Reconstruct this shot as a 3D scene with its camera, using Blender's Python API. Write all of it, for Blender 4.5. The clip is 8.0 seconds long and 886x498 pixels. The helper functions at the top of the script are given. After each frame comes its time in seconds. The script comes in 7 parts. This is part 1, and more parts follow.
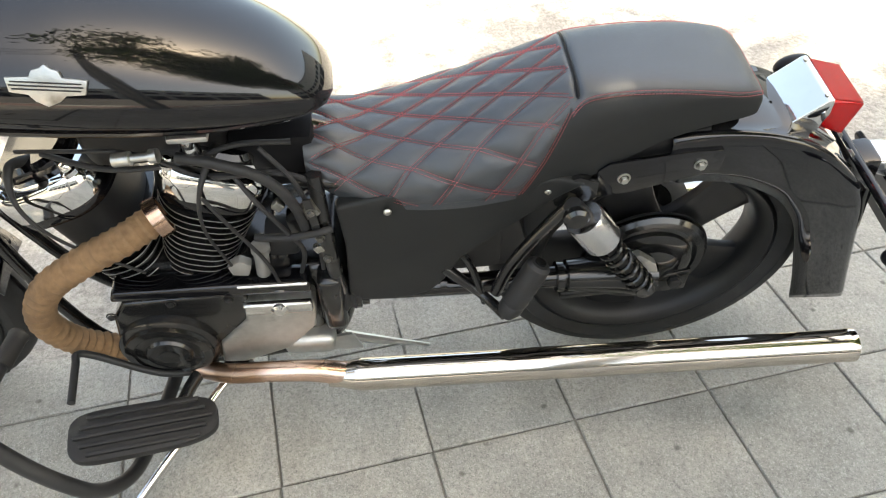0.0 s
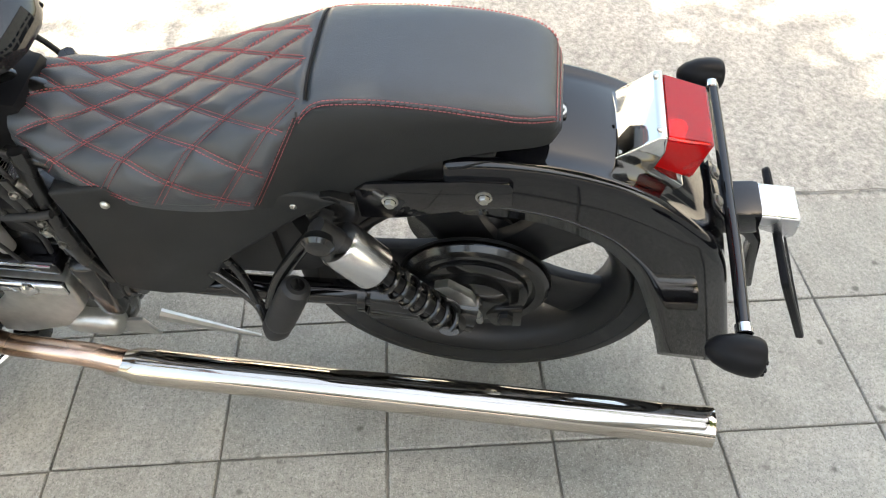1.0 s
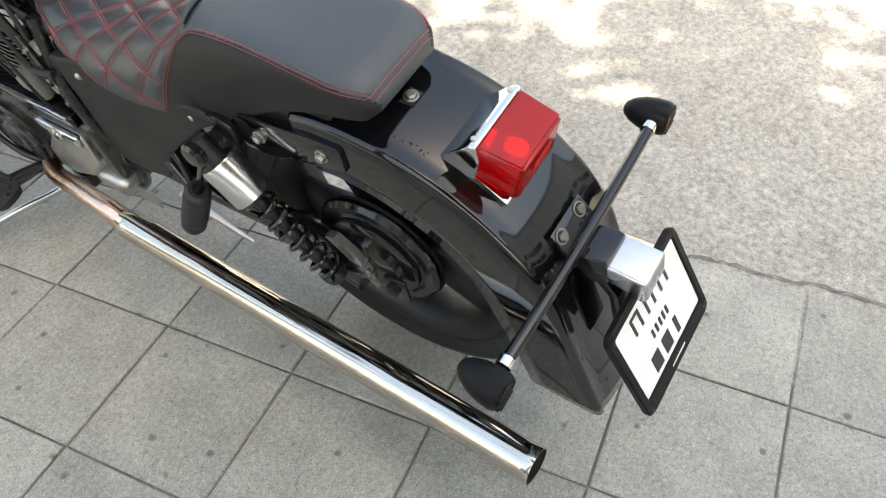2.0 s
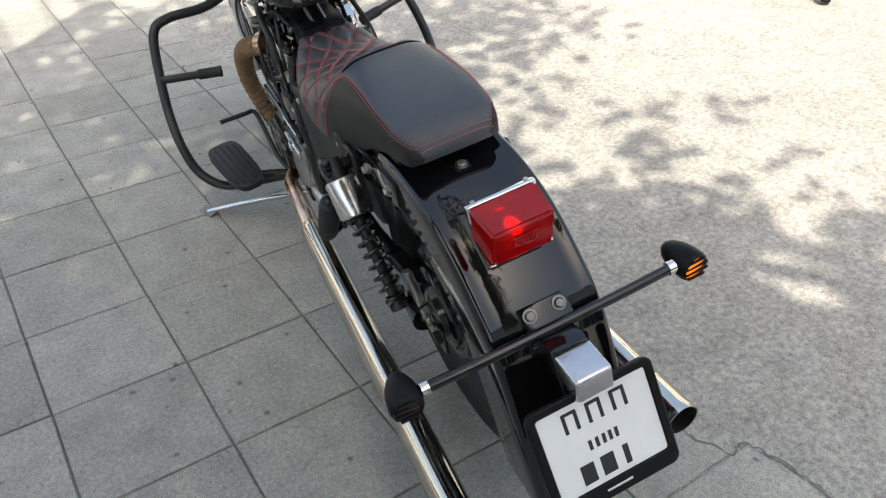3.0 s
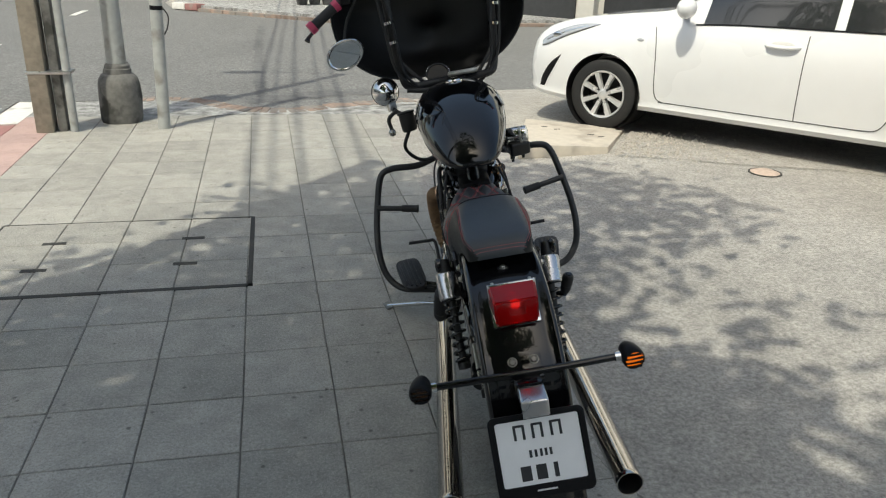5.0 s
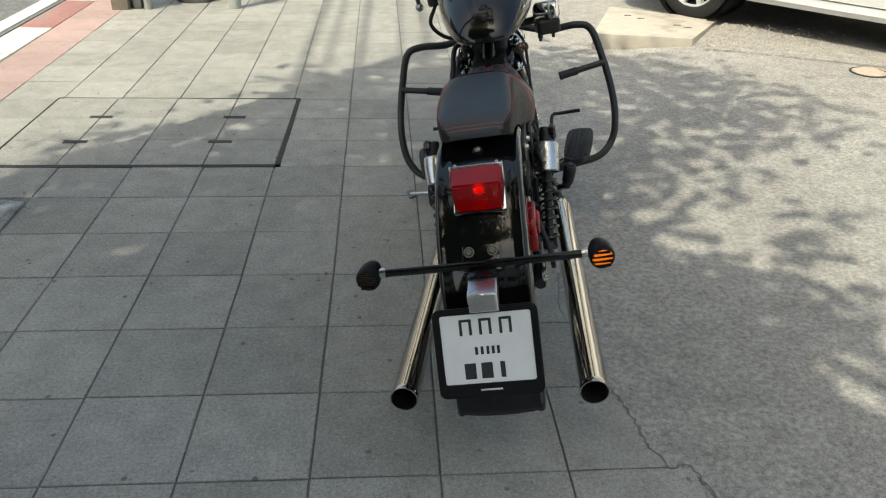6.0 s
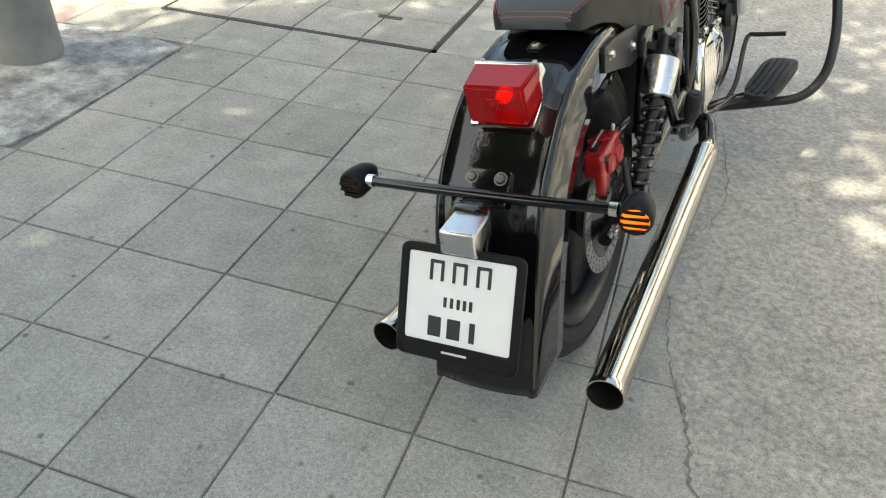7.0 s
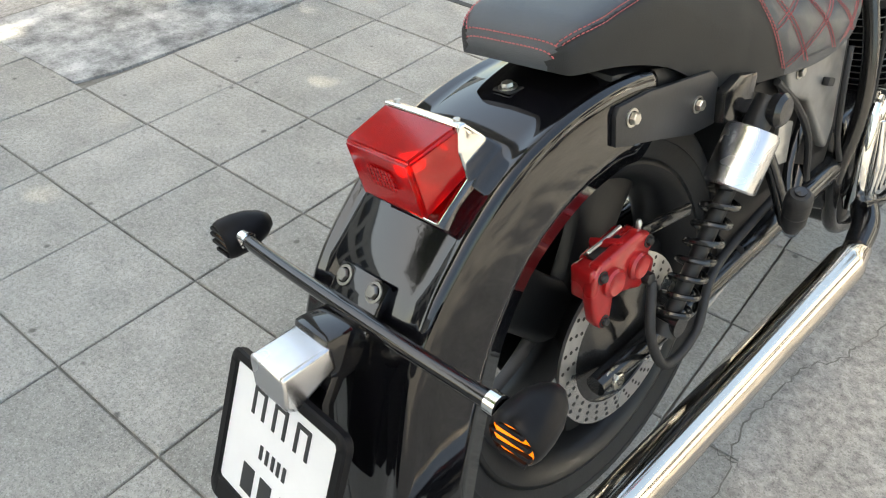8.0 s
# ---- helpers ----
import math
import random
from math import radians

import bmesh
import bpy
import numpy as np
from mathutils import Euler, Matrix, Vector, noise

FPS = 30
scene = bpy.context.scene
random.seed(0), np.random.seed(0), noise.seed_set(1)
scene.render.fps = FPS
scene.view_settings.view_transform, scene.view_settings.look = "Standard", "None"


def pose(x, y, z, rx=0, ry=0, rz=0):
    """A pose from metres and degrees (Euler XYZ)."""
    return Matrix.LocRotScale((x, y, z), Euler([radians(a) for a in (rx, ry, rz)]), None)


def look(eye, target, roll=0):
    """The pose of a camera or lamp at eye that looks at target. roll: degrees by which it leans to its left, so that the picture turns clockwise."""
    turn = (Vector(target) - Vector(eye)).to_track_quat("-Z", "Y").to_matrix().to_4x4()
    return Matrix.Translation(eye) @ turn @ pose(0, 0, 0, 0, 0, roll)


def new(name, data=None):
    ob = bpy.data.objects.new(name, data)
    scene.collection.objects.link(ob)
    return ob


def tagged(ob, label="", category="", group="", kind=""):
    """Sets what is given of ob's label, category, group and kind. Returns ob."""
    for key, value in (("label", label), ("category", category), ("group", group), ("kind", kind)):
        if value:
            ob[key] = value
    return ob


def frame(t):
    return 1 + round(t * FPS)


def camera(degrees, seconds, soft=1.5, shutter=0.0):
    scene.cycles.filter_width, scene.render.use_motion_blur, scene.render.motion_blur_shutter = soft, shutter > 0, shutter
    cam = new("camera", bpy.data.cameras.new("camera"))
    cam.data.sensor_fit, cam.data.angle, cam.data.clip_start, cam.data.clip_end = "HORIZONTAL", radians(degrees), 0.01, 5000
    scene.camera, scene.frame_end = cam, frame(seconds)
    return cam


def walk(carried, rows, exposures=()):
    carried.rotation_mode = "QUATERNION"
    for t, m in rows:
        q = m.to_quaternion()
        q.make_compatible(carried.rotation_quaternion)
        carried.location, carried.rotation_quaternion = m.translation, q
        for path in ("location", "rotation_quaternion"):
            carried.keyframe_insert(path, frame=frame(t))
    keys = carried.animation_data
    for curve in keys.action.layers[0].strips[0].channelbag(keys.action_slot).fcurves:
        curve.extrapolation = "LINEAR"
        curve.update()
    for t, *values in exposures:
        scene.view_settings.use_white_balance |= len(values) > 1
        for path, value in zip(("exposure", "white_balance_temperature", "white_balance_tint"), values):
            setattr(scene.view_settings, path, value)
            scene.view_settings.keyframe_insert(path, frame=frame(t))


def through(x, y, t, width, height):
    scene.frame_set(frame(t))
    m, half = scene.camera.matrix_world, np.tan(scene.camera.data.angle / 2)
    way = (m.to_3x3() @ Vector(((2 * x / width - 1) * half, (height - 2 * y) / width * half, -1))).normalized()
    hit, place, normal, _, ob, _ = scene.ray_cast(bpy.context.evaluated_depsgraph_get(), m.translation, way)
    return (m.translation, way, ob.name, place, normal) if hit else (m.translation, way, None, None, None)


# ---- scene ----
cam = camera(60.5, 8.0, soft=1.15)
PATH = [
    (0, (-0.631, 1.184, 1.429), (0.848, 0.845, 0.126), -1.7),
    (0.5, (-0.539, 0.894, 1.384), (0.865, 0.575, -0.005), -3.1),
    (1, (-0.438, 0.582, 1.371), (0.949, 0.521, -0.068), -1.0),
    (1.5, (-0.4, 0.27, 1.364), (0.976, 0.541, -0.062), -4.1),
    (1.7, (-0.397, 0.121, 1.382), (0.929, 0.524, -0.06), -3.2),
    (2.8, (-0.271, -0.43, 1.39), (0.721, 0.745, 0.111), -1.3),
    (3, (-0.257, -0.585, 1.395), (0.655, 0.768, 0.238), 0.0),
    (3.5, (-0.261, -0.889, 1.482), (0.591, 0.648, 0.527), 1.6),
    (4, (-0.356, -1.147, 1.523), (0.426, 0.475, 0.652), -0.1),
    (4.5, (-0.339, -1.389, 1.555), (0.236, 0.374, 0.807), -2.0),
    (4.7, (-0.28, -1.483, 1.566), (0.245, 0.301, 0.829), 0.2),
    (5.8, (0.127, -1.493, 1.502), (0.282, 0.3, 0.63), 1.7),
    (6, (0.214, -1.41, 1.462), (0.348, 0.327, 0.48), 1.6),
    (6.5, (0.484, -1.215, 1.356), (0.26, 0.454, 0.278), 0.7),
    (7, (0.702, -1.001, 1.286), (0.215, 0.529, 0.094), 2.1),
    (7.5, (0.825, -0.65, 1.217), (0.115, 0.725, -0.051), 2.9),
    (8, (0.884, -0.325, 1.179), (-0.052, 0.887, -0.107), 1.8),
]
EXPOSURES = [(0.0, 2.53, 8800, 5), (1.0, 2.46, 8600, 5), (1.7, 2.39, 8500, 4), (2.8, 1.72, 7800, 5), (3.5, 0.99, 7300, 4), (4.5, 0.46, 7250, 2), (6.0, 0.72, 7650, -1), (6.5, 1.26, 8000, -1), (7.5, 2.05, 8350, 2), (8.0, 2.17, 8300, 3)]
walk(cam, [(t, look(eye, target, roll)) for t, eye, target, roll in PATH], EXPOSURES)

# ---------- daylight: high tropical sun through a street tree ----------
SUN_ELEV, SUN_AZ = 60.0, 220.0          # azimuth clockwise from +y
world = bpy.data.worlds.new("daylight")
scene.world = world
world.use_nodes = True
wn = world.node_tree.nodes
sky = wn.new("ShaderNodeTexSky")
sky.sky_type, sky.sun_disc = "NISHITA", False
sky.sun_elevation, sky.sun_rotation = radians(SUN_ELEV), radians(SUN_AZ)
sky.dust_density = 3.0
wn["Background"].inputs["Strength"].default_value = 0.15
world.node_tree.links.new(sky.outputs[0], wn["Background"].inputs["Color"])
TO_SUN = Vector((math.sin(radians(SUN_AZ)) * math.cos(radians(SUN_ELEV)), math.cos(radians(SUN_AZ)) * math.cos(radians(SUN_ELEV)), math.sin(radians(SUN_ELEV))))
sun = new("sun", bpy.data.lights.new("sun", "SUN"))
sun.data.energy, sun.data.angle, sun.data.color = 2.42, radians(0.55), (1.0, 0.972, 0.955)
sun.matrix_world = look(TO_SUN * 30, (0, 0, 0))


# ---------- materials ----------
def material(name, color, rough=0.6, metal=0.0, vary=0.12, scale=40.0, bump=0.0, bump_scale=200.0, coat=0.0, dirt=None, dirt_at=0.62, rough_vary=0.1, coords="Object", per_object=0.0, emission=None):
    m = bpy.data.materials.new(name)
    m.use_nodes = True
    t = m.node_tree
    n, l = t.nodes, t.links
    b = n["Principled BSDF"]
    co = n.new("ShaderNodeTexCoord")
    geo = n.new("ShaderNodeNewGeometry")
    src = co.outputs["Object"] if coords == "Object" else geo.outputs["Position"]
    fine = n.new("ShaderNodeTexNoise")
    fine.inputs["Scale"].default_value, fine.inputs["Detail"].default_value = scale, 6
    l.new(src, fine.inputs["Vector"])
    broad = n.new("ShaderNodeTexNoise")
    broad.inputs["Scale"].default_value, broad.inputs["Detail"].default_value = scale / 12, 4
    l.new(src, broad.inputs["Vector"])
    add = n.new("ShaderNodeMath")
    add.operation = "ADD"
    l.new(fine.outputs[0], add.inputs[0])
    l.new(broad.outputs[0], add.inputs[1])
    rng = n.new("ShaderNodeMapRange")
    rng.inputs["From Min"].default_value, rng.inputs["From Max"].default_value = 0.6, 1.4
    rng.inputs["To Min"].default_value, rng.inputs["To Max"].default_value = 1 - vary, 1 + vary
    l.new(add.outputs[0], rng.inputs["Value"])
    hsv = n.new("ShaderNodeHueSaturation")
    hsv.inputs["Color"].default_value = (*color, 1)
    if per_object:
        info = n.new("ShaderNodeObjectInfo")
        r2 = n.new("ShaderNodeMapRange")
        r2.inputs["To Min"].default_value, r2.inputs["To Max"].default_value = 1 - per_object, 1 + per_object
        l.new(info.outputs["Random"], r2.inputs["Value"])
        mul = n.new("ShaderNodeMath")
        mul.operation = "MULTIPLY"
        l.new(rng.outputs[0], mul.inputs[0])
        l.new(r2.outputs[0], mul.inputs[1])
        l.new(mul.outputs[0], hsv.inputs["Value"])
    else:
        l.new(rng.outputs[0], hsv.inputs["Value"])
    out = hsv.outputs[0]
    if dirt:
        spots = n.new("ShaderNodeTexNoise")
        spots.inputs["Scale"].default_value, spots.inputs["Detail"].default_value = scale / 5, 8
        l.new(src, spots.inputs["Vector"])
        ramp = n.new("ShaderNodeMapRange")
        ramp.inputs["From Min"].default_value, ramp.inputs["From Max"].default_value = dirt_at - 0.04, dirt_at + 0.08
        l.new(spots.outputs[0], ramp.inputs["Value"])
        mix = n.new("ShaderNodeMix")
        mix.data_type = "RGBA"
        l.new(ramp.outputs[0], mix.inputs["Factor"])
        l.new(out, mix.inputs["A"])
        mix.inputs["B"].default_value = (*dirt, 1)
        out = mix.outputs["Result"]
    l.new(out, b.inputs["Base Color"])
    rr = n.new("ShaderNodeMapRange")
    rr.inputs["From Min"].default_value, rr.inputs["From Max"].default_value = 0.3, 0.7
    rr.inputs["To Min"].default_value, rr.inputs["To Max"].default_value = max(0.02, rough - rough_vary), min(1, rough + rough_vary)
    l.new(broad.outputs[0], rr.inputs["Value"])
    l.new(rr.outputs[0], b.inputs["Roughness"])
    b.inputs["Metallic"].default_value = metal
    b.inputs["Coat Weight"].default_value = coat
    b.inputs["Coat Roughness"].default_value = 0.03
    if emission:
        b.inputs["Emission Color"].default_value, b.inputs["Emission Strength"].default_value = (*emission[0], 1), emission[1]
    if bump:
        bn = n.new("ShaderNodeTexNoise")
        bn.inputs["Scale"].default_value, bn.inputs["Detail"].default_value = bump_scale, 5
        l.new(src, bn.inputs["Vector"])
        bp = n.new("ShaderNodeBump")
        bp.inputs["Strength"].default_value, bp.inputs["Distance"].default_value = bump, 0.002
        l.new(bn.outputs[0], bp.inputs["Height"])
        l.new(bp.outputs[0], b.inputs["Normal"])
    return m


def speckled(name, color, dark, light, cell, stain, per_object=0.0, vary=0.14, rough=0.85, bump=0.5, grain=0.35, pits=0.0, pit_scale=120.0, pit_at=0.6, spot_scale=7.0, spots=0.5, mottle=0.0, mottle_scale=70.0):
    """Stone chips in cement: small dark and pale grains, broad stains, sparse dark spots."""
    m = material(name, color, rough, vary=vary, scale=9.0, bump=bump, bump_scale=260, coords="World", per_object=per_object, rough_vary=0.08)
    t = m.node_tree
    n, l = t.nodes, t.links
    b = n["Principled BSDF"]
    base = b.inputs["Base Color"].links[0].from_socket
    geo = n.new("ShaderNodeNewGeometry")
    vor = n.new("ShaderNodeTexVoronoi")
    vor.inputs["Scale"].default_value = cell
    l.new(geo.outputs["Position"], vor.inputs["Vector"])
    for lo, hi, col in ((0.0, 0.16, dark), (0.86, 1.0, light)):
        pick = n.new("ShaderNodeMath")
        pick.operation = "COMPARE"
        pick.inputs[1].default_value, pick.inputs[2].default_value = (lo + hi) / 2, (hi - lo) / 2
        sep = n.new("ShaderNodeSeparateColor")
        l.new(vor.outputs["Color"], sep.inputs[0])
        l.new(sep.outputs[0], pick.inputs[0])
        sc = n.new("ShaderNodeMath")
        sc.operation = "MULTIPLY"
        sc.inputs[1].default_value = grain
        l.new(pick.outputs[0], sc.inputs[0])
        mix = n.new("ShaderNodeMix")
        mix.data_type = "RGBA"
        l.new(sc.outputs[0], mix.inputs["Factor"])
        l.new(base, mix.inputs["A"])
        mix.inputs["B"].default_value = (*col, 1)
        base = mix.outputs["Result"]
    # sparse trodden spots
    v2 = n.new("ShaderNodeTexVoronoi")
    v2.inputs["Scale"].default_value = spot_scale
    wob = n.new("ShaderNodeTexNoise")
    wob.inputs["Scale"].default_value = 40
    l.new(geo.outputs["Position"], wob.inputs["Vector"])
    l.new(geo.outputs["Position"], v2.inputs["Vector"])
    sub = n.new("ShaderNodeMath")
    sub.operation = "MULTIPLY_ADD"
    l.new(wob.outputs[0], sub.inputs[0])
    sub.inputs[1].default_value = 0.12
    l.new(v2.outputs["Distance"], sub.inputs[2])
    near = n.new("ShaderNodeMapRange")
    near.inputs["From Min"].default_value, near.inputs["From Max"].default_value = 0.19, 0.12
    l.new(sub.outputs[0], near.inputs["Value"])
    sep2 = n.new("ShaderNodeSeparateColor")
    l.new(v2.outputs["Color"], sep2.inputs[0])
    few = n.new("ShaderNodeMath")
    few.operation = "LESS_THAN"
    few.inputs[1].default_value = 0.6
    l.new(sep2.outputs[1], few.inputs[0])
    both = n.new("ShaderNodeMath")
    both.operation = "MULTIPLY"
    l.new(near.outputs[0], both.inputs[0])
    l.new(few.outputs[0], both.inputs[1])
    half = n.new("ShaderNodeMath")
    half.operation = "MULTIPLY"
    half.inputs[1].default_value = spots
    l.new(both.outputs[0], half.inputs[0])
    mix = n.new("ShaderNodeMix")
    mix.data_type = "RGBA"
    l.new(half.outputs[0], mix.inputs["Factor"])
    l.new(base, mix.inputs["A"])
    mix.inputs["B"].default_value = (*stain, 1)
    base = mix.outputs["Result"]
    if pits:
        # open pores: dark, sunk below the surface
        pn = n.new("ShaderNodeTexNoise")
        pn.inputs["Scale"].default_value, pn.inputs["Detail"].default_value = pit_scale, 3
        l.new(geo.outputs["Position"], pn.inputs["Vector"])
        pr = n.new("ShaderNodeMapRange")
        pr.inputs["From Min"].default_value, pr.inputs["From Max"].default_value = pit_at, pit_at + 0.06
        pr.inputs["To Max"].default_value = pits
        l.new(pn.outputs[0], pr.inputs["Value"])
        mix = n.new("ShaderNodeMix")
        mix.data_type = "RGBA"
        l.new(pr.outputs[0], mix.inputs["Factor"])
        l.new(base, mix.inputs["A"])
        mix.inputs["B"].default_value = (*dark, 1)
        base = mix.outputs["Result"]
        bp = n.new("ShaderNodeBump")
        bp.invert = True
        bp.inputs["Strength"].default_value, bp.inputs["Distance"].default_value = 0.7, 0.003
        l.new(pr.outputs[0], bp.inputs["Height"])
        l.new(b.inputs["Normal"].links[0].from_socket, bp.inputs["Normal"])
        l.new(bp.outputs[0], b.inputs["Normal"])
    if mottle:
        # worn grit: clustered pale and dark grains with a rough relief
        gn = n.new("ShaderNodeTexNoise")
        gn.inputs["Scale"].default_value, gn.inputs["Detail"].default_value, gn.inputs["Roughness"].default_value = mottle_scale, 9, 0.78
        l.new(geo.outputs["Position"], gn.inputs["Vector"])
        gr = n.new("ShaderNodeMapRange")
        gr.inputs["From Min"].default_value, gr.inputs["From Max"].default_value = 0.36, 0.64
        gr.inputs["To Min"].default_value, gr.inputs["To Max"].default_value = 1 - mottle, 1 + mottle * 0.8
        l.new(gn.outputs[0], gr.inputs["Value"])
        hv = n.new("ShaderNodeHueSaturation")
        l.new(base, hv.inputs["Color"])
        l.new(gr.outputs[0], hv.inputs["Value"])
        base = hv.outputs[0]
        bp = n.new("ShaderNodeBump")
        bp.inputs["Strength"].default_value, bp.inputs["Distance"].default_value = 0.6, 0.004
        l.new(gn.outputs[0], bp.inputs["Height"])
        l.new(b.inputs["Normal"].links[0].from_socket, bp.inputs["Normal"])
        l.new(bp.outputs[0], b.inputs["Normal"])
    l.new(base, b.inputs["Base Color"])
    return m


def clear_plastic(name, color, rough=0.05, glow=0.0, through=0.8):
    m = material(name, color, rough, vary=0.04, rough_vary=0.02)
    b = m.node_tree.nodes["Principled BSDF"]
    b.inputs["Transmission Weight"].default_value = through
    b.inputs["IOR"].default_value = 1.45
    if glow:
        b.inputs["Emission Color"].default_value, b.inputs["Emission Strength"].default_value = (*color, 1), glow
    return m


TILE = speckled("paving_tile", (0.34, 0.33, 0.298), (0.12, 0.12, 0.115), (0.5, 0.49, 0.46), 420, (0.1, 0.095, 0.085), per_object=0.1, vary=0.28, grain=0.4, bump=1.0, pits=0.6, pit_scale=120, pit_at=0.655, spot_scale=13.0, spots=0.75, mottle=0.25, mottle_scale=85)
TILE_RED = speckled("red_painted_tile", (0.42, 0.3, 0.275), (0.2, 0.13, 0.11), (0.5, 0.36, 0.32), 200, (0.16, 0.1, 0.09), per_object=0.12)
JOINT = material("joint_sand", (0.175, 0.167, 0.147), 0.95, vary=0.4, scale=60, bump=0.6, coords="World")
FORECOURT = speckled("worn_asphalt_concrete", (0.36, 0.342, 0.312), (0.13, 0.125, 0.115), (0.46, 0.44, 0.4), 330, (0.2, 0.19, 0.17), vary=0.26, bump=1.0, grain=0.4, pits=0.3, pit_scale=300, pit_at=0.6, mottle=0.42, mottle_scale=52)
ASPHALT = speckled("street_asphalt", (0.17, 0.17, 0.165), (0.08, 0.08, 0.08), (0.3, 0.3, 0.29), 90, (0.08, 0.08, 0.08), vary=0.25, mottle=0.45, mottle_scale=26)
TAR = speckled("tar_repair", (0.13, 0.13, 0.13), (0.05, 0.05, 0.05), (0.22, 0.22, 0.21), 70, (0.05, 0.05, 0.05), vary=0.4)
BRICK = material("weathered_brick", (0.25, 0.185, 0.15), 0.9, vary=0.3, scale=20, bump=0.6, dirt=(0.22, 0.2, 0.18), dirt_at=0.5, coords="World", per_object=0.25)
CEMENT = speckled("cement_patch", (0.31, 0.31, 0.3), (0.12, 0.12, 0.115), (0.45, 0.45, 0.44), 200, (0.15, 0.15, 0.145), vary=0.5, bump=1.0, pits=0.35, pit_scale=60, pit_at=0.64, mottle=0.45, mottle_scale=9)
SLAB = material("concrete_slab", (0.5, 0.45, 0.38), 0.9, vary=0.16, scale=14, bump=0.5, dirt=(0.3, 0.26, 0.22), coords="World")
GRAVEL = speckled("gravel_strip", (0.42, 0.39, 0.345), (0.1, 0.1, 0.09), (0.6, 0.57, 0.52), 80, (0.15, 0.14, 0.12), vary=0.25, bump=1.0, grain=0.35)
BLACK_PAINT = material("black_gloss_paint", (0.004, 0.004, 0.005), 0.07, vary=0.1, scale=30, coat=0.65, rough_vary=0.03)
BLACK_PAINT.node_tree.nodes["Principled BSDF"].inputs["Specular IOR Level"].default_value = 0.25
BLACK_DUSTY = material("dusty_black_enamel", (0.008, 0.008, 0.008), 0.2, vary=0.35, scale=60, coat=0.3, dirt=(0.034, 0.032, 0.03), dirt_at=0.67)
WHEEL_BLACK = material("worn_black_wheel", (0.006, 0.006, 0.0065), 0.42, vary=0.3, scale=60, bump=0.1, dirt=(0.02, 0.019, 0.017), dirt_at=0.68)
BLACK_MATT = material("matt_black_metal", (0.01, 0.01, 0.0105), 0.5, vary=0.25, scale=70, bump=0.15)
POWDER = material("powder_coated_tube", (0.016, 0.017, 0.019), 0.42, vary=0.2, scale=50, bump=0.1)
RUBBER = material("black_rubber", (0.013, 0.013, 0.014), 0.62, vary=0.25, scale=60, bump=0.25, dirt=(0.045, 0.043, 0.04), dirt_at=0.68)
TYRE = material("tyre_rubber", (0.014, 0.014, 0.014), 0.7, vary=0.3, scale=50, bump=0.3, dirt=(0.036, 0.034, 0.031), dirt_at=0.66)
# some of the top's bluish sheen is put into this base colour
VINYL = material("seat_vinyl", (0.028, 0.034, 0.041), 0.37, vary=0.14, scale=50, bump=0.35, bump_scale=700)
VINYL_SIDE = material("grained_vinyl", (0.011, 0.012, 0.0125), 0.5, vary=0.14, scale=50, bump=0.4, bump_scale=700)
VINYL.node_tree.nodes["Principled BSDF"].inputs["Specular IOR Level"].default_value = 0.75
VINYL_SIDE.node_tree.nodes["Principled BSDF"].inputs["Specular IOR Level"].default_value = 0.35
GREY_METAL = material("dull_grey_metal", (0.26, 0.25, 0.235), 0.38, 0.35, vary=0.2, scale=30, dirt=(0.1, 0.095, 0.085), dirt_at=0.6)
THREAD = material("red_thread", (0.42, 0.1, 0.105), 0.6, vary=0.15)
CHROME = material("chrome", (0.72, 0.72, 0.71), 0.06, 1.0, vary=0.04, scale=30, rough_vary=0.03)
BRUSHED = material("brushed_chrome", (0.6, 0.6, 0.61), 0.26, 1.0, vary=0.06, scale=40, rough_vary=0.06)
CHROME_WARM = material("tinted_chrome", (0.67, 0.615, 0.55), 0.09, 1.0, vary=0.1, scale=16, rough_vary=0.04)
COPPER = material("heat_tinted_pipe", (0.7, 0.5, 0.4), 0.24, 1.0, vary=0.2, scale=18, dirt=(0.33, 0.2, 0.13), dirt_at=0.6)
ALLOY = material("dull_alloy", (0.5, 0.5, 0.48), 0.35, 0.9, vary=0.2, scale=50, dirt=(0.16, 0.15, 0.13), dirt_at=0.6)
FIN_EDGE = material("machined_fin", (0.36, 0.36, 0.35), 0.4, 0.8, vary=0.25, scale=60)
WRAP = material("exhaust_wrap", (0.21, 0.125, 0.065), 0.9, vary=0.3, scale=90, bump=0.8, bump_scale=500, dirt=(0.15, 0.09, 0.05), dirt_at=0.6)
RED_LENS = clear_plastic("red_lens", (0.62, 0.005, 0.008), rough=0.1, through=0.6)
BULB = material("lit_bulb", (0.9, 0.3, 0.2), 0.4, vary=0.02, emission=((1.0, 0.2, 0.1), 2.0))
AMBER = material("lit_amber_lens", (0.5, 0.1, 0.01), 0.2, vary=0.05, emission=((1.0, 0.2, 0.012), 0.42))
AMBER_OFF = clear_plastic("amber_reflector", (0.22, 0.08, 0.02))
RED_CALIPER = material("red_anodised", (0.34, 0.009, 0.011), 0.3, 0.2, vary=0.25, scale=60, coat=0.4, dirt=(0.12, 0.02, 0.02), dirt_at=0.66)
STEEL = material("bare_steel", (0.55, 0.55, 0.54), 0.3, 1.0, vary=0.15, scale=60)
BOLT = material("zinc_bolt", (0.5, 0.49, 0.45), 0.3, 1.0, vary=0.2, scale=90)
BOLT_DARK = material("dirty_bolt", (0.2, 0.195, 0.18), 0.4, 0.9, vary=0.3, scale=90)
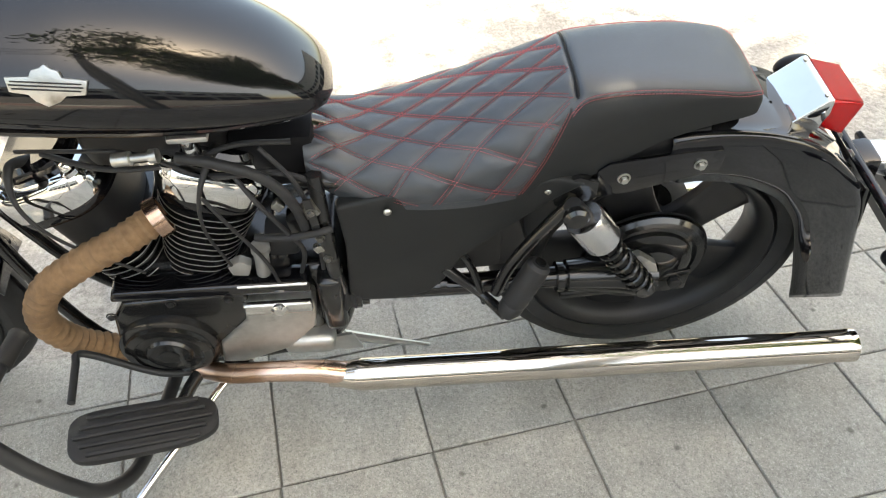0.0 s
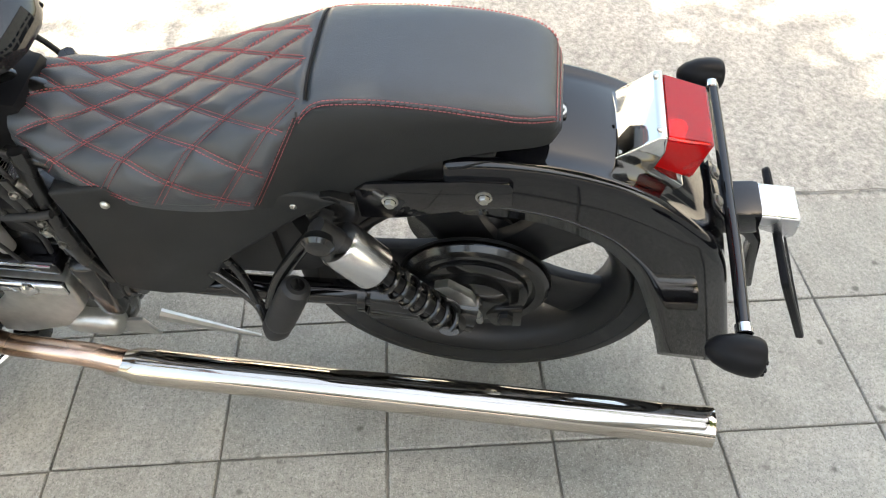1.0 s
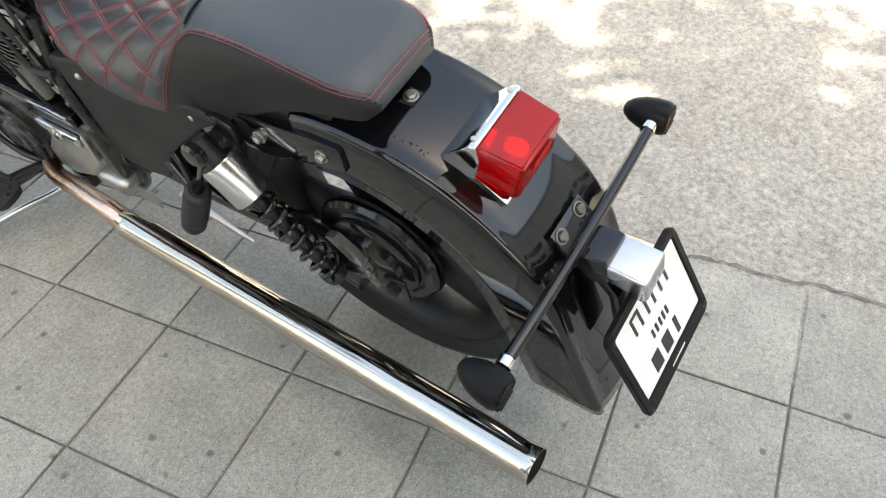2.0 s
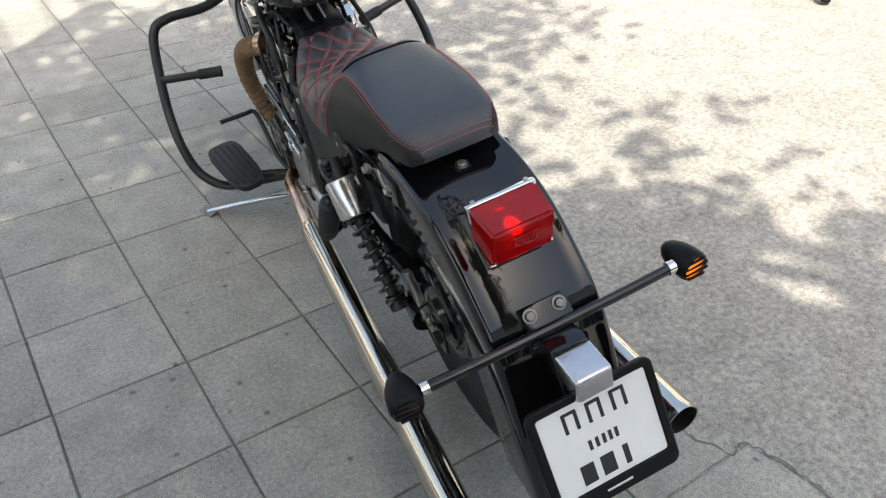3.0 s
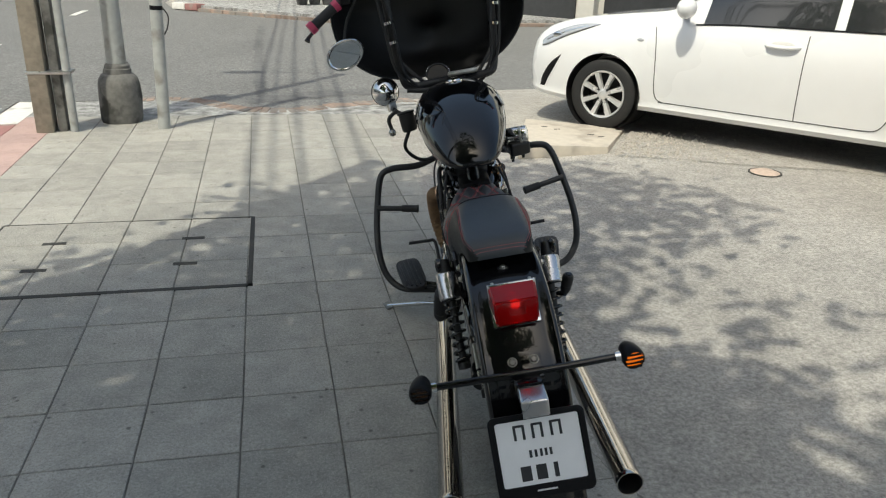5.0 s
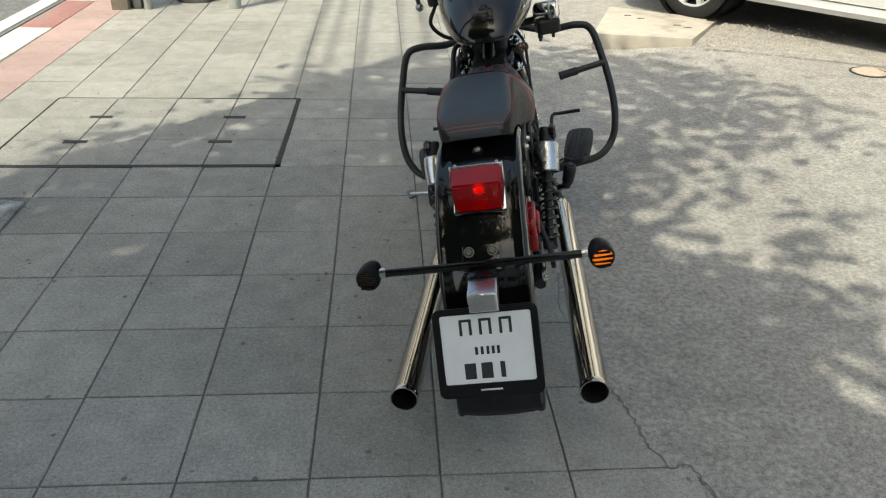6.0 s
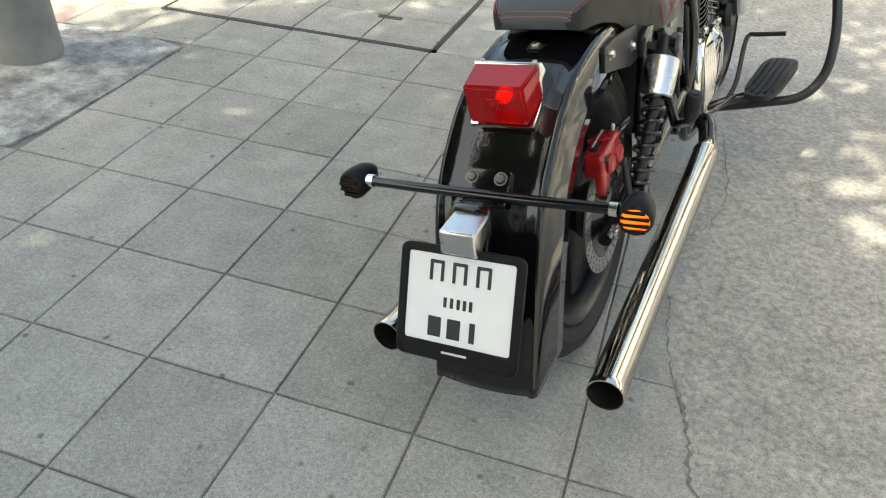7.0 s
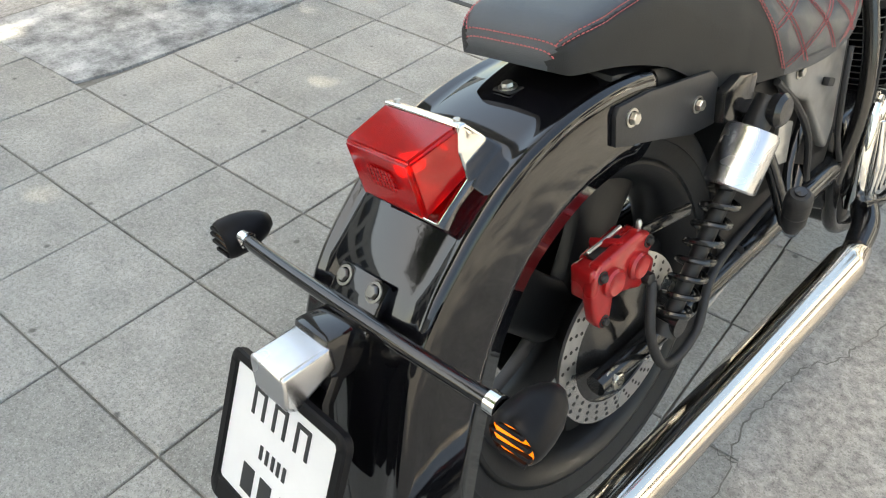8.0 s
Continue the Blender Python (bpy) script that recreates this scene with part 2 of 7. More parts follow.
MIRROR = material("mirror_glass", (0.8, 0.81, 0.8), 0.02, 1.0, vary=0.02, rough_vary=0.01)
PLATE_WHITE = material("plate_white", (0.78, 0.79, 0.8), 0.4, vary=0.05, scale=20)
PLATE_INK = material("plate_ink", (0.02, 0.022, 0.025), 0.5, vary=0.1)
PALE_INK = material("pale_print", (0.6, 0.6, 0.6), 0.5, vary=0.1)
PLASTIC = material("black_plastic", (0.009, 0.009, 0.01), 0.38, vary=0.2, scale=60)
PLASTIC.node_tree.nodes["Principled BSDF"].inputs["Specular IOR Level"].default_value = 0.12
PINK = material("pink_rubber", (0.5, 0.05, 0.12), 0.5, vary=0.1)
CAR_PAINT = material("white_car_paint", (0.78, 0.785, 0.785), 0.3, vary=0.03, scale=6, coat=1.0)
GLASS_DARK = material("tinted_glass", (0.02, 0.022, 0.024), 0.05, vary=0.1, coat=1.0)
SEAL = material("shut_line", (0.09, 0.09, 0.088), 0.8, vary=0.1)
# car white toned down: the shade of the handle hollows is put into the colour
CAR_SHADE = material("shaded_white_bowl", (0.7, 0.69, 0.66), 0.4, vary=0.03, coat=0.5)
SILVER = material("silver_wheel_paint", (0.68, 0.68, 0.67), 0.3, 0.55, vary=0.06, scale=40, coat=0.6)
HEADLAMP = material("headlamp_lens", (0.5, 0.52, 0.54), 0.12, 0.3, vary=0.2, scale=30, coat=1.0)
CONCRETE_POST = material("weathered_concrete", (0.15, 0.147, 0.138), 0.9, vary=0.35, scale=26, bump=0.8, dirt=(0.05, 0.05, 0.045), dirt_at=0.52, coords="World")
POLE_CONCRETE = material("smooth_pole_concrete", (0.3, 0.29, 0.27), 0.85, vary=0.15, scale=14, bump=0.3, dirt=(0.2, 0.195, 0.18), dirt_at=0.6, coords="World")
GREY_POLE = material("grey_painted_pole", (0.36, 0.37, 0.36), 0.55, vary=0.18, scale=20, dirt=(0.2, 0.19, 0.17), dirt_at=0.62, coords="World")
OLD_WOOD = material("weathered_wood_post", (0.23, 0.2, 0.16), 0.85, vary=0.35, scale=22, bump=0.6, coords="World")
WHITE_ROAD = material("worn_white_paint", (0.68, 0.67, 0.63), 0.8, vary=0.12, scale=20, dirt=(0.36, 0.35, 0.33), dirt_at=0.6, coords="World")
RED_ROAD = material("worn_red_paint", (0.34, 0.17, 0.155), 0.8, vary=0.2, scale=20, dirt=(0.3, 0.22, 0.2), dirt_at=0.58, coords="World")
SIGN_RED = material("sign_red", (0.55, 0.04, 0.05), 0.5, vary=0.08)
SIGN_WHITE = material("sign_white", (0.7, 0.68, 0.65), 0.55, vary=0.1, dirt=(0.5, 0.46, 0.42))
BAG = material("white_plastic_bag", (0.75, 0.73, 0.7), 0.5, vary=0.1, bump=0.5, bump_scale=30)
IRON = material("cast_iron_edge", (0.05, 0.048, 0.043), 0.7, 0.4, vary=0.3, scale=60, bump=0.5, coords="World")
TERRACOTTA = material("orange_cover", (0.44, 0.345, 0.285), 0.85, vary=0.25, scale=30, coords="World")
LEAF = material("leaf", (0.07, 0.13, 0.035), 0.5, vary=0.3, scale=3)
LEAF_PALE = material("variegated_leaf", (0.3, 0.33, 0.1), 0.55, vary=0.3, scale=12)
BARK = material("bark", (0.16, 0.12, 0.09), 0.9, vary=0.3, scale=20, bump=0.9, bump_scale=40)
WALL_PAINT = material("shop_wall_paint", (0.6, 0.58, 0.53), 0.85, vary=0.1, scale=4, dirt=(0.4, 0.38, 0.34), coords="World")
SHUTTER_DARK = material("dark_shopfront", (0.04, 0.042, 0.045), 0.5, vary=0.3, scale=8, coords="World")
CABLE = material("cable_sheath", (0.02, 0.02, 0.02), 0.6, vary=0.2)


# ---------- mesh helpers ----------
def put(name, bm, mat, parent=None, label="", sharp=38, solid=0.0):
    bmesh.ops.recalc_face_normals(bm, faces=bm.faces)
    me = bpy.data.meshes.new(name)
    bm.to_mesh(me)
    bm.free()
    me.materials.append(mat)
    me.shade_smooth()
    me.set_sharp_from_angle(angle=radians(sharp))
    ob = new(name, me)
    ob.parent = parent
    if solid:
        mod = ob.modifiers.new("thickness", "SOLIDIFY")
        mod.thickness, mod.offset = solid, 0
    if label:
        tagged(ob, label)
    return ob


def part(name, bm, mat, parent, label="", sharp=38, solid=0.0):
    return put(name, bm, mat, parent, label, sharp, solid)


def thing(name, m, label, category, group="", kind=""):
    ob = new(name)
    ob.empty_display_size = 0.1
    ob.matrix_basis = m
    return tagged(ob, label, category, group, kind)


def rings(bm, loops, closed=True, cap=True):
    vs = [[bm.verts.new(p) for p in loop] for loop in loops]
    k = len(vs[0])
    for a, b in zip(vs, vs[1:]):
        for i in range(k if closed else k - 1):
            j = (i + 1) % k
            bm.faces.new((a[i], a[j], b[j], b[i]))
    if cap and closed:
        bm.faces.new(vs[0][::-1])
        bm.faces.new(vs[-1])
    return bm


def glide(pts, steps):
    """Catmull-Rom points through pts."""
    p = [Vector(q) for q in pts]
    p = [p[0] * 2 - p[1]] + p + [p[-1] * 2 - p[-2]]
    out = []
    for i in range(1, len(p) - 2):
        a, b, c, d = p[i - 1:i + 3]
        for s in range(steps):
            t = s / steps
            out.append(0.5 * (2 * b + (c - a) * t + (2 * a - 5 * b + 4 * c - d) * t * t + (3 * b - a - 3 * c + d) * t ** 3))
    out.append(p[-2])
    return out


def tube(pts, r, n=12, steps=6, bm=None):
    bm = bm or bmesh.new()
    path = glide(pts, steps) if steps > 1 and len(pts) > 2 else [Vector(q) for q in pts]
    m = len(path)
    rad = [r] * m if isinstance(r, (int, float)) else [float(np.interp(i / (m - 1), np.linspace(0, 1, len(r)), r)) for i in range(m)]
    up = None
    loops = []
    for i, q in enumerate(path):
        d = (path[min(i + 1, m - 1)] - path[max(i - 1, 0)]).normalized()
        if up is None:
            up = d.orthogonal().normalized()
        up = (up - d * up.dot(d)).normalized()
        side = d.cross(up)
        loops.append([q + (up * math.cos(a) + side * math.sin(a)) * rad[i] for a in (2 * math.pi * k / n for k in range(n))])
    return rings(bm, loops)


def lathe(profile, at=(0, 0, 0), axis=(0, 1, 0), n=32, bm=None, cap=False):
    """profile: (radius, distance along the axis)."""
    bm = bm or bmesh.new()
    d = Vector(axis).normalized()
    u = d.orthogonal().normalized()
    w = d.cross(u)
    at = Vector(at)
    loops = [[at + d * s + (u * math.cos(a) + w * math.sin(a)) * max(r, 0.0002) for a in (2 * math.pi * k / n for k in range(n))] for r, s in profile]
    return rings(bm, loops, cap=cap)


def prism(poly, a, b, bevel=0.0, axis="y", bm=None, seg=2):
    """A polygon in the plane of the two other axes, from a to b along axis."""
    own = bmesh.new()
    def at(p, s):
        return {"y": (p[0], s, p[1]), "x": (s, p[0], p[1]), "z": (p[0], p[1], s)}[axis]
    rings(own, [[at(p, a) for p in poly], [at(p, b) for p in poly]])
    bmesh.ops.recalc_face_normals(own, faces=own.faces)
    if bevel:
        bmesh.ops.bevel(own, geom=own.edges[:], offset=bevel, segments=seg, affect="EDGES", profile=0.6, clamp_overlap=True)
    if bm is None:
        return own
    return join(bm, own)


def join(bm, other, m=None):
    if m is not None:
        bmesh.ops.transform(other, matrix=m, verts=other.verts)
    me = bpy.data.meshes.new("tmp")
    other.to_mesh(me)
    other.free()
    bm.from_mesh(me)
    bpy.data.meshes.remove(me)
    return bm


def block(size, at=(0, 0, 0), bevel=0.004, rot=(0, 0, 0), seg=2, bm=None):
    x, y, z = (s / 2 for s in size)
    own = prism([(-x, -z), (x, -z), (x, z), (-x, z)], -y, y, min(bevel, x * 0.9, y * 0.9, z * 0.9), seg=seg)
    bmesh.ops.transform(own, matrix=pose(*at, *rot), verts=own.verts)
    return own if bm is None else join(bm, own)


def hexbolt(at, axis=(0, 1, 0), r=0.009, h=0.007):
    bm = lathe([(r * 1.5, 0), (r * 1.5, 0.002), (r * 1.1, 0.0022)], at, axis, 20)
    lathe([(r, 0.002), (r, h), (r * 0.85, h + 0.0015), (0.0003, h + 0.0016)], at, axis, 6, bm)
    return bm


def egg(at, radii, n=20, m=12, turn=(0, 0, 0)):
    bm = bmesh.new()
    loops = [[(radii[0] * math.cos(b), radii[1] * math.sin(b) * math.cos(a), radii[2] * math.sin(b) * math.sin(a)) for a in (2 * math.pi * k / n for k in range(n))] for b in (math.pi * (0.004 + 0.992 * j / m) for j in range(m + 1))]
    rings(bm, loops)
    bmesh.ops.transform(bm, matrix=pose(*at, *turn), verts=bm.verts)
    return bm


# ---------- ground ----------
S = 0.333


def rise(x):
    """The forecourt climbs gently towards the parked car."""
    t = min(1.0, max(0.0, (x - 1.3) / 1.7))
    return 0.115 * t * t * (3 - 2 * t)


def edge_x(y):
    """Worn right-hand edge of the paving."""
    if y < -0.02:
        return 1.0
    if y < 0.36:
        return 0.94 - 0.28 * y + 0.012 * math.sin(y * 37)
    return 0.835 + 0.025 * math.sin(y * 5.1) + 0.014 * math.sin(y * 17)


def ground_sheet():
    bm = bmesh.new()
    xs = [-300, -60, -20, -8, -2.68] + [-2.2, 0.5] + [0.8 + 0.1 * i for i in range(26)] + [5, 9, 20, 60, 300]
    ys = [-300, -60, -15, -6] + [-4 + 0.5 * i for i in range(24)] + [10, 16, 30, 60, 300]
    grid = []
    for y in ys:
        row = []
        for x in xs:
            z = -0.012
            if x > 0.75:
                f = min(1.0, max(0.0, (7.2 - y) / 1.0))
                z = (rise(x) + 0.004) * f - 0.012 + 0.004 * f + 0.0025 * f * noise.noise((x * 3, y * 3, 0))
            row.append(bm.verts.new((x, y, z)))
        grid.append(row)
    for a, b in zip(grid, grid[1:]):
        for i in range(len(xs) - 1):
            bm.faces.new((a[i], a[i + 1], b[i + 1], b[i]))
    return bm


tagged(put("ground", ground_sheet(), FORECOURT), "pale worn asphalt and concrete forecourt with cracks", "ground", kind="structure")


def flat(name, poly, z, mat, label, category, thick=0.02, parent=None, bevel=0.0):
    bm = prism(poly, z - thick, z, bevel, axis="z")
    ob = put(name, bm, mat, parent, label)
    if parent is None:
        tagged(ob, label, category, kind="structure")
    return ob


def strip_quads(points, width, z, seed):
    """A thin irregular crack as a narrow filled band."""
    rnd = random.Random(seed)
    path = glide([(x, y, 0) for x, y in points], 18)
    bm = bmesh.new()
    prev = None
    drift = 0.0
    for i, q in enumerate(path):
        d = (path[min(i + 1, len(path) - 1)] - path[max(i - 1, 0)]).normalized()
        s = Vector((-d.y, d.x, 0))
        drift = drift * 0.75 + rnd.uniform(-0.007, 0.007)
        q = q + s * drift
        w = width * rnd.uniform(0.4, 1.2)
        zz = z + rise(q.x)
        pair = (bm.verts.new((q.x + s.x * w, q.y + s.y * w, zz)), bm.verts.new((q.x - s.x * w, q.y - s.y * w, zz)))
        if prev:
            bm.faces.new((prev[0], pair[0], pair[1], prev[1]))
        prev = pair
    return bm


# street to the side and ahead
flat("road", [(-60, -60), (-2.66, -60), (-2.66, 6.75), (-1.5, 6.8), (-1.0, 6.76), (-0.58, 6.34), (-0.26, 6.18), (0.09, 6.2), (0.48, 6.41), (0.9, 6.56), (1.4, 6.8), (2.0, 7.25), (60, 7.25), (60, 14.9), (1.39, 14.95), (-0.63, 16.45), (-2.34, 17.85), (-2.8, 20), (-2.8, 80), (-60, 80)], -0.004, ASPHALT, "grey asphalt street with worn lane markings", "road", 0.03)
# bed under the paving
flat("pavement", [(-2.05, -4.0), (1.0, -4.0), (1.0, -0.02), (0.93, 0.0), (0.835, 0.36), (0.835, 6.3), (-2.05, 6.3)], -0.006, JOINT, "sand bed of a tiled pavement with dark joints", "pavement", 0.05)
PAVE = bpy.data.objects["pavement"]
# kerb: painted blocks
for i in range(10):
    y0 = -3.3 + i * 1.0
    ob = part("kerb_block", prism([(-2.63, y0 + 0.004), (-2.375, y0 + 0.004), (-2.375, y0 + 0.996), (-2.63, y0 + 0.996)], -0.06, 0.004, 0.012, axis="z"), WHITE_ROAD if i % 2 else RED_ROAD, PAVE)
# apron between the paving and the street ahead
bm = bmesh.new()
EDGE = [(-2.4, 6.6), (-1.5, 6.82), (-1.0, 6.78), (-0.58, 6.36), (-0.26, 6.2), (0.09, 6.22), (0.48, 6.43), (0.9, 6.58), (1.3, 6.72)]
far = [(x, y + 0.02) for x, y in EDGE]
prism([(-2.4, 5.98), (1.3, 5.98)] + far[::-1], -0.03, -0.001, 0.0, axis="z", bm=bm)
tagged(put("pavement_apron", bm, CEMENT), "cracked cement apron at the end of the paving", "pavement", kind="structure")
tagged(put("crack", strip_quads([(-1.0, 5.7), (-0.7, 5.95), (-0.45, 6.02), (-0.1, 5.98), (0.3, 6.08), (0.8, 6.3), (1.3, 6.45)], 0.011, 0.004, 3), JOINT), "dark broken joint along the apron", "crack", kind="structure")
for k, pts in enumerate(([(0.845, 0.36), (0.885, 0.19), (0.93, 0.0), (1.0, -0.03), (1.03, -0.3), (1.02, -0.8)], [(0.84, 0.36), (0.80, 0.66), (0.82, 0.92), (0.88, 1.04), (0.92, 1.25), (0.9, 1.7)], [(0.82, 0.66), (0.74, 0.67)])):
    tagged(put("crack", strip_quads(pts, 0.0042 if k == 0 else 0.002, 0.0015, k), JOINT), "narrow dark crack in the forecourt surface", "crack", kind="structure")
tagged(put("crack", strip_quads([(2.45, 3.88), (2.71, 3.73), (3.08, 3.52), (3.44, 3.38), (3.88, 3.22), (4.4, 2.86)], 0.008, 0.0035, 9), JOINT), "dark uneven seam between forecourt and gutter", "crack", kind="structure")
# cement patch cut into the tiles
patch = [(-2.02, 0.66), (-1.7, 0.655), (-1.385, 0.665), (-1.35, 0.8), (-1.335, 1.2), (-1.35, 1.62), (-1.62, 1.68), (-2.02, 1.64)]
flat("cement_patch", patch, 0.004, CEMENT, "blotchy grey cement patch in the paving", "pavement", 0.03, bevel=0.003)

# worn brick edging along the end of the apron
brick_path = glide([(x, y, 0) for x, y in EDGE[1:]], 12)
run, next_at, rb = 0.0, 0.0, random.Random(12)
brick_me = None
for a, b in zip(brick_path, brick_path[1:]):
    L = (b - a).length
    while next_at < run + L:
        q = a.lerp(b, (next_at - run) / L)
        if brick_me is None:
            first = part("brick", block((0.078, 0.21, 0.06), (0, 0, -0.03), 0.007, seg=1), BRICK, PAVE)
            brick_me = first.data
            ob = first
        else:
            ob = new("brick", brick_me)
            ob.parent = PAVE
        d = (b - a).normalized()
        ob.matrix_basis = pose(q.x + rb.uniform(-0.01, 0.01), q.y + rb.uniform(-0.012, 0.012), 0.006 + rb.uniform(-0.006, 0.004), rb.uniform(-2, 2), rb.uniform(-2, 2), math.degrees(math.atan2(d.y, d.x)) + rb.uniform(-3, 3))
        next_at += 0.086
    run += L
# tar strips on the street
bm = strip_quads([(-0.5, 6.7), (-0.1, 6.85), (0.3, 7.05), (0.8, 7.2), (1.35, 7.3)], 0.2, 0.0, 41)
join(bm, strip_quads([(-0.3, 7.0), (-0.34, 8.0), (-0.36, 9.5), (-0.38, 11.5), (-0.36, 14.4)], 0.08, 0.0, 42))
tagged(put("tar_strip", bm, TAR), "dark tar repair strip across the street", "road", kind="structure")

# ---------- motorcycle ----------
BIKE = pose(0.582, 0.409, 0.0, -11, 0, 90 - 8.8)
bike = thing("motorcycle", BIKE, "black custom cruiser motorcycle leaning on its side stand on the paving", "motorcycle")

# rear fender
F_OUT = [(0.1, 0.743), (0.055, 0.749), (0.0, 0.749), (-0.07, 0.739), (-0.14, 0.717), (-0.2, 0.683), (-0.25, 0.64), (-0.295, 0.592), (-0.33, 0.53), (-0.36, 0.43), (-0.392, 0.318), (-0.425, 0.21)]
F_IN = [(0.1, 0.665), (0.07, 0.641), (0.03, 0.642), (-0.038, 0.63), (-0.095, 0.605), (-0.145, 0.57), (-0.182, 0.525), (-0.207, 0.482), (-0.23, 0.42), (-0.25, 0.362), (-0.27, 0.298), (-0.29, 0.225)]


def fender_mesh():
    bm = bmesh.new()
    outs, ins = glide([(x, 0, z) for x, z in F_OUT], 6), glide([(x, 0, z) for x, z in F_IN], 6)
    loops = []
    for o, i in zip(outs, ins):
        d = (o - i).normalized()
        L = (o - i).length
        prof = [(0.108, 0.0), (0.1082, 0.25 * L), (0.1082, 0.6 * L), (0.1075, L - 0.016), (0.106, L - 0.006), (0.102, L), (0.096, L + 0.0015), (0.089, L - 0.002), (0.07, L + 0.0015), (0.035, L + 0.005), (0, L + 0.006)]
        prof = prof + [(-y, r) for y, r in prof[-2::-1]]
        loops.append([(i.x + d.x * r, y, i.z + d.z * r) for y, r in prof])
    return rings(bm, loops, closed=False, cap=False)


fender = part("rear_fender", fender_mesh(), BLACK_PAINT, bike, "glossy black steel rear fender with deep side skirts", sharp=50, solid=0.004)
for sgn, dx, dz in ((1, 0.009, 0.003), (-1, 0.012, 0.008)):
    rail = part("fender_rail", prism([(x + dx, z + dz) for x, z in ((0.215, 0.625), (0.218, 0.69), (0.2, 0.705), (0.06, 0.722), (0.0, 0.722), (-0.006, 0.712), (-0.006, 0.672), (0.08, 0.65), (0.16, 0.628))], sgn * 0.1095, sgn * 0.117, 0.002), BLACK_PAINT if sgn > 0 else POWDER, bike, "flat black fender support rail")
    for x, z in ((0.168, 0.669), (0.034, 0.691) if sgn > 0 else (0.024, 0.701)):
        part("bolt", hexbolt((x + dx, sgn * 0.117, z + dz), (0, sgn, 0), 0.008, 0.008), BOLT, rail)
fender.data.materials.append(BLACK_MATT)
fender.modifiers[0].material_offset = 1
part("bolt", hexbolt((-0.053, 0, 0.752), (-0.15, 0, 1), 0.008, 0.006), BOLT, fender)
part("seat_tab", prism([(-0.065, -0.014), (-0.02, -0.02), (0.02, -0.02), (0.02, 0.02), (-0.02, 0.02), (-0.065, 0.014)], 0.749, 0.752, 0.001, axis="z"), BLACK_MATT, fender)

# wheels
def wheel(name, at, r_tyre, r_rim, half, spokes, turn, wide):
    w = thing(name, pose(*at), "", "")
    for key in ("label", "category"):
        if key in w:
            del w[key]
    w.parent = bike
    h = half
    prof = [(r_rim - 0.012, -h * 0.8), (r_rim + 0.012, -h * 0.86), (r_rim + 0.035, -h), (r_tyre - 0.05, -h * 1.03), (r_tyre - 0.025, -h * 0.93), (r_tyre - 0.01, -h * 0.7), (r_tyre - 0.003, -h * 0.4), (r_tyre, -h * 0.14)]
    prof = prof + [(r_tyre - 0.006, -h * 0.12), (r_tyre - 0.006, -h * 0.04)]
    prof = prof + [(r, -s) for r, s in prof[::-1]]
    part("tyre", lathe(prof, n=72), TYRE, w, "black road tyre with dusty sidewalls")
    rim = [(r_rim + 0.006, -h * 0.86), (r_rim - 0.002, -h * 0.9), (r_rim - 0.012, -h * 0.84), (r_rim - 0.028, -h * 0.5), (r_rim - 0.033, 0)]
    rim = rim + [(r, -s) for r, s in rim[-2::-1]]
    part("rim", lathe(rim, n=64), WHEEL_BLACK, w, "black cast rim", solid=0.004)
    part("hub", lathe([(0.02, -0.07), (0.055, -0.068), (0.065, -0.05), (0.05, -0.03), (0.05, 0.03), (0.065, 0.05), (0.055, 0.068), (0.02, 0.07)], n=32), WHEEL_BLACK, w)
    for k in range(spokes):
        bm = bmesh.new()
        loops = []
        for s in np.linspace(0, 1, 8):
            r = 0.045 + s * (r_rim - 0.03 - 0.045)
            wd = wide * (0.95 - 0.15 * math.sin(s * math.pi) + 0.3 * s * s)
            th = 0.024 - 0.008 * s
            loops.append([(math.copysign(abs(math.cos(a)) ** 0.6, math.cos(a)) * wd + 0.02 * s * s, math.copysign(abs(math.sin(a)) ** 0.6, math.sin(a)) * th, r) for a in (2 * math.pi * q / 16 for q in range(16))])
        rings(bm, loops)
        bmesh.ops.transform(bm, matrix=pose(0, 0, 0, 0, turn + k * 360 / spokes, 0), verts=bm.verts)
        part("spoke", bm, WHEEL_BLACK, w)
    return w


rear_wheel = wheel("rear_wheel", (0.045, 0, 0.348), 0.348, 0.262, 0.066, 5, -51, 0.058)
front_wheel = wheel("front_wheel", (1.7, 0, 0.31), 0.31, 0.24, 0.045, 5, 20, 0.03)

# final drive and swing arm
drive = part("final_drive", lathe([(0.02, 0.05), (0.134, 0.05), (0.136, 0.06), (0.128, 0.068), (0.112, 0.068), (0.108, 0.062), (0.1, 0.066), (0.098, 0.076), (0.09, 0.08), (0.07, 0.08), (0.066, 0.094), (0.05, 0.1), (0.03, 0.101), (0.0, 0.102)], (0.06, 0, 0.348), n=48), BLACK_DUSTY, bike, "oily black shaft-drive housing")
# added matt disc: keeps the red caliper from mirroring in the housing's flat face
part("reflection_mask", lathe([(0.0, 0.044), (0.137, 0.044), (0.14, 0.047), (0.139, 0.052)], (0.06, 0, 0.348), n=40), WHEEL_BLACK, drive, "dull black disc added to mask the caliper's reflection")
part("axle_nut", hexbolt((0, 0.102, 0.322), (0, 1, 0), 0.015, 0.012), BLACK_MATT, drive)
part("axle_plate", prism([(-0.03, 0.29), (0.02, 0.285), (0.035, 0.32), (0.02, 0.35), (-0.03, 0.36)], 0.098, 0.105, 0.003), BLACK_DUSTY, drive)
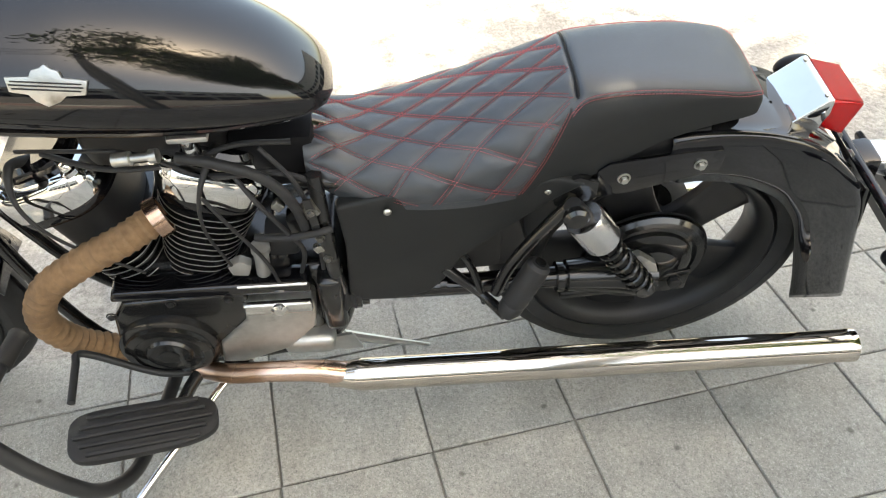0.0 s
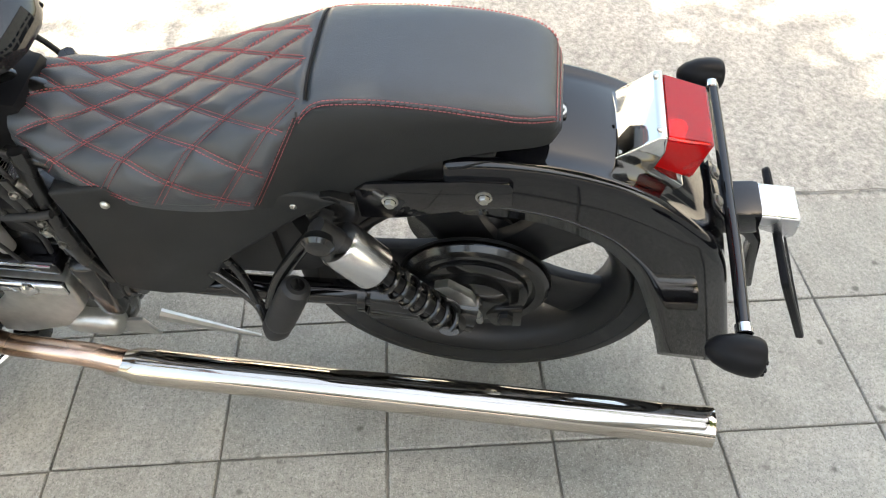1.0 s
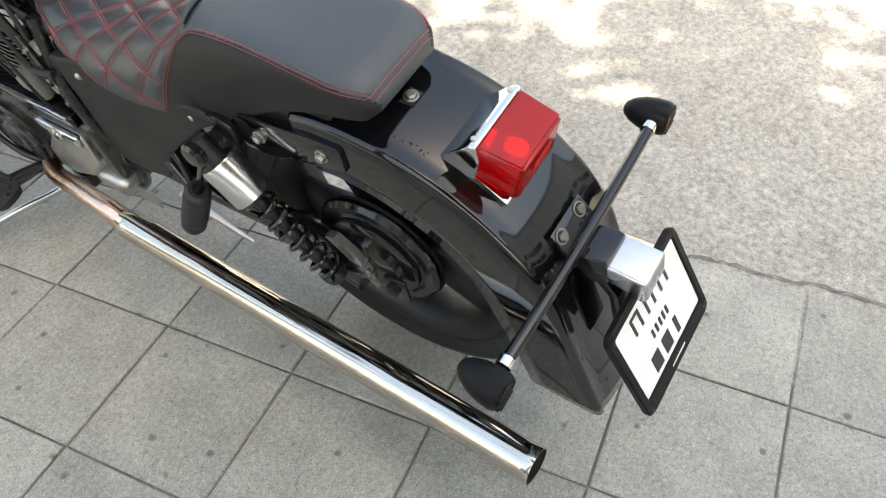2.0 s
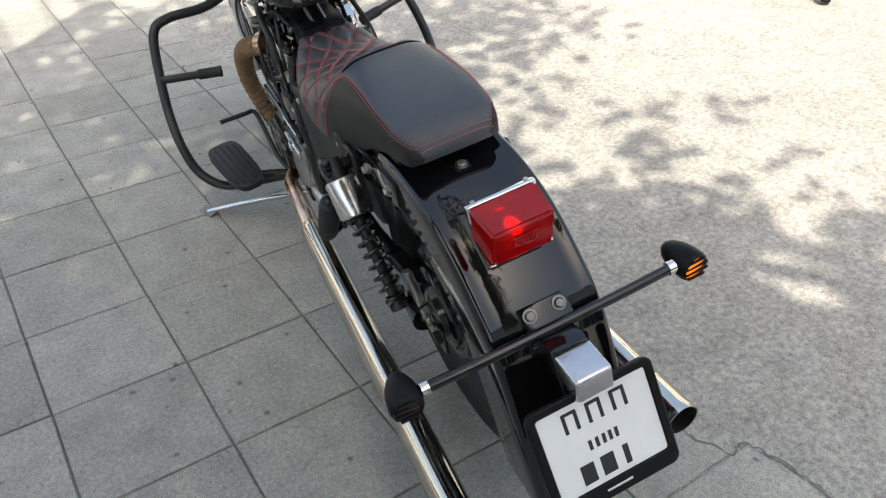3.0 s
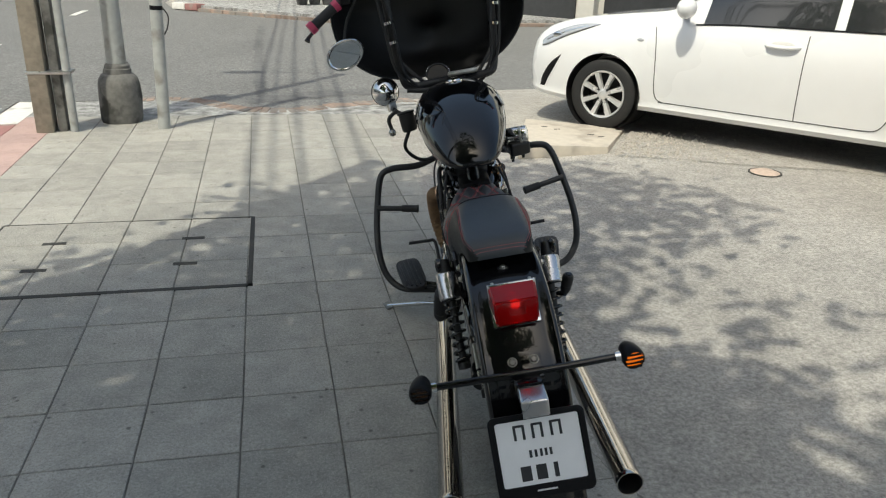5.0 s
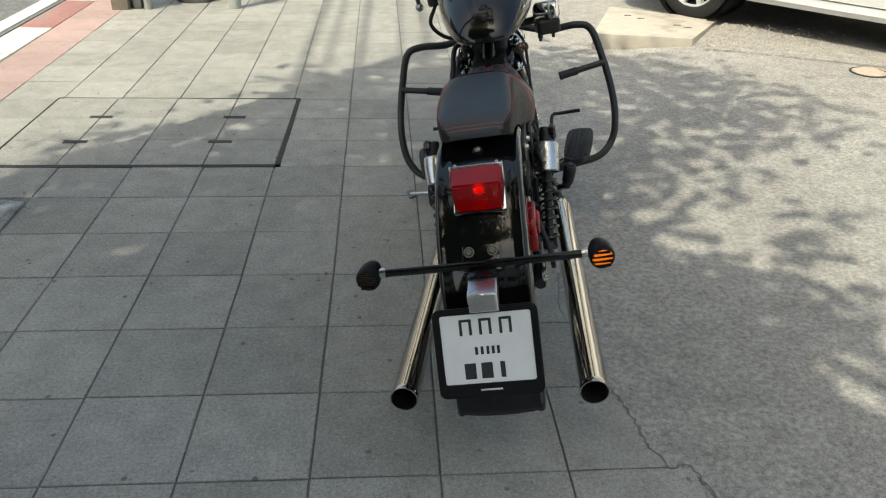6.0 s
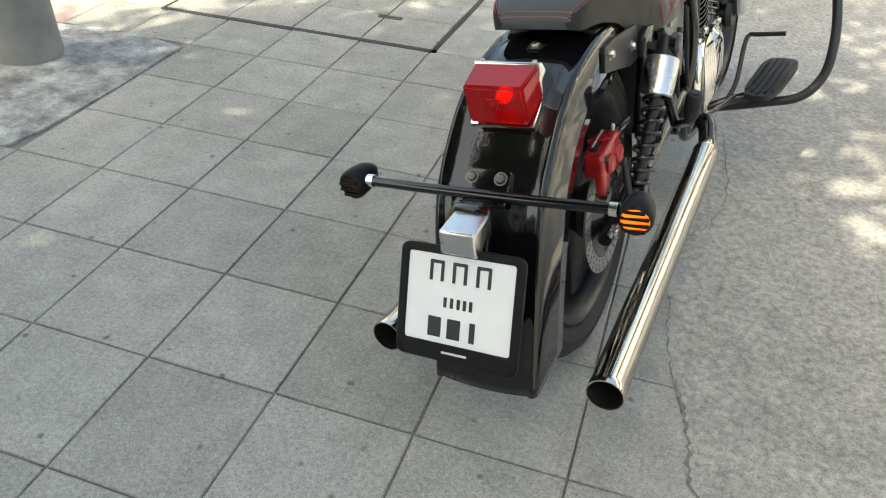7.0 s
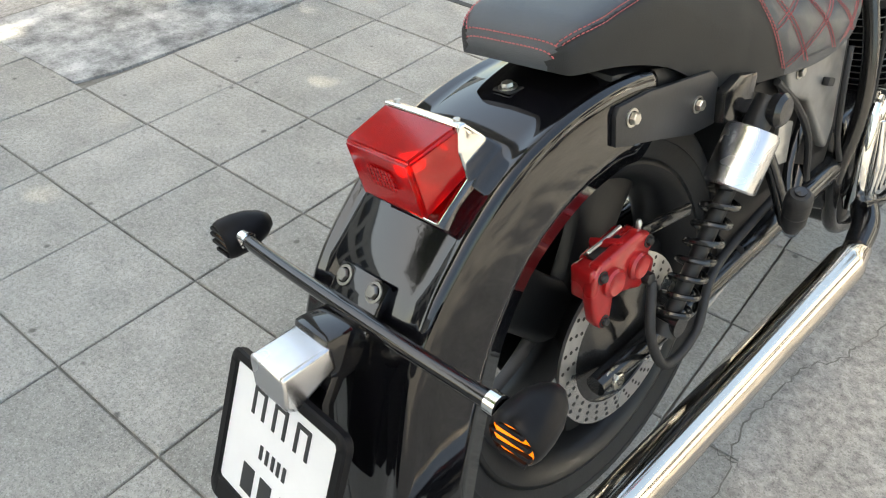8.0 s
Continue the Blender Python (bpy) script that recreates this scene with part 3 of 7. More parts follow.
part("cast_rib", tube([(0.1, 0.09, 0.37), (0.07, 0.1, 0.362), (0.055, 0.101, 0.33), (0.045, 0.1, 0.29)], [0.006, 0.011, 0.012, 0.006], 10), ALLOY, drive, "worn bare alloy casting rib")
part("mount_web", prism([(0.125, 0.43), (0.1, 0.44), (0.06, 0.405), (0.04, 0.35), (0.06, 0.325), (0.08, 0.345), (0.085, 0.385)], 0.1, 0.118, 0.004), ALLOY, drive, "bare alloy mounting web")
part("torque_arm", block((0.16, 0.03, 0.025), (0.17, 0.1, 0.315), 0.006, (0, 3, 0)), BLACK_DUSTY, drive)
part("drive_neck", tube([(0.06, 0.085, 0.335), (0.14, 0.092, 0.352), (0.24, 0.095, 0.36)], [0.055, 0.042, 0.034], 20), BLACK_DUSTY, drive)
shaft = part("shaft_tube", tube([(0.22, 0.095, 0.36), (0.45, 0.1, 0.366), (0.7, 0.1, 0.378)], 0.0235, 20, 4), BLACK_PAINT, bike, "glossy black shaft-drive tube")
for x, r in ((0.255, 0.033), (0.5, 0.027), (0.66, 0.036), (0.675, 0.042)):
    part("collar", lathe([(0.02, -0.007), (r, -0.007), (r, 0.007), (0.02, 0.007)], (x, 0.097, 0.36 + (x - 0.24) * 0.04), (1, 0, 0.03), 24), BLACK_DUSTY, shaft)
part("rubber_boot", lathe([(0.03, -0.035), (0.042, -0.03), (0.036, -0.02), (0.046, -0.012), (0.04, 0), (0.05, 0.01), (0.044, 0.02), (0.052, 0.03)], (0.71, 0.1, 0.38), (1, 0, 0.03), 24), RUBBER, shaft, "ribbed rubber boot")
part("swing_arm", tube([(0.68, -0.1, 0.375), (0.4, -0.112, 0.36), (0.15, -0.115, 0.335), (-0.03, -0.115, 0.322)], [0.026, 0.024, 0.02, 0.016], 16), BLACK_DUSTY, bike)
part("axle_nut", hexbolt((0, -0.122, 0.322), (0, -1, 0), 0.014, 0.012), BOLT, bike)

# brake on the right
disc = part("brake_disc", lathe([(0.104, -0.086), (0.14, -0.086), (0.14, -0.091), (0.104, -0.091), (0.104, -0.086)], (0.06, 0, 0.34), n=64), STEEL, bike, "drilled steel brake disc")
bm = bmesh.new()
for k in range(30):
    for q, r in enumerate((0.111, 0.122, 0.133)):
        a = 2 * math.pi * (k + 0.18 * q) / 30
        lathe([(0.0035, -0.0912), (0.0035, -0.0914), (0.0002, -0.0914)], (0.06 + r * math.cos(a), 0, 0.34 + r * math.sin(a)), (0, 1, 0), 6, bm)
part("disc_holes", bm, BLACK_MATT, disc)
part("disc_carrier", lathe([(0.0, -0.1), (0.05, -0.1), (0.062, -0.093), (0.108, -0.087)], (0.06, 0, 0.34), n=40), BLACK_DUSTY, disc)
def caliper_mesh():
    """Two halves bridged over the disc, a slot on top, a mounting ear below."""
    bm = prism([(-0.066, 0.036), (-0.05, 0.05), (0.044, 0.056), (0.066, 0.046), (0.074, 0.022), (0.062, 0.008), (0.078, -0.012), (0.068, -0.036), (0.036, -0.044), (0.006, -0.03), (-0.026, -0.02), (-0.036, -0.056), (-0.056, -0.066), (-0.07, -0.046), (-0.074, 0.0)], -0.032, -0.008, 0.008, seg=3)
    prism([(-0.05, 0.02), (-0.04, 0.044), (0.044, 0.052), (0.062, 0.04), (0.06, 0.01), (0.045, -0.01), (-0.03, -0.01)], 0.004, 0.02, 0.006, bm=bm, seg=3)
    for x in (-0.052, 0.05):
        block((0.034, 0.044, 0.056), (x, -0.006, 0.016), 0.008, (0, 4, 0), 3, bm)
    block((0.012, 0.05, 0.012), (0.0, 0.0, 0.05), 0.003, (0, -4, 30), 2, bm)
    return bm


cal = part("brake_caliper", caliper_mesh(), RED_CALIPER, bike, "red painted brake caliper")
cal.matrix_basis = pose(0.022, -0.094, 0.486, 0, -4, 0) @ Matrix.Scale(0.9, 4)
for x in (-0.03, 0.03):
    part("piston_cap", lathe([(0.023, 0), (0.023, 0.008), (0.019, 0.012), (0.012, 0.009), (0.0, 0.009)], (x, -0.03, 0.008 - 0.1 * x), (0, -1, 0), 28), RED_CALIPER, cal)
part("pad_slot", block((0.07, 0.03, 0.02), (-0.002, 0.0, 0.036), 0.003), BLACK_MATT, cal)
part("pad_pin", tube([(-0.04, 0.004, 0.052), (0.04, 0.004, 0.056)], 0.003, 8, 1), STEEL, cal)
part("bleed_nipple", lathe([(0.005, 0), (0.005, 0.012), (0.003, 0.016), (0.0, 0.017)], (0.058, -0.015, 0.048), (0.2, 0, 1), 10), BOLT, cal)
part("banjo", lathe([(0.011, 0), (0.011, 0.014), (0.007, 0.016), (0.0, 0.016)], (0.05, -0.03, -0.03), (0, -1, 0), 6), BLACK_MATT, cal)
for x, z in ((-0.052, -0.05), (0.06, 0.032), (-0.05, 0.03)):
    part("bolt", hexbolt((x, -0.031, z), (0, -1, 0), 0.0072, 0.006), BLACK_MATT, cal)
part("caliper_arm", block((0.12, 0.008, 0.018), (0.13, -0.112, 0.522), 0.003, (0, 8, 0)), BLACK_DUSTY, bike)
part("brake_hose", tube([(0.075, -0.13, 0.455), (0.05, -0.15, 0.38), (0.085, -0.155, 0.31), (0.17, -0.15, 0.32), (0.25, -0.13, 0.39), (0.45, -0.12, 0.43)], 0.0075, 12), RUBBER, bike)

# shocks
for sgn in (1, -1):
    top, low = Vector((0.273, 0.162, 0.655)) if sgn > 0 else Vector((0.262, -0.17, 0.662)), Vector((0.094, 0.152, 0.384)) if sgn > 0 else Vector((0.088, -0.152, 0.388))
    d = (low - top).normalized()
    L = (low - top).length
    sh = part("shock_absorber", lathe([(0.0, -0.012), (0.016, -0.01), (0.019, 0.03), (0.012, 0.05), (0.012, L), (0.02, L), (0.02, L + 0.02), (0.0, L + 0.022)], top, d, 20), BLACK_MATT, bike)
    part("chrome_shroud", lathe([(0.012, 0.034), (0.034, 0.036), (0.037, 0.042), (0.037, 0.118), (0.034, 0.121), (0.03, 0.118)], top, d, 32), BRUSHED, sh, "chromed shock cover")
    part("eye_cap", lathe([(0.0, 0), (0.022, 0), (0.024, 0.012), (0.018, 0.018), (0.0, 0.019)], top + Vector((0, sgn * 0.012, -0.005)), (0, sgn, 0), 20), BLACK_DUSTY, sh)
    u = d.orthogonal().normalized()
    w = d.cross(u)
    coil = [top + d * (0.12 + 0.2 * k / 96) + (u * math.cos(k * 2 * math.pi / 13) + w * math.sin(k * 2 * math.pi / 13)) * 0.0235 for k in range(96)]
    part("spring", tube(coil, 0.0048, 8, 1), BLACK_DUSTY, sh, "black coil spring")
    part("lower_mount", lathe([(0.0, -0.02), (0.017, -0.02), (0.017, 0.02), (0.0, 0.02)], low, (0, 1, 0), 16), BLACK_DUSTY, sh)

# passenger pegs
for sgn, a, b in ((1, (0.387, 0.209, 0.402), (0.326, 0.186, 0.532)), (-1, (0.288, -0.218, 0.47), (0.264, -0.234, 0.545))):
    a, b = Vector(a), Vector(b)
    n, q = (b - a).length, 1.0 if sgn > 0 else 0.74
    grooves = [((0.0245 + 0.0012 * (k % 2)) * q, 0.04 + (n - 0.05) * k / 11) for k in range(11)]
    peg = part("passenger_peg", lathe([(0.0, 0), (0.016 * q, 0.002), (0.024 * q, 0.02), (0.024 * q, 0.035), (0.023 * q, 0.037)] + grooves + [(0.024 * q, n - 0.006), (0.018 * q, n), (0.0, n + 0.002)], a, b - a, 20), RUBBER, bike, "folded rubber passenger footpeg")
    part("peg_end", lathe([(0.0, 0.0), (0.011 * q, 0.0), (0.011 * q, 0.003), (0.0, 0.004)], b + (b - a).normalized() * 0.001, b - a, 16), BLACK_DUSTY, peg)
    part("peg_bracket", tube([a, (0.43, sgn * 0.15, 0.4), (0.5, sgn * 0.125, 0.46)], [0.012, 0.01, 0.012], 10), BLACK_DUSTY, bike)
    part("frame_stay", tube([(0.42, sgn * 0.16, 0.38), (0.45, sgn * 0.13, 0.47), (0.5, sgn * 0.12, 0.55)], 0.008, 10), BLACK_DUSTY, bike)

for sgn in (1, -1):
    part("frame_loop", tube([(0.27, sgn * 0.14, 0.65), (0.33, sgn * 0.145, 0.56), (0.375, sgn * 0.15, 0.48), (0.4, sgn * 0.16, 0.41)], 0.012, 10), BLACK_DUSTY, bike)
    part("shock_bracket", prism([(0.225, 0.635), (0.3, 0.625), (0.31, 0.685), (0.26, 0.695), (0.225, 0.68)], sgn * 0.115, sgn * 0.132, 0.005), BLACK_DUSTY, bike)

# exhausts
left_pipe = part("exhaust_silencer", lathe([(0.024, -0.05), (0.027, -0.02), (0.034, 0.005), (0.0355, 0.02), (0.0355, 1.06), (0.0365, 1.062), (0.0365, 1.08), (0.034, 1.08), (0.033, 0.9), (0.0, 0.9)], (0.705, 0.205, 0.212), Vector((-0.378, 0.248, 0.232)) - Vector((0.705, 0.205, 0.212)), 40), CHROME_WARM, bike, "long straight chromed exhaust pipe")
part("soot", lathe([(0.0335, 0.91), (0.0328, 1.079), (0.0325, 0.91)], (0.705, 0.205, 0.212), Vector((-0.378, 0.248, 0.232)) - Vector((0.705, 0.205, 0.212)), 32), BLACK_MATT, left_pipe, "sooty pipe mouth")
part("header_pipe", tube([(1.1, 0.12, 0.21), (1.02, 0.165, 0.22), (0.96, 0.188, 0.23), (0.88, 0.195, 0.236), (0.79, 0.2, 0.234), (0.72, 0.203, 0.216)], [0.021, 0.021, 0.022, 0.023, 0.026], 24), COPPER, bike, "heat-tinted copper exhaust header")
right_pipe = part("exhaust_silencer", lathe([(0.022, -0.05), (0.027, -0.02), (0.034, 0.005), (0.0355, 0.02), (0.0355, 0.98), (0.0365, 0.982), (0.0365, 1.0), (0.034, 1.0), (0.033, 0.8), (0.0, 0.8)], (0.61, -0.195, 0.24), Vector((-0.388, -0.228, 0.224)) - Vector((0.61, -0.195, 0.24)), 40), CHROME_WARM, bike, "long straight chromed exhaust pipe")
part("soot", lathe([(0.0335, 0.81), (0.0328, 0.999), (0.0325, 0.81)], (0.61, -0.195, 0.24), Vector((-0.388, -0.228, 0.224)) - Vector((0.61, -0.195, 0.24)), 32), BLACK_MATT, right_pipe, "sooty pipe mouth")
part("header_pipe", tube([(0.65, -0.19, 0.245), (0.72, -0.175, 0.262), (0.78, -0.145, 0.27), (0.88, -0.12, 0.235), (1.05, -0.1, 0.2), (1.2, -0.09, 0.22), (1.27, -0.08, 0.36)], [0.024, 0.026, 0.024, 0.021, 0.021], 20), BLACK_DUSTY, bike, "sooty black exhaust elbow")
wrap_path = [(0.99, 0.115, 0.662), (1.055, 0.15, 0.643), (1.14, 0.165, 0.605), (1.222, 0.17, 0.542), (1.262, 0.17, 0.455), (1.245, 0.155, 0.36), (1.195, 0.135, 0.29), (1.14, 0.122, 0.25), (1.08, 0.115, 0.235)]
wp = glide(wrap_path, 14)
part("wrapped_header", tube(wp, [0.027 + 0.0022 * (k % 3 == 0) - 0.001 * (k % 3 == 1) for k in range(len(wp))], 24, 1), WRAP, bike, "exhaust header wound with brown heat tape")
part("pipe_clamp", lathe([(0.027, -0.012), (0.036, -0.012), (0.037, 0.012), (0.027, 0.012)], (0.995, 0.118, 0.66), (0.8, 0.42, -0.2), 24), COPPER, bike)

# seat
SX = [0.735, 0.70, 0.64, 0.58, 0.52, 0.46, 0.40, 0.34, 0.30, 0.285, 0.26, 0.20, 0.12, 0.04, -0.01, -0.04, -0.055]
SW = [0.085, 0.105, 0.128, 0.14, 0.148, 0.15, 0.148, 0.14, 0.132, 0.128, 0.124, 0.116, 0.11, 0.104, 0.1, 0.092, 0.07]
ST = [0.755, 0.752, 0.74, 0.747, 0.762, 0.783, 0.806, 0.83, 0.848, 0.854, 0.857, 0.858, 0.855, 0.848, 0.838, 0.822, 0.8]
SB = [0.70, 0.672, 0.655, 0.65, 0.65, 0.652, 0.658, 0.664, 0.667, 0.669, 0.674, 0.7, 0.744, 0.768, 0.776, 0.779, 0.785]
SN = [2.6, 2.6, 2.6, 2.6, 2.6, 2.6, 2.7, 2.9, 3.1, 3.4, 4.0, 5.0, 6.0, 6.6, 6.6, 6.2, 5.0]


def smooth_at(x, xs, ys):
    """Hermite curve through the stations."""
    x = min(max(x, xs[0]), xs[-1])
    i = min(max(int(np.searchsorted(xs, x)) - 1, 0), len(xs) - 2)
    sl = [(ys[k + 1] - ys[k]) / (xs[k + 1] - xs[k]) for k in range(len(xs) - 1)]
    def tan(k):
        if k == 0 or k == len(xs) - 1:
            return sl[0] if k == 0 else sl[-1]
        a, b = sl[k - 1], sl[k]
        return 0.0 if a * b <= 0 else 2 * a * b / (a + b)
    h = xs[i + 1] - xs[i]
    t = (x - xs[i]) / h
    return float((1 + 2 * t) * (1 - t) ** 2 * ys[i] + t * (1 - t) ** 2 * h * tan(i) + t * t * (3 - 2 * t) * ys[i + 1] + t * t * (t - 1) * h * tan(i + 1))


def seat_at(x, v):
    """Point on the bare seat at station x; v from -1 (bottom of the right side) over the top to 1."""
    xs = SX[::-1]
    w, t, b, n = (smooth_at(x, xs, q[::-1]) for q in (SW, ST, SB, SN))
    a = v * math.pi / 2
    s, c = math.sin(a), math.cos(a)
    y = w * math.copysign(abs(s) ** (2 / n), s)
    z = b + (t - b) * max(c, 0) ** (2 / n)
    lower = max(0.0, 1 - (z - b) / 0.08)
    return Vector((x, y * (1 - 0.05 * lower), z))


ARCS = {}
def seat_arc(x):
    key = round(x, 4)
    if key not in ARCS:
        vs = np.linspace(-1, 1, 121)
        p = [seat_at(x, v) for v in vs]
        ln = np.concatenate([[0], np.cumsum([(p[i + 1] - p[i]).length for i in range(120)])])
        ARCS[key] = (vs, ln - ln[60])
    return ARCS[key]


def seat_by_length(x, s):
    """Point at the arc length s from the ridge (positive to the left)."""
    vs, ln = seat_arc(x)
    return seat_at(x, float(np.interp(s, ln, vs)))


def border_x(s):
    """Where the quilting ends: across the top at the seam, sloping forward down the sides."""
    return 0.28 + max(0.0, abs(s) - 0.086) * 0.6


QUILT, SLANT = 0.058, 0.515
def ease(s):
    """The cover stretches down the sides: how far a stitched line slides, and the shortened arc."""
    m = abs(s)
    return 0.33 * max(0.0, m - 0.09), math.copysign(min(m, 0.12) + 0.6 * max(0.0, m - 0.12), s)


def quilt_lines(x, s):
    slide, arc = ease(s)
    a, b = (SLANT * (x + slide) + arc) / QUILT, (SLANT * (x + slide) - arc) / QUILT
    return min(abs(a - round(a)), abs(b - round(b))) * QUILT / 1.125


SEAM_X, SEAM_S = [-0.055, -0.035, -0.01, 0.016, 0.05, 0.1, 0.2, 0.245, 0.265, 0.278, 0.285], [0.066, 0.084, 0.096, 0.1, 0.1, 0.098, 0.095, 0.096, 0.1, 0.108, 0.116]


def seat_mesh():
    bm = bmesh.new()
    nx, ns = 190, 150
    loops = []
    for i in range(nx + 1):
        x = 0.735 - (0.735 + 0.055) * i / nx
        vs, ln = seat_arc(x)
        loop = []
        for k in range(ns + 1):
            s = ln[0] + (ln[-1] - ln[0]) * k / ns
            p = seat_by_length(x, s)
            q = seat_by_length(x, min(s + 0.002, ln[-1])) - seat_by_length(x, max(s - 0.002, ln[0]))
            out = Vector((0, -q.z, q.y)).normalized()
            d = 0.0
            bx = border_x(s)
            edge = min(abs(ln[0] - s), abs(ln[-1] - s))
            if x > bx and edge > 0.02:
                e = quilt_lines(x, s)
                d = 0.0055 * (1 - math.exp(-((e / 0.0085) ** 1.3))) - 0.001
                d *= min(1, (x - bx) / 0.012) * min(1, edge / 0.04)
            elif x > bx - 0.012:
                d = -0.001
            if abs(x - 0.276) < 0.005 and abs(s) < 0.092:
                d = -0.004
            seam = abs(abs(s) - (float(np.interp(x, SEAM_X, SEAM_S))))
            if x < 0.278 and seam < 0.004:
                d = -0.0018
            loop.append(p + out * d)
        loops.append(loop)
    return rings(bm, loops)


seat = part("seat", seat_mesh(), VINYL, bike, "black vinyl seat, diamond-quilted in front, plain pillion pad", sharp=60)
# the plain sides are darker and duller; the quilted and pillion top's paler blue holds some sheen
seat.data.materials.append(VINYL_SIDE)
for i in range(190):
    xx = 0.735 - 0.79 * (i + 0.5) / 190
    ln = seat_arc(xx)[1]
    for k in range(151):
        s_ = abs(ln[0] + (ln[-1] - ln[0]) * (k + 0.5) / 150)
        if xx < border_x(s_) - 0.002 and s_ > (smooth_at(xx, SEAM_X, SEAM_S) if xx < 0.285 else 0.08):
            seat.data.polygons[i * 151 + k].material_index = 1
# narrower black block fills the dark gap below the pillion pad
part("under_seat_block", prism([(0.24, 0.672), (0.24, 0.7), (0.1, 0.765), (-0.018, 0.79), (-0.02, 0.777), (0.02, 0.766), (0.12, 0.752)], -0.07, 0.07, 0.006), BLACK_MATT, seat, "black block filling the dark gap between seat and fender")


def stitch_run(bm, pts, gap=0.006, length=0.0044, r=0.00048):
    """Thread dashes lying on the seat along a line of (x, arc length) pairs."""
    path = [(seat_by_length(x, s), x, s) for x, s in pts]
    carry = 0.0
    for (p, x, s), (q, x2, s2) in zip(path, path[1:]):
        L = (q - p).length
        if L < 1e-6:
            continue
        t = carry
        d = (q - p) / L
        up = Vector((0, p.y * 0.9, 0.12 if abs(p.y) < 0.1 else 0.05)).normalized()
        up = (up - d * up.dot(d)).normalized()
        side = d.cross(up)
        while t < L:
            c = p + d * t + up * 0.0012
            vs = [bm.verts.new(c + d * (sx * length / 2) + side * (sy * r) + up * h) for sx, sy, h in ((-1, -1, -0.0008), (1, -1, -0.0008), (1, 1, -0.0008), (-1, 1, -0.0008), (-0.7, 0, 0.0009), (0.7, 0, 0.0009))]
            for f in ((0, 1, 5, 4), (1, 2, 5), (2, 3, 4, 5), (3, 0, 4)):
                bm.faces.new([vs[k] for k in f])
            t += gap
        carry = t - L


bm = bmesh.new()
for sgn in (1, -1):
    for k in range(-2, 14):
        for off in (-0.0028, 0.0028):
            c = k * QUILT + off
            run = []
            for s in np.linspace(-0.26, 0.26, 131):
                x = (c - sgn * ease(s)[1]) / SLANT - ease(s)[0]
                if border_x(s) + 0.002 < x < 0.725 and seat_arc(x)[1][0] + 0.012 < s < seat_arc(x)[1][-1] - 0.012:
                    run.append((x, s))
                elif len(run) > 1:
                    stitch_run(bm, run)
                    run = []
                else:
                    run = []
            if len(run) > 1:
                stitch_run(bm, run)
    for off in (0.0, 0.006):
        run = [(border_x(s) - 0.003 - off, sgn * s) for s in np.linspace(0.113, 0.29, 60)]
        run = [(x, s) for x, s in run if abs(s) < seat_arc(x)[1][-1] - 0.01]
        stitch_run(bm, run)
    for off in (-0.003, 0.003):
        stitch_run(bm, [(x, sgn * (smooth_at(x, SEAM_X, SEAM_S) + off)) for x in np.linspace(0.284, -0.045, 110)], r=0.00068)
for off in (0.0, 0.005):
    stitch_run(bm, [(-0.046 - off, s) for s in np.linspace(-0.072, 0.072, 50)], r=0.00068)
part("stitching", bm, THREAD, seat, "double red stitching")
part("piping", tube([seat_by_length(0.276, s) + Vector((0, 0, -0.0005)) for s in np.linspace(-0.09, 0.09, 24)], 0.0022, 8, 1), PLASTIC, seat, "black piping")

# panels under the seat
SIDE = [(0.69, 0.665), (0.683, 0.56), (0.69, 0.41), (0.675, 0.385), (0.6, 0.376), (0.53, 0.392), (0.5, 0.43), (0.468, 0.495), (0.42, 0.54), (0.36, 0.595), (0.31, 0.64), (0.245, 0.683), (0.3, 0.7), (0.45, 0.69), (0.6, 0.685)]
panel = part("side_panel", prism(SIDE, 0.105, 0.134, 0.008, seg=3), VINYL_SIDE, bike, "matt black side panel under the seat")
part("screw", lathe([(0.0, 0.006), (0.005, 0.005), (0.0075, 0.002), (0.0075, 0)], (0.6, 0.14, 0.655), (0, 1, 0), 16), BOLT, panel)
part("screw", lathe([(0.0, 0.006), (0.005, 0.005), (0.0075, 0.002), (0.0075, 0)], (0.316, 0.13, 0.668), (0, 1, 0), 16), BOLT, panel)
right_side = part("side_panel", prism([(0.6, 0.665), (0.6, 0.5), (0.585, 0.46), (0.55, 0.5), (0.49, 0.58), (0.42, 0.61), (0.4, 0.66), (0.5, 0.69)], -0.13, -0.108, 0.008, seg=3), GREY_METAL, bike, "dull grey metal side cover")
part("screw", hexbolt((0.44, -0.13, 0.645), (0, -1, 0), 0.008, 0.006), BOLT, right_side)
part("cable", tube([(0.36, -0.135, 0.655), (0.42, -0.142, 0.6), (0.47, -0.145, 0.53), (0.5, -0.14, 0.44)], 0.006, 8), RUBBER, right_side)
part("cable", tube([(0.6, -0.136, 0.64), (0.585, -0.142, 0.57), (0.6, -0.14, 0.48), (0.64, -0.135, 0.42)], 0.0055, 8), RUBBER, right_side)
part("clip", block((0.024, 0.012, 0.014), (0.535, -0.136, 0.6), 0.003, (0, 20, 0)), BLACK_MATT, right_side)
part("heel_plate", prism([(0.3, 0.34), (0.64, 0.33), (0.7, 0.5), (0.68, 0.64), (0.36, 0.64), (0.31, 0.5)], -0.1, -0.09, 0.004), BLACK_MATT, bike, "black inner panel")
part("heat_tag", prism([(0.4, 0.5), (0.445, 0.49), (0.45, 0.56), (0.405, 0.575)], -0.128, -0.12, 0.003), ALLOY, bike)
part("tool_tray", block((0.15, 0.12, 0.12), (0.79, 0, 0.71), 0.02), PLASTIC, bike)
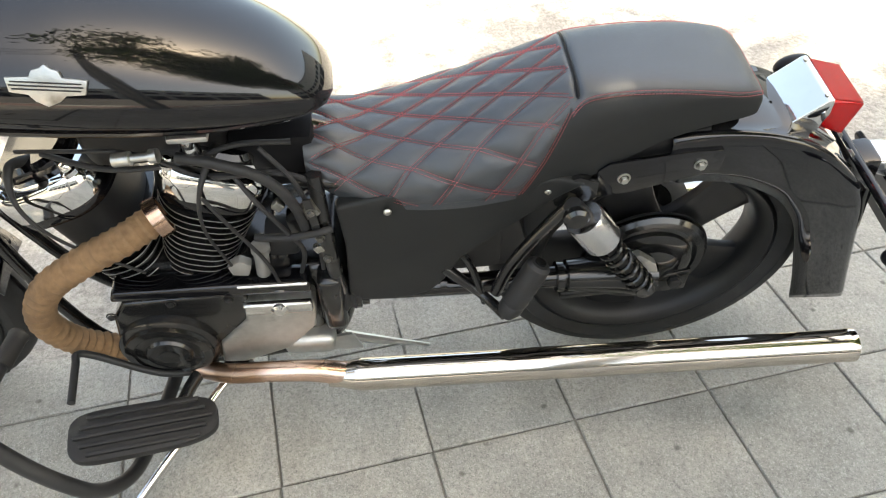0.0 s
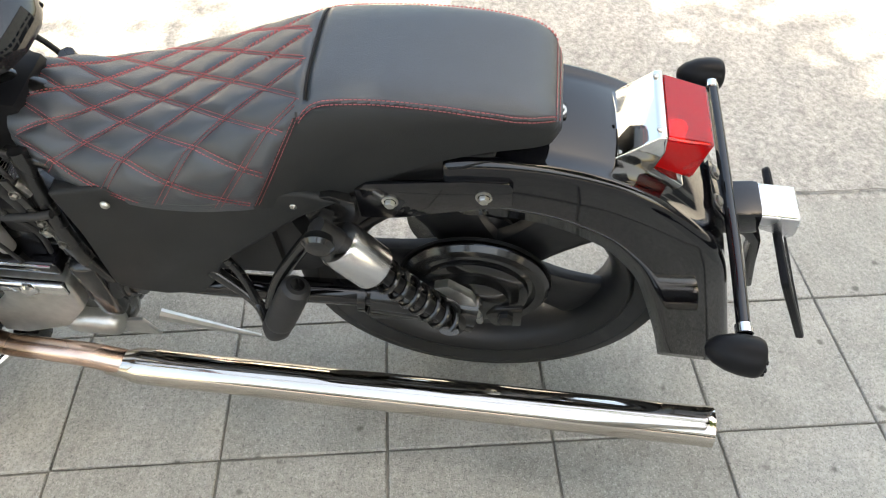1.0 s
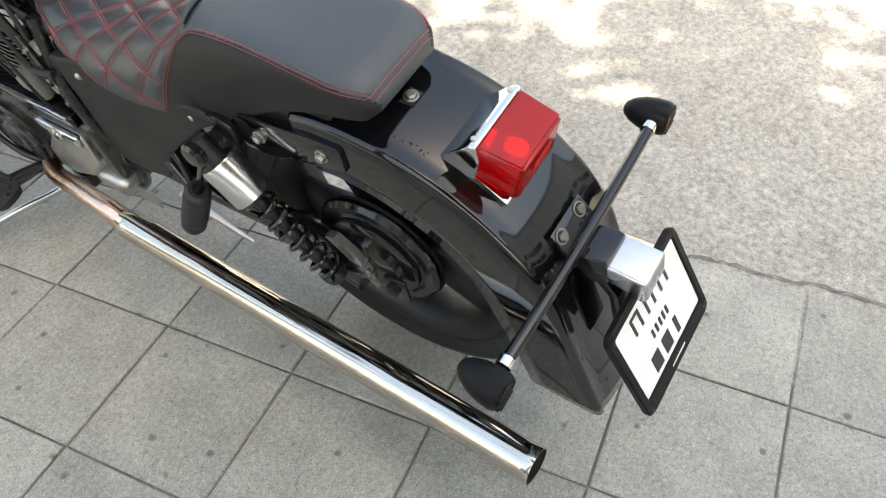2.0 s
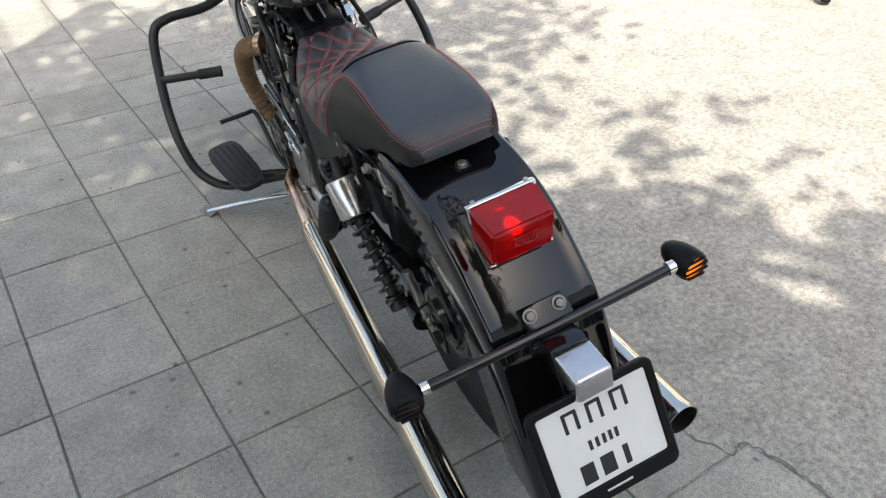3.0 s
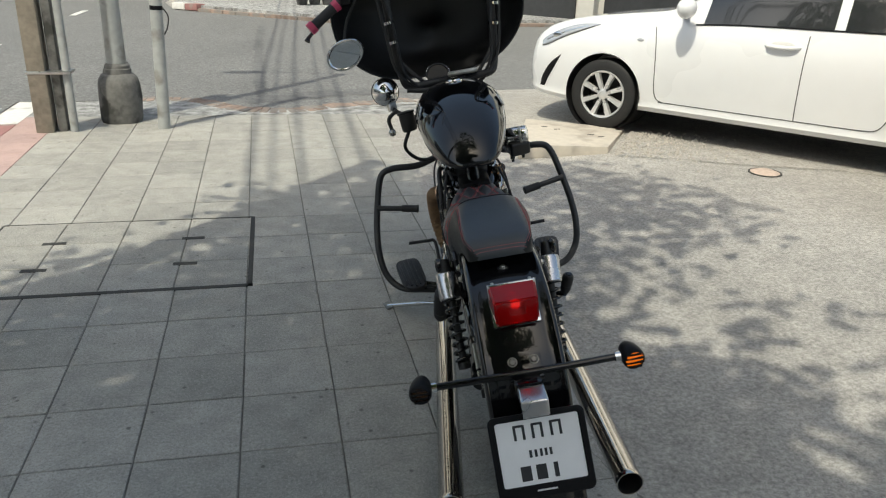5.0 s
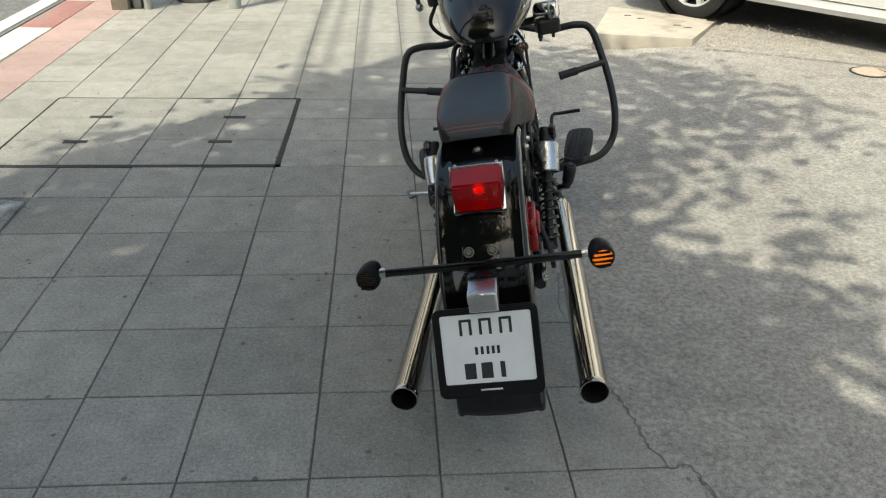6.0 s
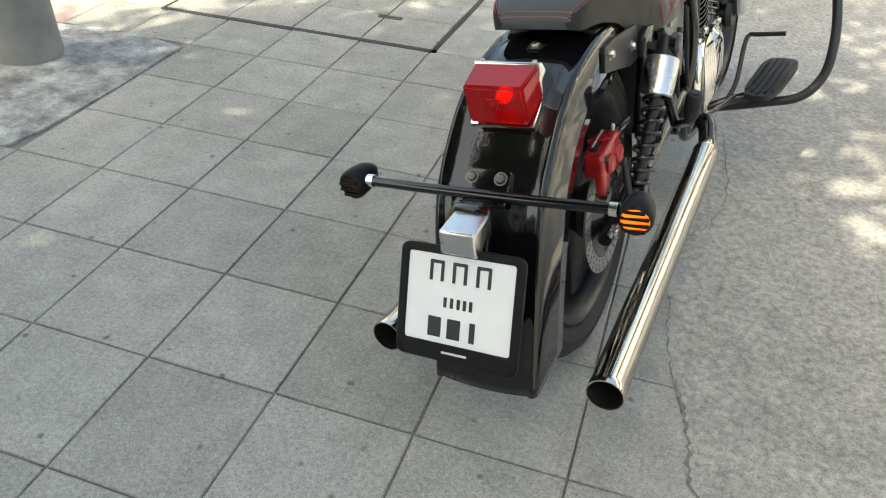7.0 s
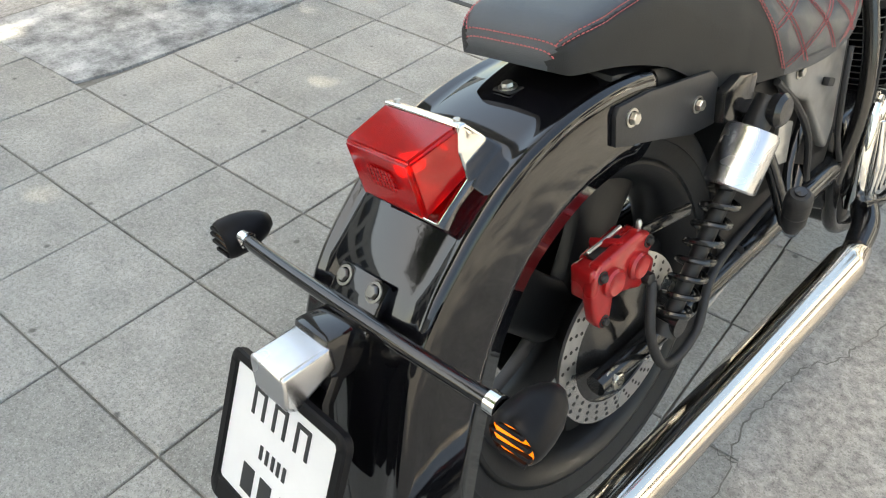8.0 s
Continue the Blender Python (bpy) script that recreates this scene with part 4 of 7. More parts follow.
part("battery_box", block((0.3, 0.2, 0.26), (0.53, 0, 0.54), 0.02), BLACK_MATT, bike)
part("rear_subframe", block((0.36, 0.19, 0.05), (0.2, 0, 0.7), 0.015, (0, 12, 0)), BLACK_MATT, bike)
part("inner_fender", block((0.1, 0.17, 0.22), (0.385, 0, 0.5), 0.03, (0, 15, 0)), BLACK_MATT, bike)
for sgn in (1, -1):
    part("frame_tube", tube([(0.72, sgn * 0.1, 0.72), (0.715, sgn * 0.125, 0.6), (0.71, sgn * 0.13, 0.48), (0.7, sgn * 0.11, 0.33), (0.78, sgn * 0.1, 0.2), (1.05, sgn * 0.1, 0.17), (1.25, sgn * 0.07, 0.25), (1.36, sgn * 0.03, 0.6), (1.4, 0, 0.92)], 0.014, 14), BLACK_DUSTY, bike)
    part("rear_rail", tube([(0.75, sgn * 0.09, 0.7), (0.5, sgn * 0.105, 0.67), (0.3, sgn * 0.108, 0.668), (0.24, sgn * 0.1, 0.672)], 0.013, 12), BLACK_DUSTY, bike)
part("backbone", tube([(0.68, 0, 0.72), (0.95, 0, 0.83), (1.2, 0, 0.9), (1.42, 0, 0.95)], 0.025, 16), BLACK_DUSTY, bike)

# tank
TX = [0.672, 0.684, 0.71, 0.76, 0.85, 0.95, 1.05, 1.15, 1.24, 1.28, 1.3]
TW = [0.03, 0.065, 0.092, 0.118, 0.148, 0.168, 0.179, 0.181, 0.17, 0.145, 0.1]
TB = [0.84, 0.835, 0.836, 0.842, 0.856, 0.874, 0.892, 0.907, 0.92, 0.93, 0.945]
TT = [0.85, 0.875, 0.905, 0.945, 0.992, 1.03, 1.055, 1.067, 1.066, 1.05, 1.01]


def tank_mesh():
    bm = bmesh.new()
    loops = []
    for x in np.concatenate([np.linspace(0.672, 0.72, 8), np.linspace(0.735, 1.22, 26), np.linspace(1.235, 1.3, 8)]):
        w, b, t = (smooth_at(x, TX, q) for q in (TW, TB, TT))
        zc = b + (t - b) * 0.3
        loop = []
        for k in range(48):
            a = 2 * math.pi * k / 48
            s, c = math.sin(a), math.cos(a)
            n = 2.15 if c > 0 else 3.2
            y = w * math.copysign(abs(s) ** (2 / n), s)
            z = zc + ((t - zc) if c > 0 else (zc - b)) * math.copysign(abs(c) ** (2 / n), c)
            loop.append((x, y, z))
        loops.append(loop)
    return rings(bm, loops)


tank = part("fuel_tank", tank_mesh(), BLACK_PAINT, bike, "glossy black teardrop fuel tank", sharp=60)
for sgn in (1, -1):
    part("tank_seam", tube([(x, sgn * (float(np.interp(x, TX, TW)) * 0.93), float(np.interp(x, TX, TB)) + 0.012) for x in np.linspace(0.685, 1.27, 20)], 0.0055, 8, 1), BLACK_PAINT, tank)

# tail light, plate and indicators
light = part("tail_light", prism([(-0.124, 0.715), (-0.186, 0.77), (-0.197, 0.771), (-0.2, 0.74), (-0.19, 0.7), (-0.158, 0.698)], -0.069, 0.06, 0.004, seg=3), CHROME, bike, "chromed square tail light with a red lens")
part("base_trim", prism([(-0.126, 0.716), (-0.133, 0.7), (-0.19, 0.672), (-0.228, 0.655), (-0.24, 0.67), (-0.19, 0.707)], -0.0675, 0.0585, 0.003, seg=2), CHROME, light)
bm = bmesh.new()
rings(bm, [[(-0.195, -0.0665, 0.768), (-0.195, 0.0575, 0.768), (-0.186, 0.058, 0.709), (-0.186, -0.067, 0.709)], [(-0.264, -0.061, 0.75), (-0.264, 0.051, 0.75), (-0.249, 0.051, 0.676), (-0.249, -0.061, 0.676)]])
bmesh.ops.bevel(bm, geom=bm.edges[:], offset=0.005, segments=3, affect="EDGES")
lens = part("lens", bm, RED_LENS, light, "translucent red plastic lens", solid=0.003)
bm = bmesh.new()
for i in range(7):
    for k in range(4):
        block((0.002, 0.005, 0.005), (-0.2628 + 0.0013 * k, -0.026 + 0.0065 * i, 0.727 - 0.0065 * k), 0.0006, (0, -8, 0), 1, bm)
part("reflector_ribs", bm, RED_LENS, light)
part("bulb_holder", block((0.02, 0.04, 0.04), (-0.203, -0.005, 0.715), 0.006), CHROME, light)
part("bulb", egg((-0.224, -0.006, 0.718), (0.014, 0.013, 0.013), 16, 10), BULB, light, "lit tail lamp bulb")
for y in (-0.055, 0.045):
    part("screw", lathe([(0.0, 0.003), (0.004, 0.002), (0.0045, 0)], (-0.187, y, 0.7705), (0, 0, 1), 10), BOLT, light)

bracket = part("indicator_bracket", prism([(-0.295, 0.598), (-0.298, 0.612), (-0.316, 0.594), (-0.342, 0.566), (-0.34, 0.555), (-0.315, 0.58)], -0.045, 0.045, 0.003), BLACK_PAINT, bike, "black bracket bolted to the fender")
for y in (0.029, -0.027):
    part("bolt", hexbolt((-0.309, y, 0.6), (-0.75, 0, 0.66), 0.0085, 0.005), BOLT_DARK, bracket)
bar = part("indicator_bar", tube([(-0.33, 0.238, 0.579), (-0.333, 0.1, 0.579), (-0.333, -0.1, 0.579), (-0.331, -0.238, 0.58)], 0.0098, 16), BLACK_PAINT, bike, "black tube carrying the rear indicators")
for sgn in (1, -1):
    part("collar", lathe([(0.0098, -0.008), (0.0125, -0.007), (0.0125, 0.007), (0.0098, 0.008)], (-0.33, sgn * 0.236, 0.5795), (0, 1, 0), 16), CHROME, bar)
    prof = [(0.0, -0.045), (0.01, -0.042), (0.019, -0.031), (0.0262, -0.013), (0.0292, 0.006), (0.0292, 0.024), (0.027, 0.031), (0.0245, 0.033), (0.024, 0.028), (0.0, 0.028)]
    ind = part("indicator", lathe(prof, (-0.318, sgn * 0.271, 0.574), (-1, sgn * 0.12, -0.08), 28), PLASTIC, bike, "bullet-shaped black rear indicator")
    ax = Vector((-1, sgn * 0.12, -0.08)).normalized()
    c = Vector((-0.318, sgn * 0.271, 0.574)) + ax * 0.0285
    part("lens", lathe([(0.0235, 0), (0.018, 0.004), (0.0, 0.005)], c, ax, 24), AMBER if sgn < 0 else AMBER_OFF, ind, "amber lens behind black bars")
    bm = bmesh.new()
    for dz in (-0.017, -0.006, 0.006, 0.017):
        half = math.sqrt(0.024 ** 2 - dz ** 2)
        block((0.006, 2 * half, 0.0055), c + ax * 0.004 + Vector((0, 0, dz)), 0.001, (0, 0, 0), 1, bm)
    part("grille", bm, PLASTIC, ind)

# licence plate: slanted; in its own frame u to the right as seen, v up, n outward
plate_m = Matrix.Translation((-0.466, 0.001, 0.436)) @ Matrix(((0, 0.43, -0.903, 0), (-1, 0, 0, 0), (0, 0.903, 0.43, 0), (0, 0, 0, 1)))
def rounded(x0, y0, x1, y1, rad, n=5):
    """A rectangle with round corners, as points."""
    out = []
    for cx, cy, a0 in ((x1 - rad, y1 - rad, 0), (x0 + rad, y1 - rad, 90), (x0 + rad, y0 + rad, 180), (x1 - rad, y0 + rad, 270)):
        for k in range(n + 1):
            q = radians(a0 + 90 * k / n)
            out.append((cx + rad * math.cos(q), cy + rad * math.sin(q)))
    return out


plate = part("plate_holder", prism(rounded(-0.119, -0.108, 0.119, 0.095, 0.016), -0.009, -0.003, 0.0015, axis="z", seg=1), PLASTIC, bike, "black plastic licence plate holder")
plate.matrix_basis = plate_m
bm = bmesh.new()
outer, inner = rounded(-0.12, -0.109, 0.12, 0.096, 0.017), rounded(-0.1035, -0.0775, 0.1035, 0.081, 0.006)
mid_o, mid_i = rounded(-0.117, -0.106, 0.117, 0.093, 0.015), rounded(-0.106, -0.08, 0.106, 0.0835, 0.008)
rings(bm, [[(x, y, z) for x, y in loop] for loop, z in ((inner, -0.003), (inner, 0.0025), (mid_i, 0.0045), (mid_o, 0.0045), (outer, 0.002), (outer, -0.004))], cap=False)
part("frame", bm, PLASTIC, plate, "black plate frame")
part("plate", prism([(-0.105, -0.08), (0.105, -0.08), (0.105, 0.082), (-0.105, 0.082)], -0.003, 0.0005, 0.0, axis="z"), PLATE_WHITE, plate, "white licence plate")
for x in (-0.045, 0.0, 0.046):
    bm = bmesh.new()
    for dx in (-0.012, 0.01):
        block((0.0065, 0.036, 0.0014), (x + dx, 0.051, 0.001), 0.0005, seg=1, bm=bm)
    block((0.026, 0.006, 0.0014), (x - 0.001, 0.067, 0.0013), 0.0005, seg=1, bm=bm)
    part("print_bar", bm, PLATE_INK, plate)
for x in (-0.026, -0.013, 0.0, 0.012, 0.024):
    part("print_bar", block((0.0065, 0.018, 0.0014), (x, -0.003, 0.001), 0.0005, seg=1), PLATE_INK, plate)
for x, w in ((-0.044, 0.026), (-0.006, 0.026), (0.03, 0.011)):
    part("print_bar", block((w, 0.036, 0.0014), (x, -0.049, 0.001), 0.0015, seg=1), PLATE_INK, plate)
part("maker_bar", block((0.05, 0.0045, 0.001), (0.0, -0.092, 0.0042), 0.0004, seg=1), PALE_INK, plate)
part("seal", lathe([(0.009, 0.0005), (0.009, 0.0012), (0.0, 0.0012)], (0.082, -0.062, 0.0), (0, 0, 1), 20), PLATE_WHITE, plate)
part("plate_arm", prism([(-0.33, 0.545), (-0.38, 0.535), (-0.405, 0.5), (-0.415, 0.44), (-0.432, 0.36), (-0.422, 0.355), (-0.4, 0.43), (-0.39, 0.49), (-0.37, 0.515), (-0.33, 0.52)], -0.03, 0.03, 0.004), BLACK_PAINT, bike, "black bent steel plate bracket")
part("lamp_base", block((0.064, 0.07, 0.055), (-0.356, 0.0, 0.55), 0.01, (0, 6, 0)), BLACK_PAINT, bike)
lamp = part("plate_lamp", prism([(-0.378, 0.54), (-0.38, 0.572), (-0.446, 0.567), (-0.45, 0.524), (-0.438, 0.515)], -0.036, 0.032, 0.006, seg=3), BRUSHED, bike, "small chromed plate lamp box")

# engine
part("crankcase", block((0.4, 0.24, 0.24), (0.95, 0, 0.33), 0.03, seg=3), BLACK_DUSTY, bike, "black engine crankcase")
part("gearbox", block((0.16, 0.22, 0.2), (0.77, 0, 0.37), 0.03, seg=3), BLACK_DUSTY, bike)
LEFT = [(1.165, 0.33), (1.15, 0.41), (1.12, 0.455), (0.9, 0.462), (0.885, 0.44), (0.89, 0.33), (0.96, 0.24), (1.06, 0.2), (1.13, 0.24)]
cover_l = part("left_cover", prism(LEFT, 0.11, 0.15, 0.008, seg=3), BLACK_DUSTY, bike, "black alternator cover")
part("round_cap", lathe([(0.1, 0.0), (0.1, 0.014), (0.092, 0.02), (0.088, 0.02), (0.086, 0.028), (0.07, 0.03), (0.066, 0.026), (0.048, 0.026), (0.044, 0.032), (0.02, 0.034), (0.0, 0.034)], (1.07, 0.145, 0.3), (0, 1, 0), 48), BLACK_DUSTY, cover_l, "round black cover with raised rings")
part("oval_badge", lathe([(0.02, 0), (0.02, 0.003), (0.016, 0.003), (0.0, 0.002)], (1.07, 0.178, 0.3), (0, 1, 0), 28), BLACK_MATT, cover_l)
for x, z in ((1.15, 0.42), (1.03, 0.447), (0.92, 0.447), (1.13, 0.24), (1.0, 0.225)):
    part("bolt", hexbolt((x, 0.15, z), (0, 1, 0), 0.007, 0.006), BLACK_MATT, cover_l)
cc = part("chrome_cover", prism([(0.893, 0.437), (0.762, 0.43), (0.757, 0.41), (0.765, 0.34), (0.83, 0.262), (0.93, 0.222), (0.978, 0.228), (0.968, 0.3), (0.9, 0.375)], 0.11, 0.158, 0.008, seg=3), ALLOY, bike, "polished alloy engine cover")
part("top_ridge", prism([(0.895, 0.405), (0.895, 0.437), (0.762, 0.432), (0.762, 0.4)], 0.15, 0.166, 0.006, seg=3), CHROME, cc)
part("filler_cap", lathe([(0.016, 0), (0.016, 0.006), (0.011, 0.01), (0.0, 0.01)], (0.826, 0.163, 0.42), (0, 1, 0), 20), CHROME, cc)
part("upper_rail", prism([(1.14, 0.462), (1.13, 0.49), (0.76, 0.478), (0.76, 0.445)], 0.1, 0.15, 0.008, seg=3), BLACK_PAINT, bike)
part("rail_trim", tube([(0.895, 0.152, 0.483), (0.765, 0.152, 0.479)], 0.003, 8, 1), CHROME, bike)
part("starter_cover", block((0.11, 0.06, 0.055), (0.79, 0.125, 0.25), 0.02, (0, -4, 0), 3), ALLOY, bike, "dull alloy lower casing")
part("rear_flange", block((0.05, 0.16, 0.17), (0.725, 0.07, 0.385), 0.02, seg=3), BLACK_DUSTY, bike)


def oval(layers, at, turn, n=3.2, count=40):
    """Stacked rounded rectangles: (half length, half width, height)."""
    bm = bmesh.new()
    loops = []
    for a, b, z in layers:
        loop = []
        for k in range(count):
            q = 2 * math.pi * k / count
            c, s_ = math.cos(q), math.sin(q)
            loop.append((a * math.copysign(abs(c) ** (2 / n), c), b * math.copysign(abs(s_) ** (2 / n), s_), z))
        loops.append(loop)
    rings(bm, loops)
    bmesh.ops.transform(bm, matrix=pose(*at, 0, turn, 0), verts=bm.verts)
    return bm


def cylinder(name, base, lean, side):
    d = Vector((lean, 0, 1)).normalized()
    base = Vector(base)
    turn = math.degrees(math.atan2(lean, 1))
    wide = 1.0 if side > 0 else 0.97
    cyl = part(name, oval([(0.06 * wide, 0.1, 0), (0.07 * wide, 0.104, 0.24)], base, turn), BLACK_MATT, bike, "finned black engine cylinder")
    for k in range(11 if side > 0 else 6):
        s_ = 0.04 + 0.0172 * k
        a = (0.072 + 0.022 * k / 10) * wide
        part("fin", oval([(a - 0.002, 0.112, -0.0026), (a, 0.114 + 0.005 * k / 10, -0.0014), (a, 0.114 + 0.005 * k / 10, 0.0014), (a - 0.002, 0.112, 0.0026)], base + d * s_, turn, 2.8), BLACK_DUSTY, cyl)
        part("fin_edge", oval([(a + 0.0004, 0.1145 + 0.005 * k / 10, -0.001), (a + 0.0004, 0.1145 + 0.005 * k / 10, 0.001)], base + d * s_, turn, 2.8), FIN_EDGE, cyl)
    head = part("cylinder_head", oval([(0.088 * wide, 0.112, 0), (0.098, 0.121, 0.008), (0.1, 0.122, 0.02), (0.1, 0.12, 0.026)], base + d * 0.228, turn), BLACK_PAINT, bike, "black cylinder head")
    part("chrome_cover", oval([(0.095, 0.119, 0), (0.1, 0.123, 0.003), (0.101, 0.124, 0.03), (0.099, 0.122, 0.05), (0.094, 0.116, 0.058), (0.084, 0.106, 0.06)], base + d * 0.254, turn, 3.6), CHROME, head, "chromed cylinder head cover")
    part("rocker_cover", oval([(0.07, 0.085, 0), (0.068, 0.083, 0.022), (0.06, 0.075, 0.03)], base + d * 0.308, turn, 3.6), BLACK_PAINT, head)
    for q in (-0.076, 0.076):
        for y in (0.092, -0.092):
            at = base + d * 0.312 + Vector((d.z * q, y, -d.x * q))
            part("cap_nut", lathe([(0.016, -0.004), (0.016, 0.004), (0.011, 0.006), (0.011, 0.012), (0.008, 0.017), (0.0, 0.018)], at, d, 14), CHROME, head)
    part("spark_cap", tube([base + d * 0.33 + Vector((0, 0.05, 0)), base + d * 0.35 + Vector((0.01, 0.09, 0)), base + d * 0.30 + Vector((0.02, 0.135, 0)), base + d * 0.22 + Vector((0.0, 0.15, 0)), base + d * 0.1 + Vector((-0.06, 0.14, 0))], [0.011, 0.008, 0.004, 0.003, 0.003], 10), RUBBER, head)
    return cyl


cylinder("rear_cylinder", (0.989, 0, 0.443), -0.36, 1)
cylinder("front_cylinder", (1.078, 0, 0.441), 0.36, -1)
# intake, petcock and cables
part("air_box", block((0.24, 0.13, 0.1), (0.98, 0, 0.775), 0.03, seg=3), BLACK_MATT, bike)
pet = part("fuel_tap", lathe([(0.0, -0.03), (0.012, -0.03), (0.014, -0.01), (0.009, 0), (0.013, 0.008), (0.013, 0.022), (0.0, 0.024)], (0.905, 0.105, 0.808), (0, 0.2, 1), 18), CHROME, bike, "chromed fuel tap")
part("lever", block((0.065, 0.022, 0.012), (0.9, 0.112, 0.835), 0.005), ALLOY, pet)
part("choke_knob", lathe([(0.0, 0), (0.012, 0.002), (0.012, 0.03), (0.007, 0.032), (0.007, 0.06), (0.012, 0.062), (0.012, 0.075), (0.0, 0.076)], (1.03, 0.11, 0.793), (-1, 0.05, 0.1), 14), ALLOY, bike)
for pts, r in (([(1.15, 0.08, 0.79), (1.05, 0.105, 0.77), (0.94, 0.1, 0.765), (0.84, 0.09, 0.79), (0.75, 0.08, 0.78)], 0.007),
               ([(0.86, 0.1, 0.75), (0.82, 0.135, 0.7), (0.78, 0.14, 0.62), (0.76, 0.13, 0.55), (0.78, 0.12, 0.46)], 0.0065),
               ([(0.94, 0.1, 0.74), (0.88, 0.14, 0.66), (0.83, 0.15, 0.56), (0.815, 0.145, 0.47)], 0.005),
               ([(0.8, 0.1, 0.79), (0.75, 0.12, 0.72), (0.73, 0.13, 0.62), (0.73, 0.135, 0.5)], 0.006),
               ([(1.2, 0.06, 0.78), (1.1, 0.09, 0.8), (1.0, 0.1, 0.795), (0.9, 0.11, 0.74)], 0.005),
               ([(0.95, 0.09, 0.73), (0.86, 0.11, 0.74), (0.78, 0.11, 0.74), (0.72, 0.1, 0.7)], 0.008),
               ([(0.79, -0.1, 0.79), (0.75, -0.13, 0.68), (0.74, -0.135, 0.5)], 0.007),
               ([(1.1, -0.08, 0.78), (0.95, -0.12, 0.76), (0.82, -0.13, 0.7), (0.76, -0.13, 0.6)], 0.007)):
    part("cable", tube(pts, r * 0.72, 8), RUBBER, bike)
for at, size, rot, mat in (((0.755, 0.1, 0.6), (0.05, 0.04, 0.06), (0, 10, 0), BLACK_DUSTY), ((0.8, 0.09, 0.555), (0.06, 0.05, 0.07), (0, 0, 0), BLACK_MATT), ((0.735, 0.125, 0.66), (0.03, 0.02, 0.03), (0, 30, 0), ALLOY), ((0.84, 0.08, 0.5), (0.09, 0.06, 0.05), (0, 0, 0), BLACK_DUSTY), ((0.79, 0.11, 0.66), (0.02, 0.015, 0.02), (0, 45, 0), BOLT), ((0.73, 0.14, 0.57), (0.018, 0.012, 0.018), (0, 20, 0), BOLT), ((1.02, 0.0, 0.47), (0.2, 0.2, 0.08), (0, 0, 0), BLACK_DUSTY)):
    part("carburettor_fitting", block(size, at, min(size) * 0.25, rot), mat, bike)
strap = part("frame_strap", prism([(0.728, 0.7), (0.742, 0.7), (0.722, 0.5), (0.706, 0.5)], 0.136, 0.142, 0.002), BLACK_DUSTY, bike, "black frame strap with bolts")
for x, z in ((0.731, 0.67), (0.724, 0.6), (0.717, 0.54)):
    part("bolt", hexbolt((x, 0.142, z), (0, 1, 0), 0.006, 0.006), BOLT_DARK, strap)
part("paper_tag", prism([(0.806, 0.744), (0.836, 0.752), (0.834, 0.772), (0.81, 0.768)], 0.118, 0.1205, 0.0008), SIGN_WHITE, bike, "small white tag")
part("vacuum_hose", tube([(0.93, 0.11, 0.79), (0.87, 0.125, 0.785), (0.8, 0.13, 0.75), (0.76, 0.135, 0.69), (0.745, 0.13, 0.6)], 0.0095, 12), RUBBER, bike, "thick black rubber hose")
part("wire_loom", tube([(0.84, 0.13, 0.6), (0.79, 0.14, 0.605), (0.74, 0.145, 0.615), (0.7, 0.14, 0.62)], 0.007, 10), RUBBER, bike)
part("coolant_pipe", lathe([(0.0, 0.0), (0.014, 0.001), (0.014, 0.07), (0.018, 0.072), (0.018, 0.085), (0.0, 0.086)], (0.845, 0.125, 0.49), (-0.1, 0.05, 1), 16), GREY_METAL, bike, "dull metal pipe stub")
part("clutch_arm", prism([(0.87, 0.5), (0.9, 0.505), (0.905, 0.53), (0.88, 0.545), (0.86, 0.53)], 0.12, 0.14, 0.004), GREY_METAL, bike)
# right hand engine side
part("right_cover", lathe([(0.115, 0.0), (0.115, 0.016), (0.106, 0.024), (0.1, 0.022), (0.094, 0.03), (0.07, 0.034), (0.06, 0.03), (0.03, 0.034), (0.0, 0.034)], (0.98, -0.118, 0.36), (0, -1, 0), 48), CHROME, bike, "polished clutch cover")
part("right_casing", prism([(0.78, 0.3), (0.8, 0.45), (0.9, 0.48), (1.1, 0.46), (1.15, 0.36), (1.08, 0.24), (0.88, 0.23)], -0.125, -0.1, 0.008, seg=3), ALLOY, bike, "polished alloy engine casing")

gc = part("gear_cover", oval([(0.085, 0.02, 0), (0.088, 0.026, 0.02), (0.088, 0.026, 0.2), (0.07, 0.018, 0.225)], (0.84, -0.125, 0.26), 0, 3.5), CHROME, bike, "chromed ribbed gear cover")
for k in range(6):
    part("rib", tube([(0.775 + 0.026 * k, -0.15, 0.285), (0.775 + 0.026 * k, -0.154, 0.36), (0.775 + 0.026 * k, -0.149, 0.45)], [0.005, 0.008, 0.005], 10), CHROME, gc)
for x, z in ((0.78, 0.49), (0.86, 0.5), (0.92, 0.28), (1.05, 0.47)):
    part("bolt", hexbolt((x, -0.128, z), (0, -1, 0), 0.009, 0.01), BOLT, gc)
part("brake_rod", tube([(0.72, -0.165, 0.3), (0.85, -0.17, 0.262), (1.0, -0.2, 0.25)], 0.007, 10), BLACK_DUSTY, bike)

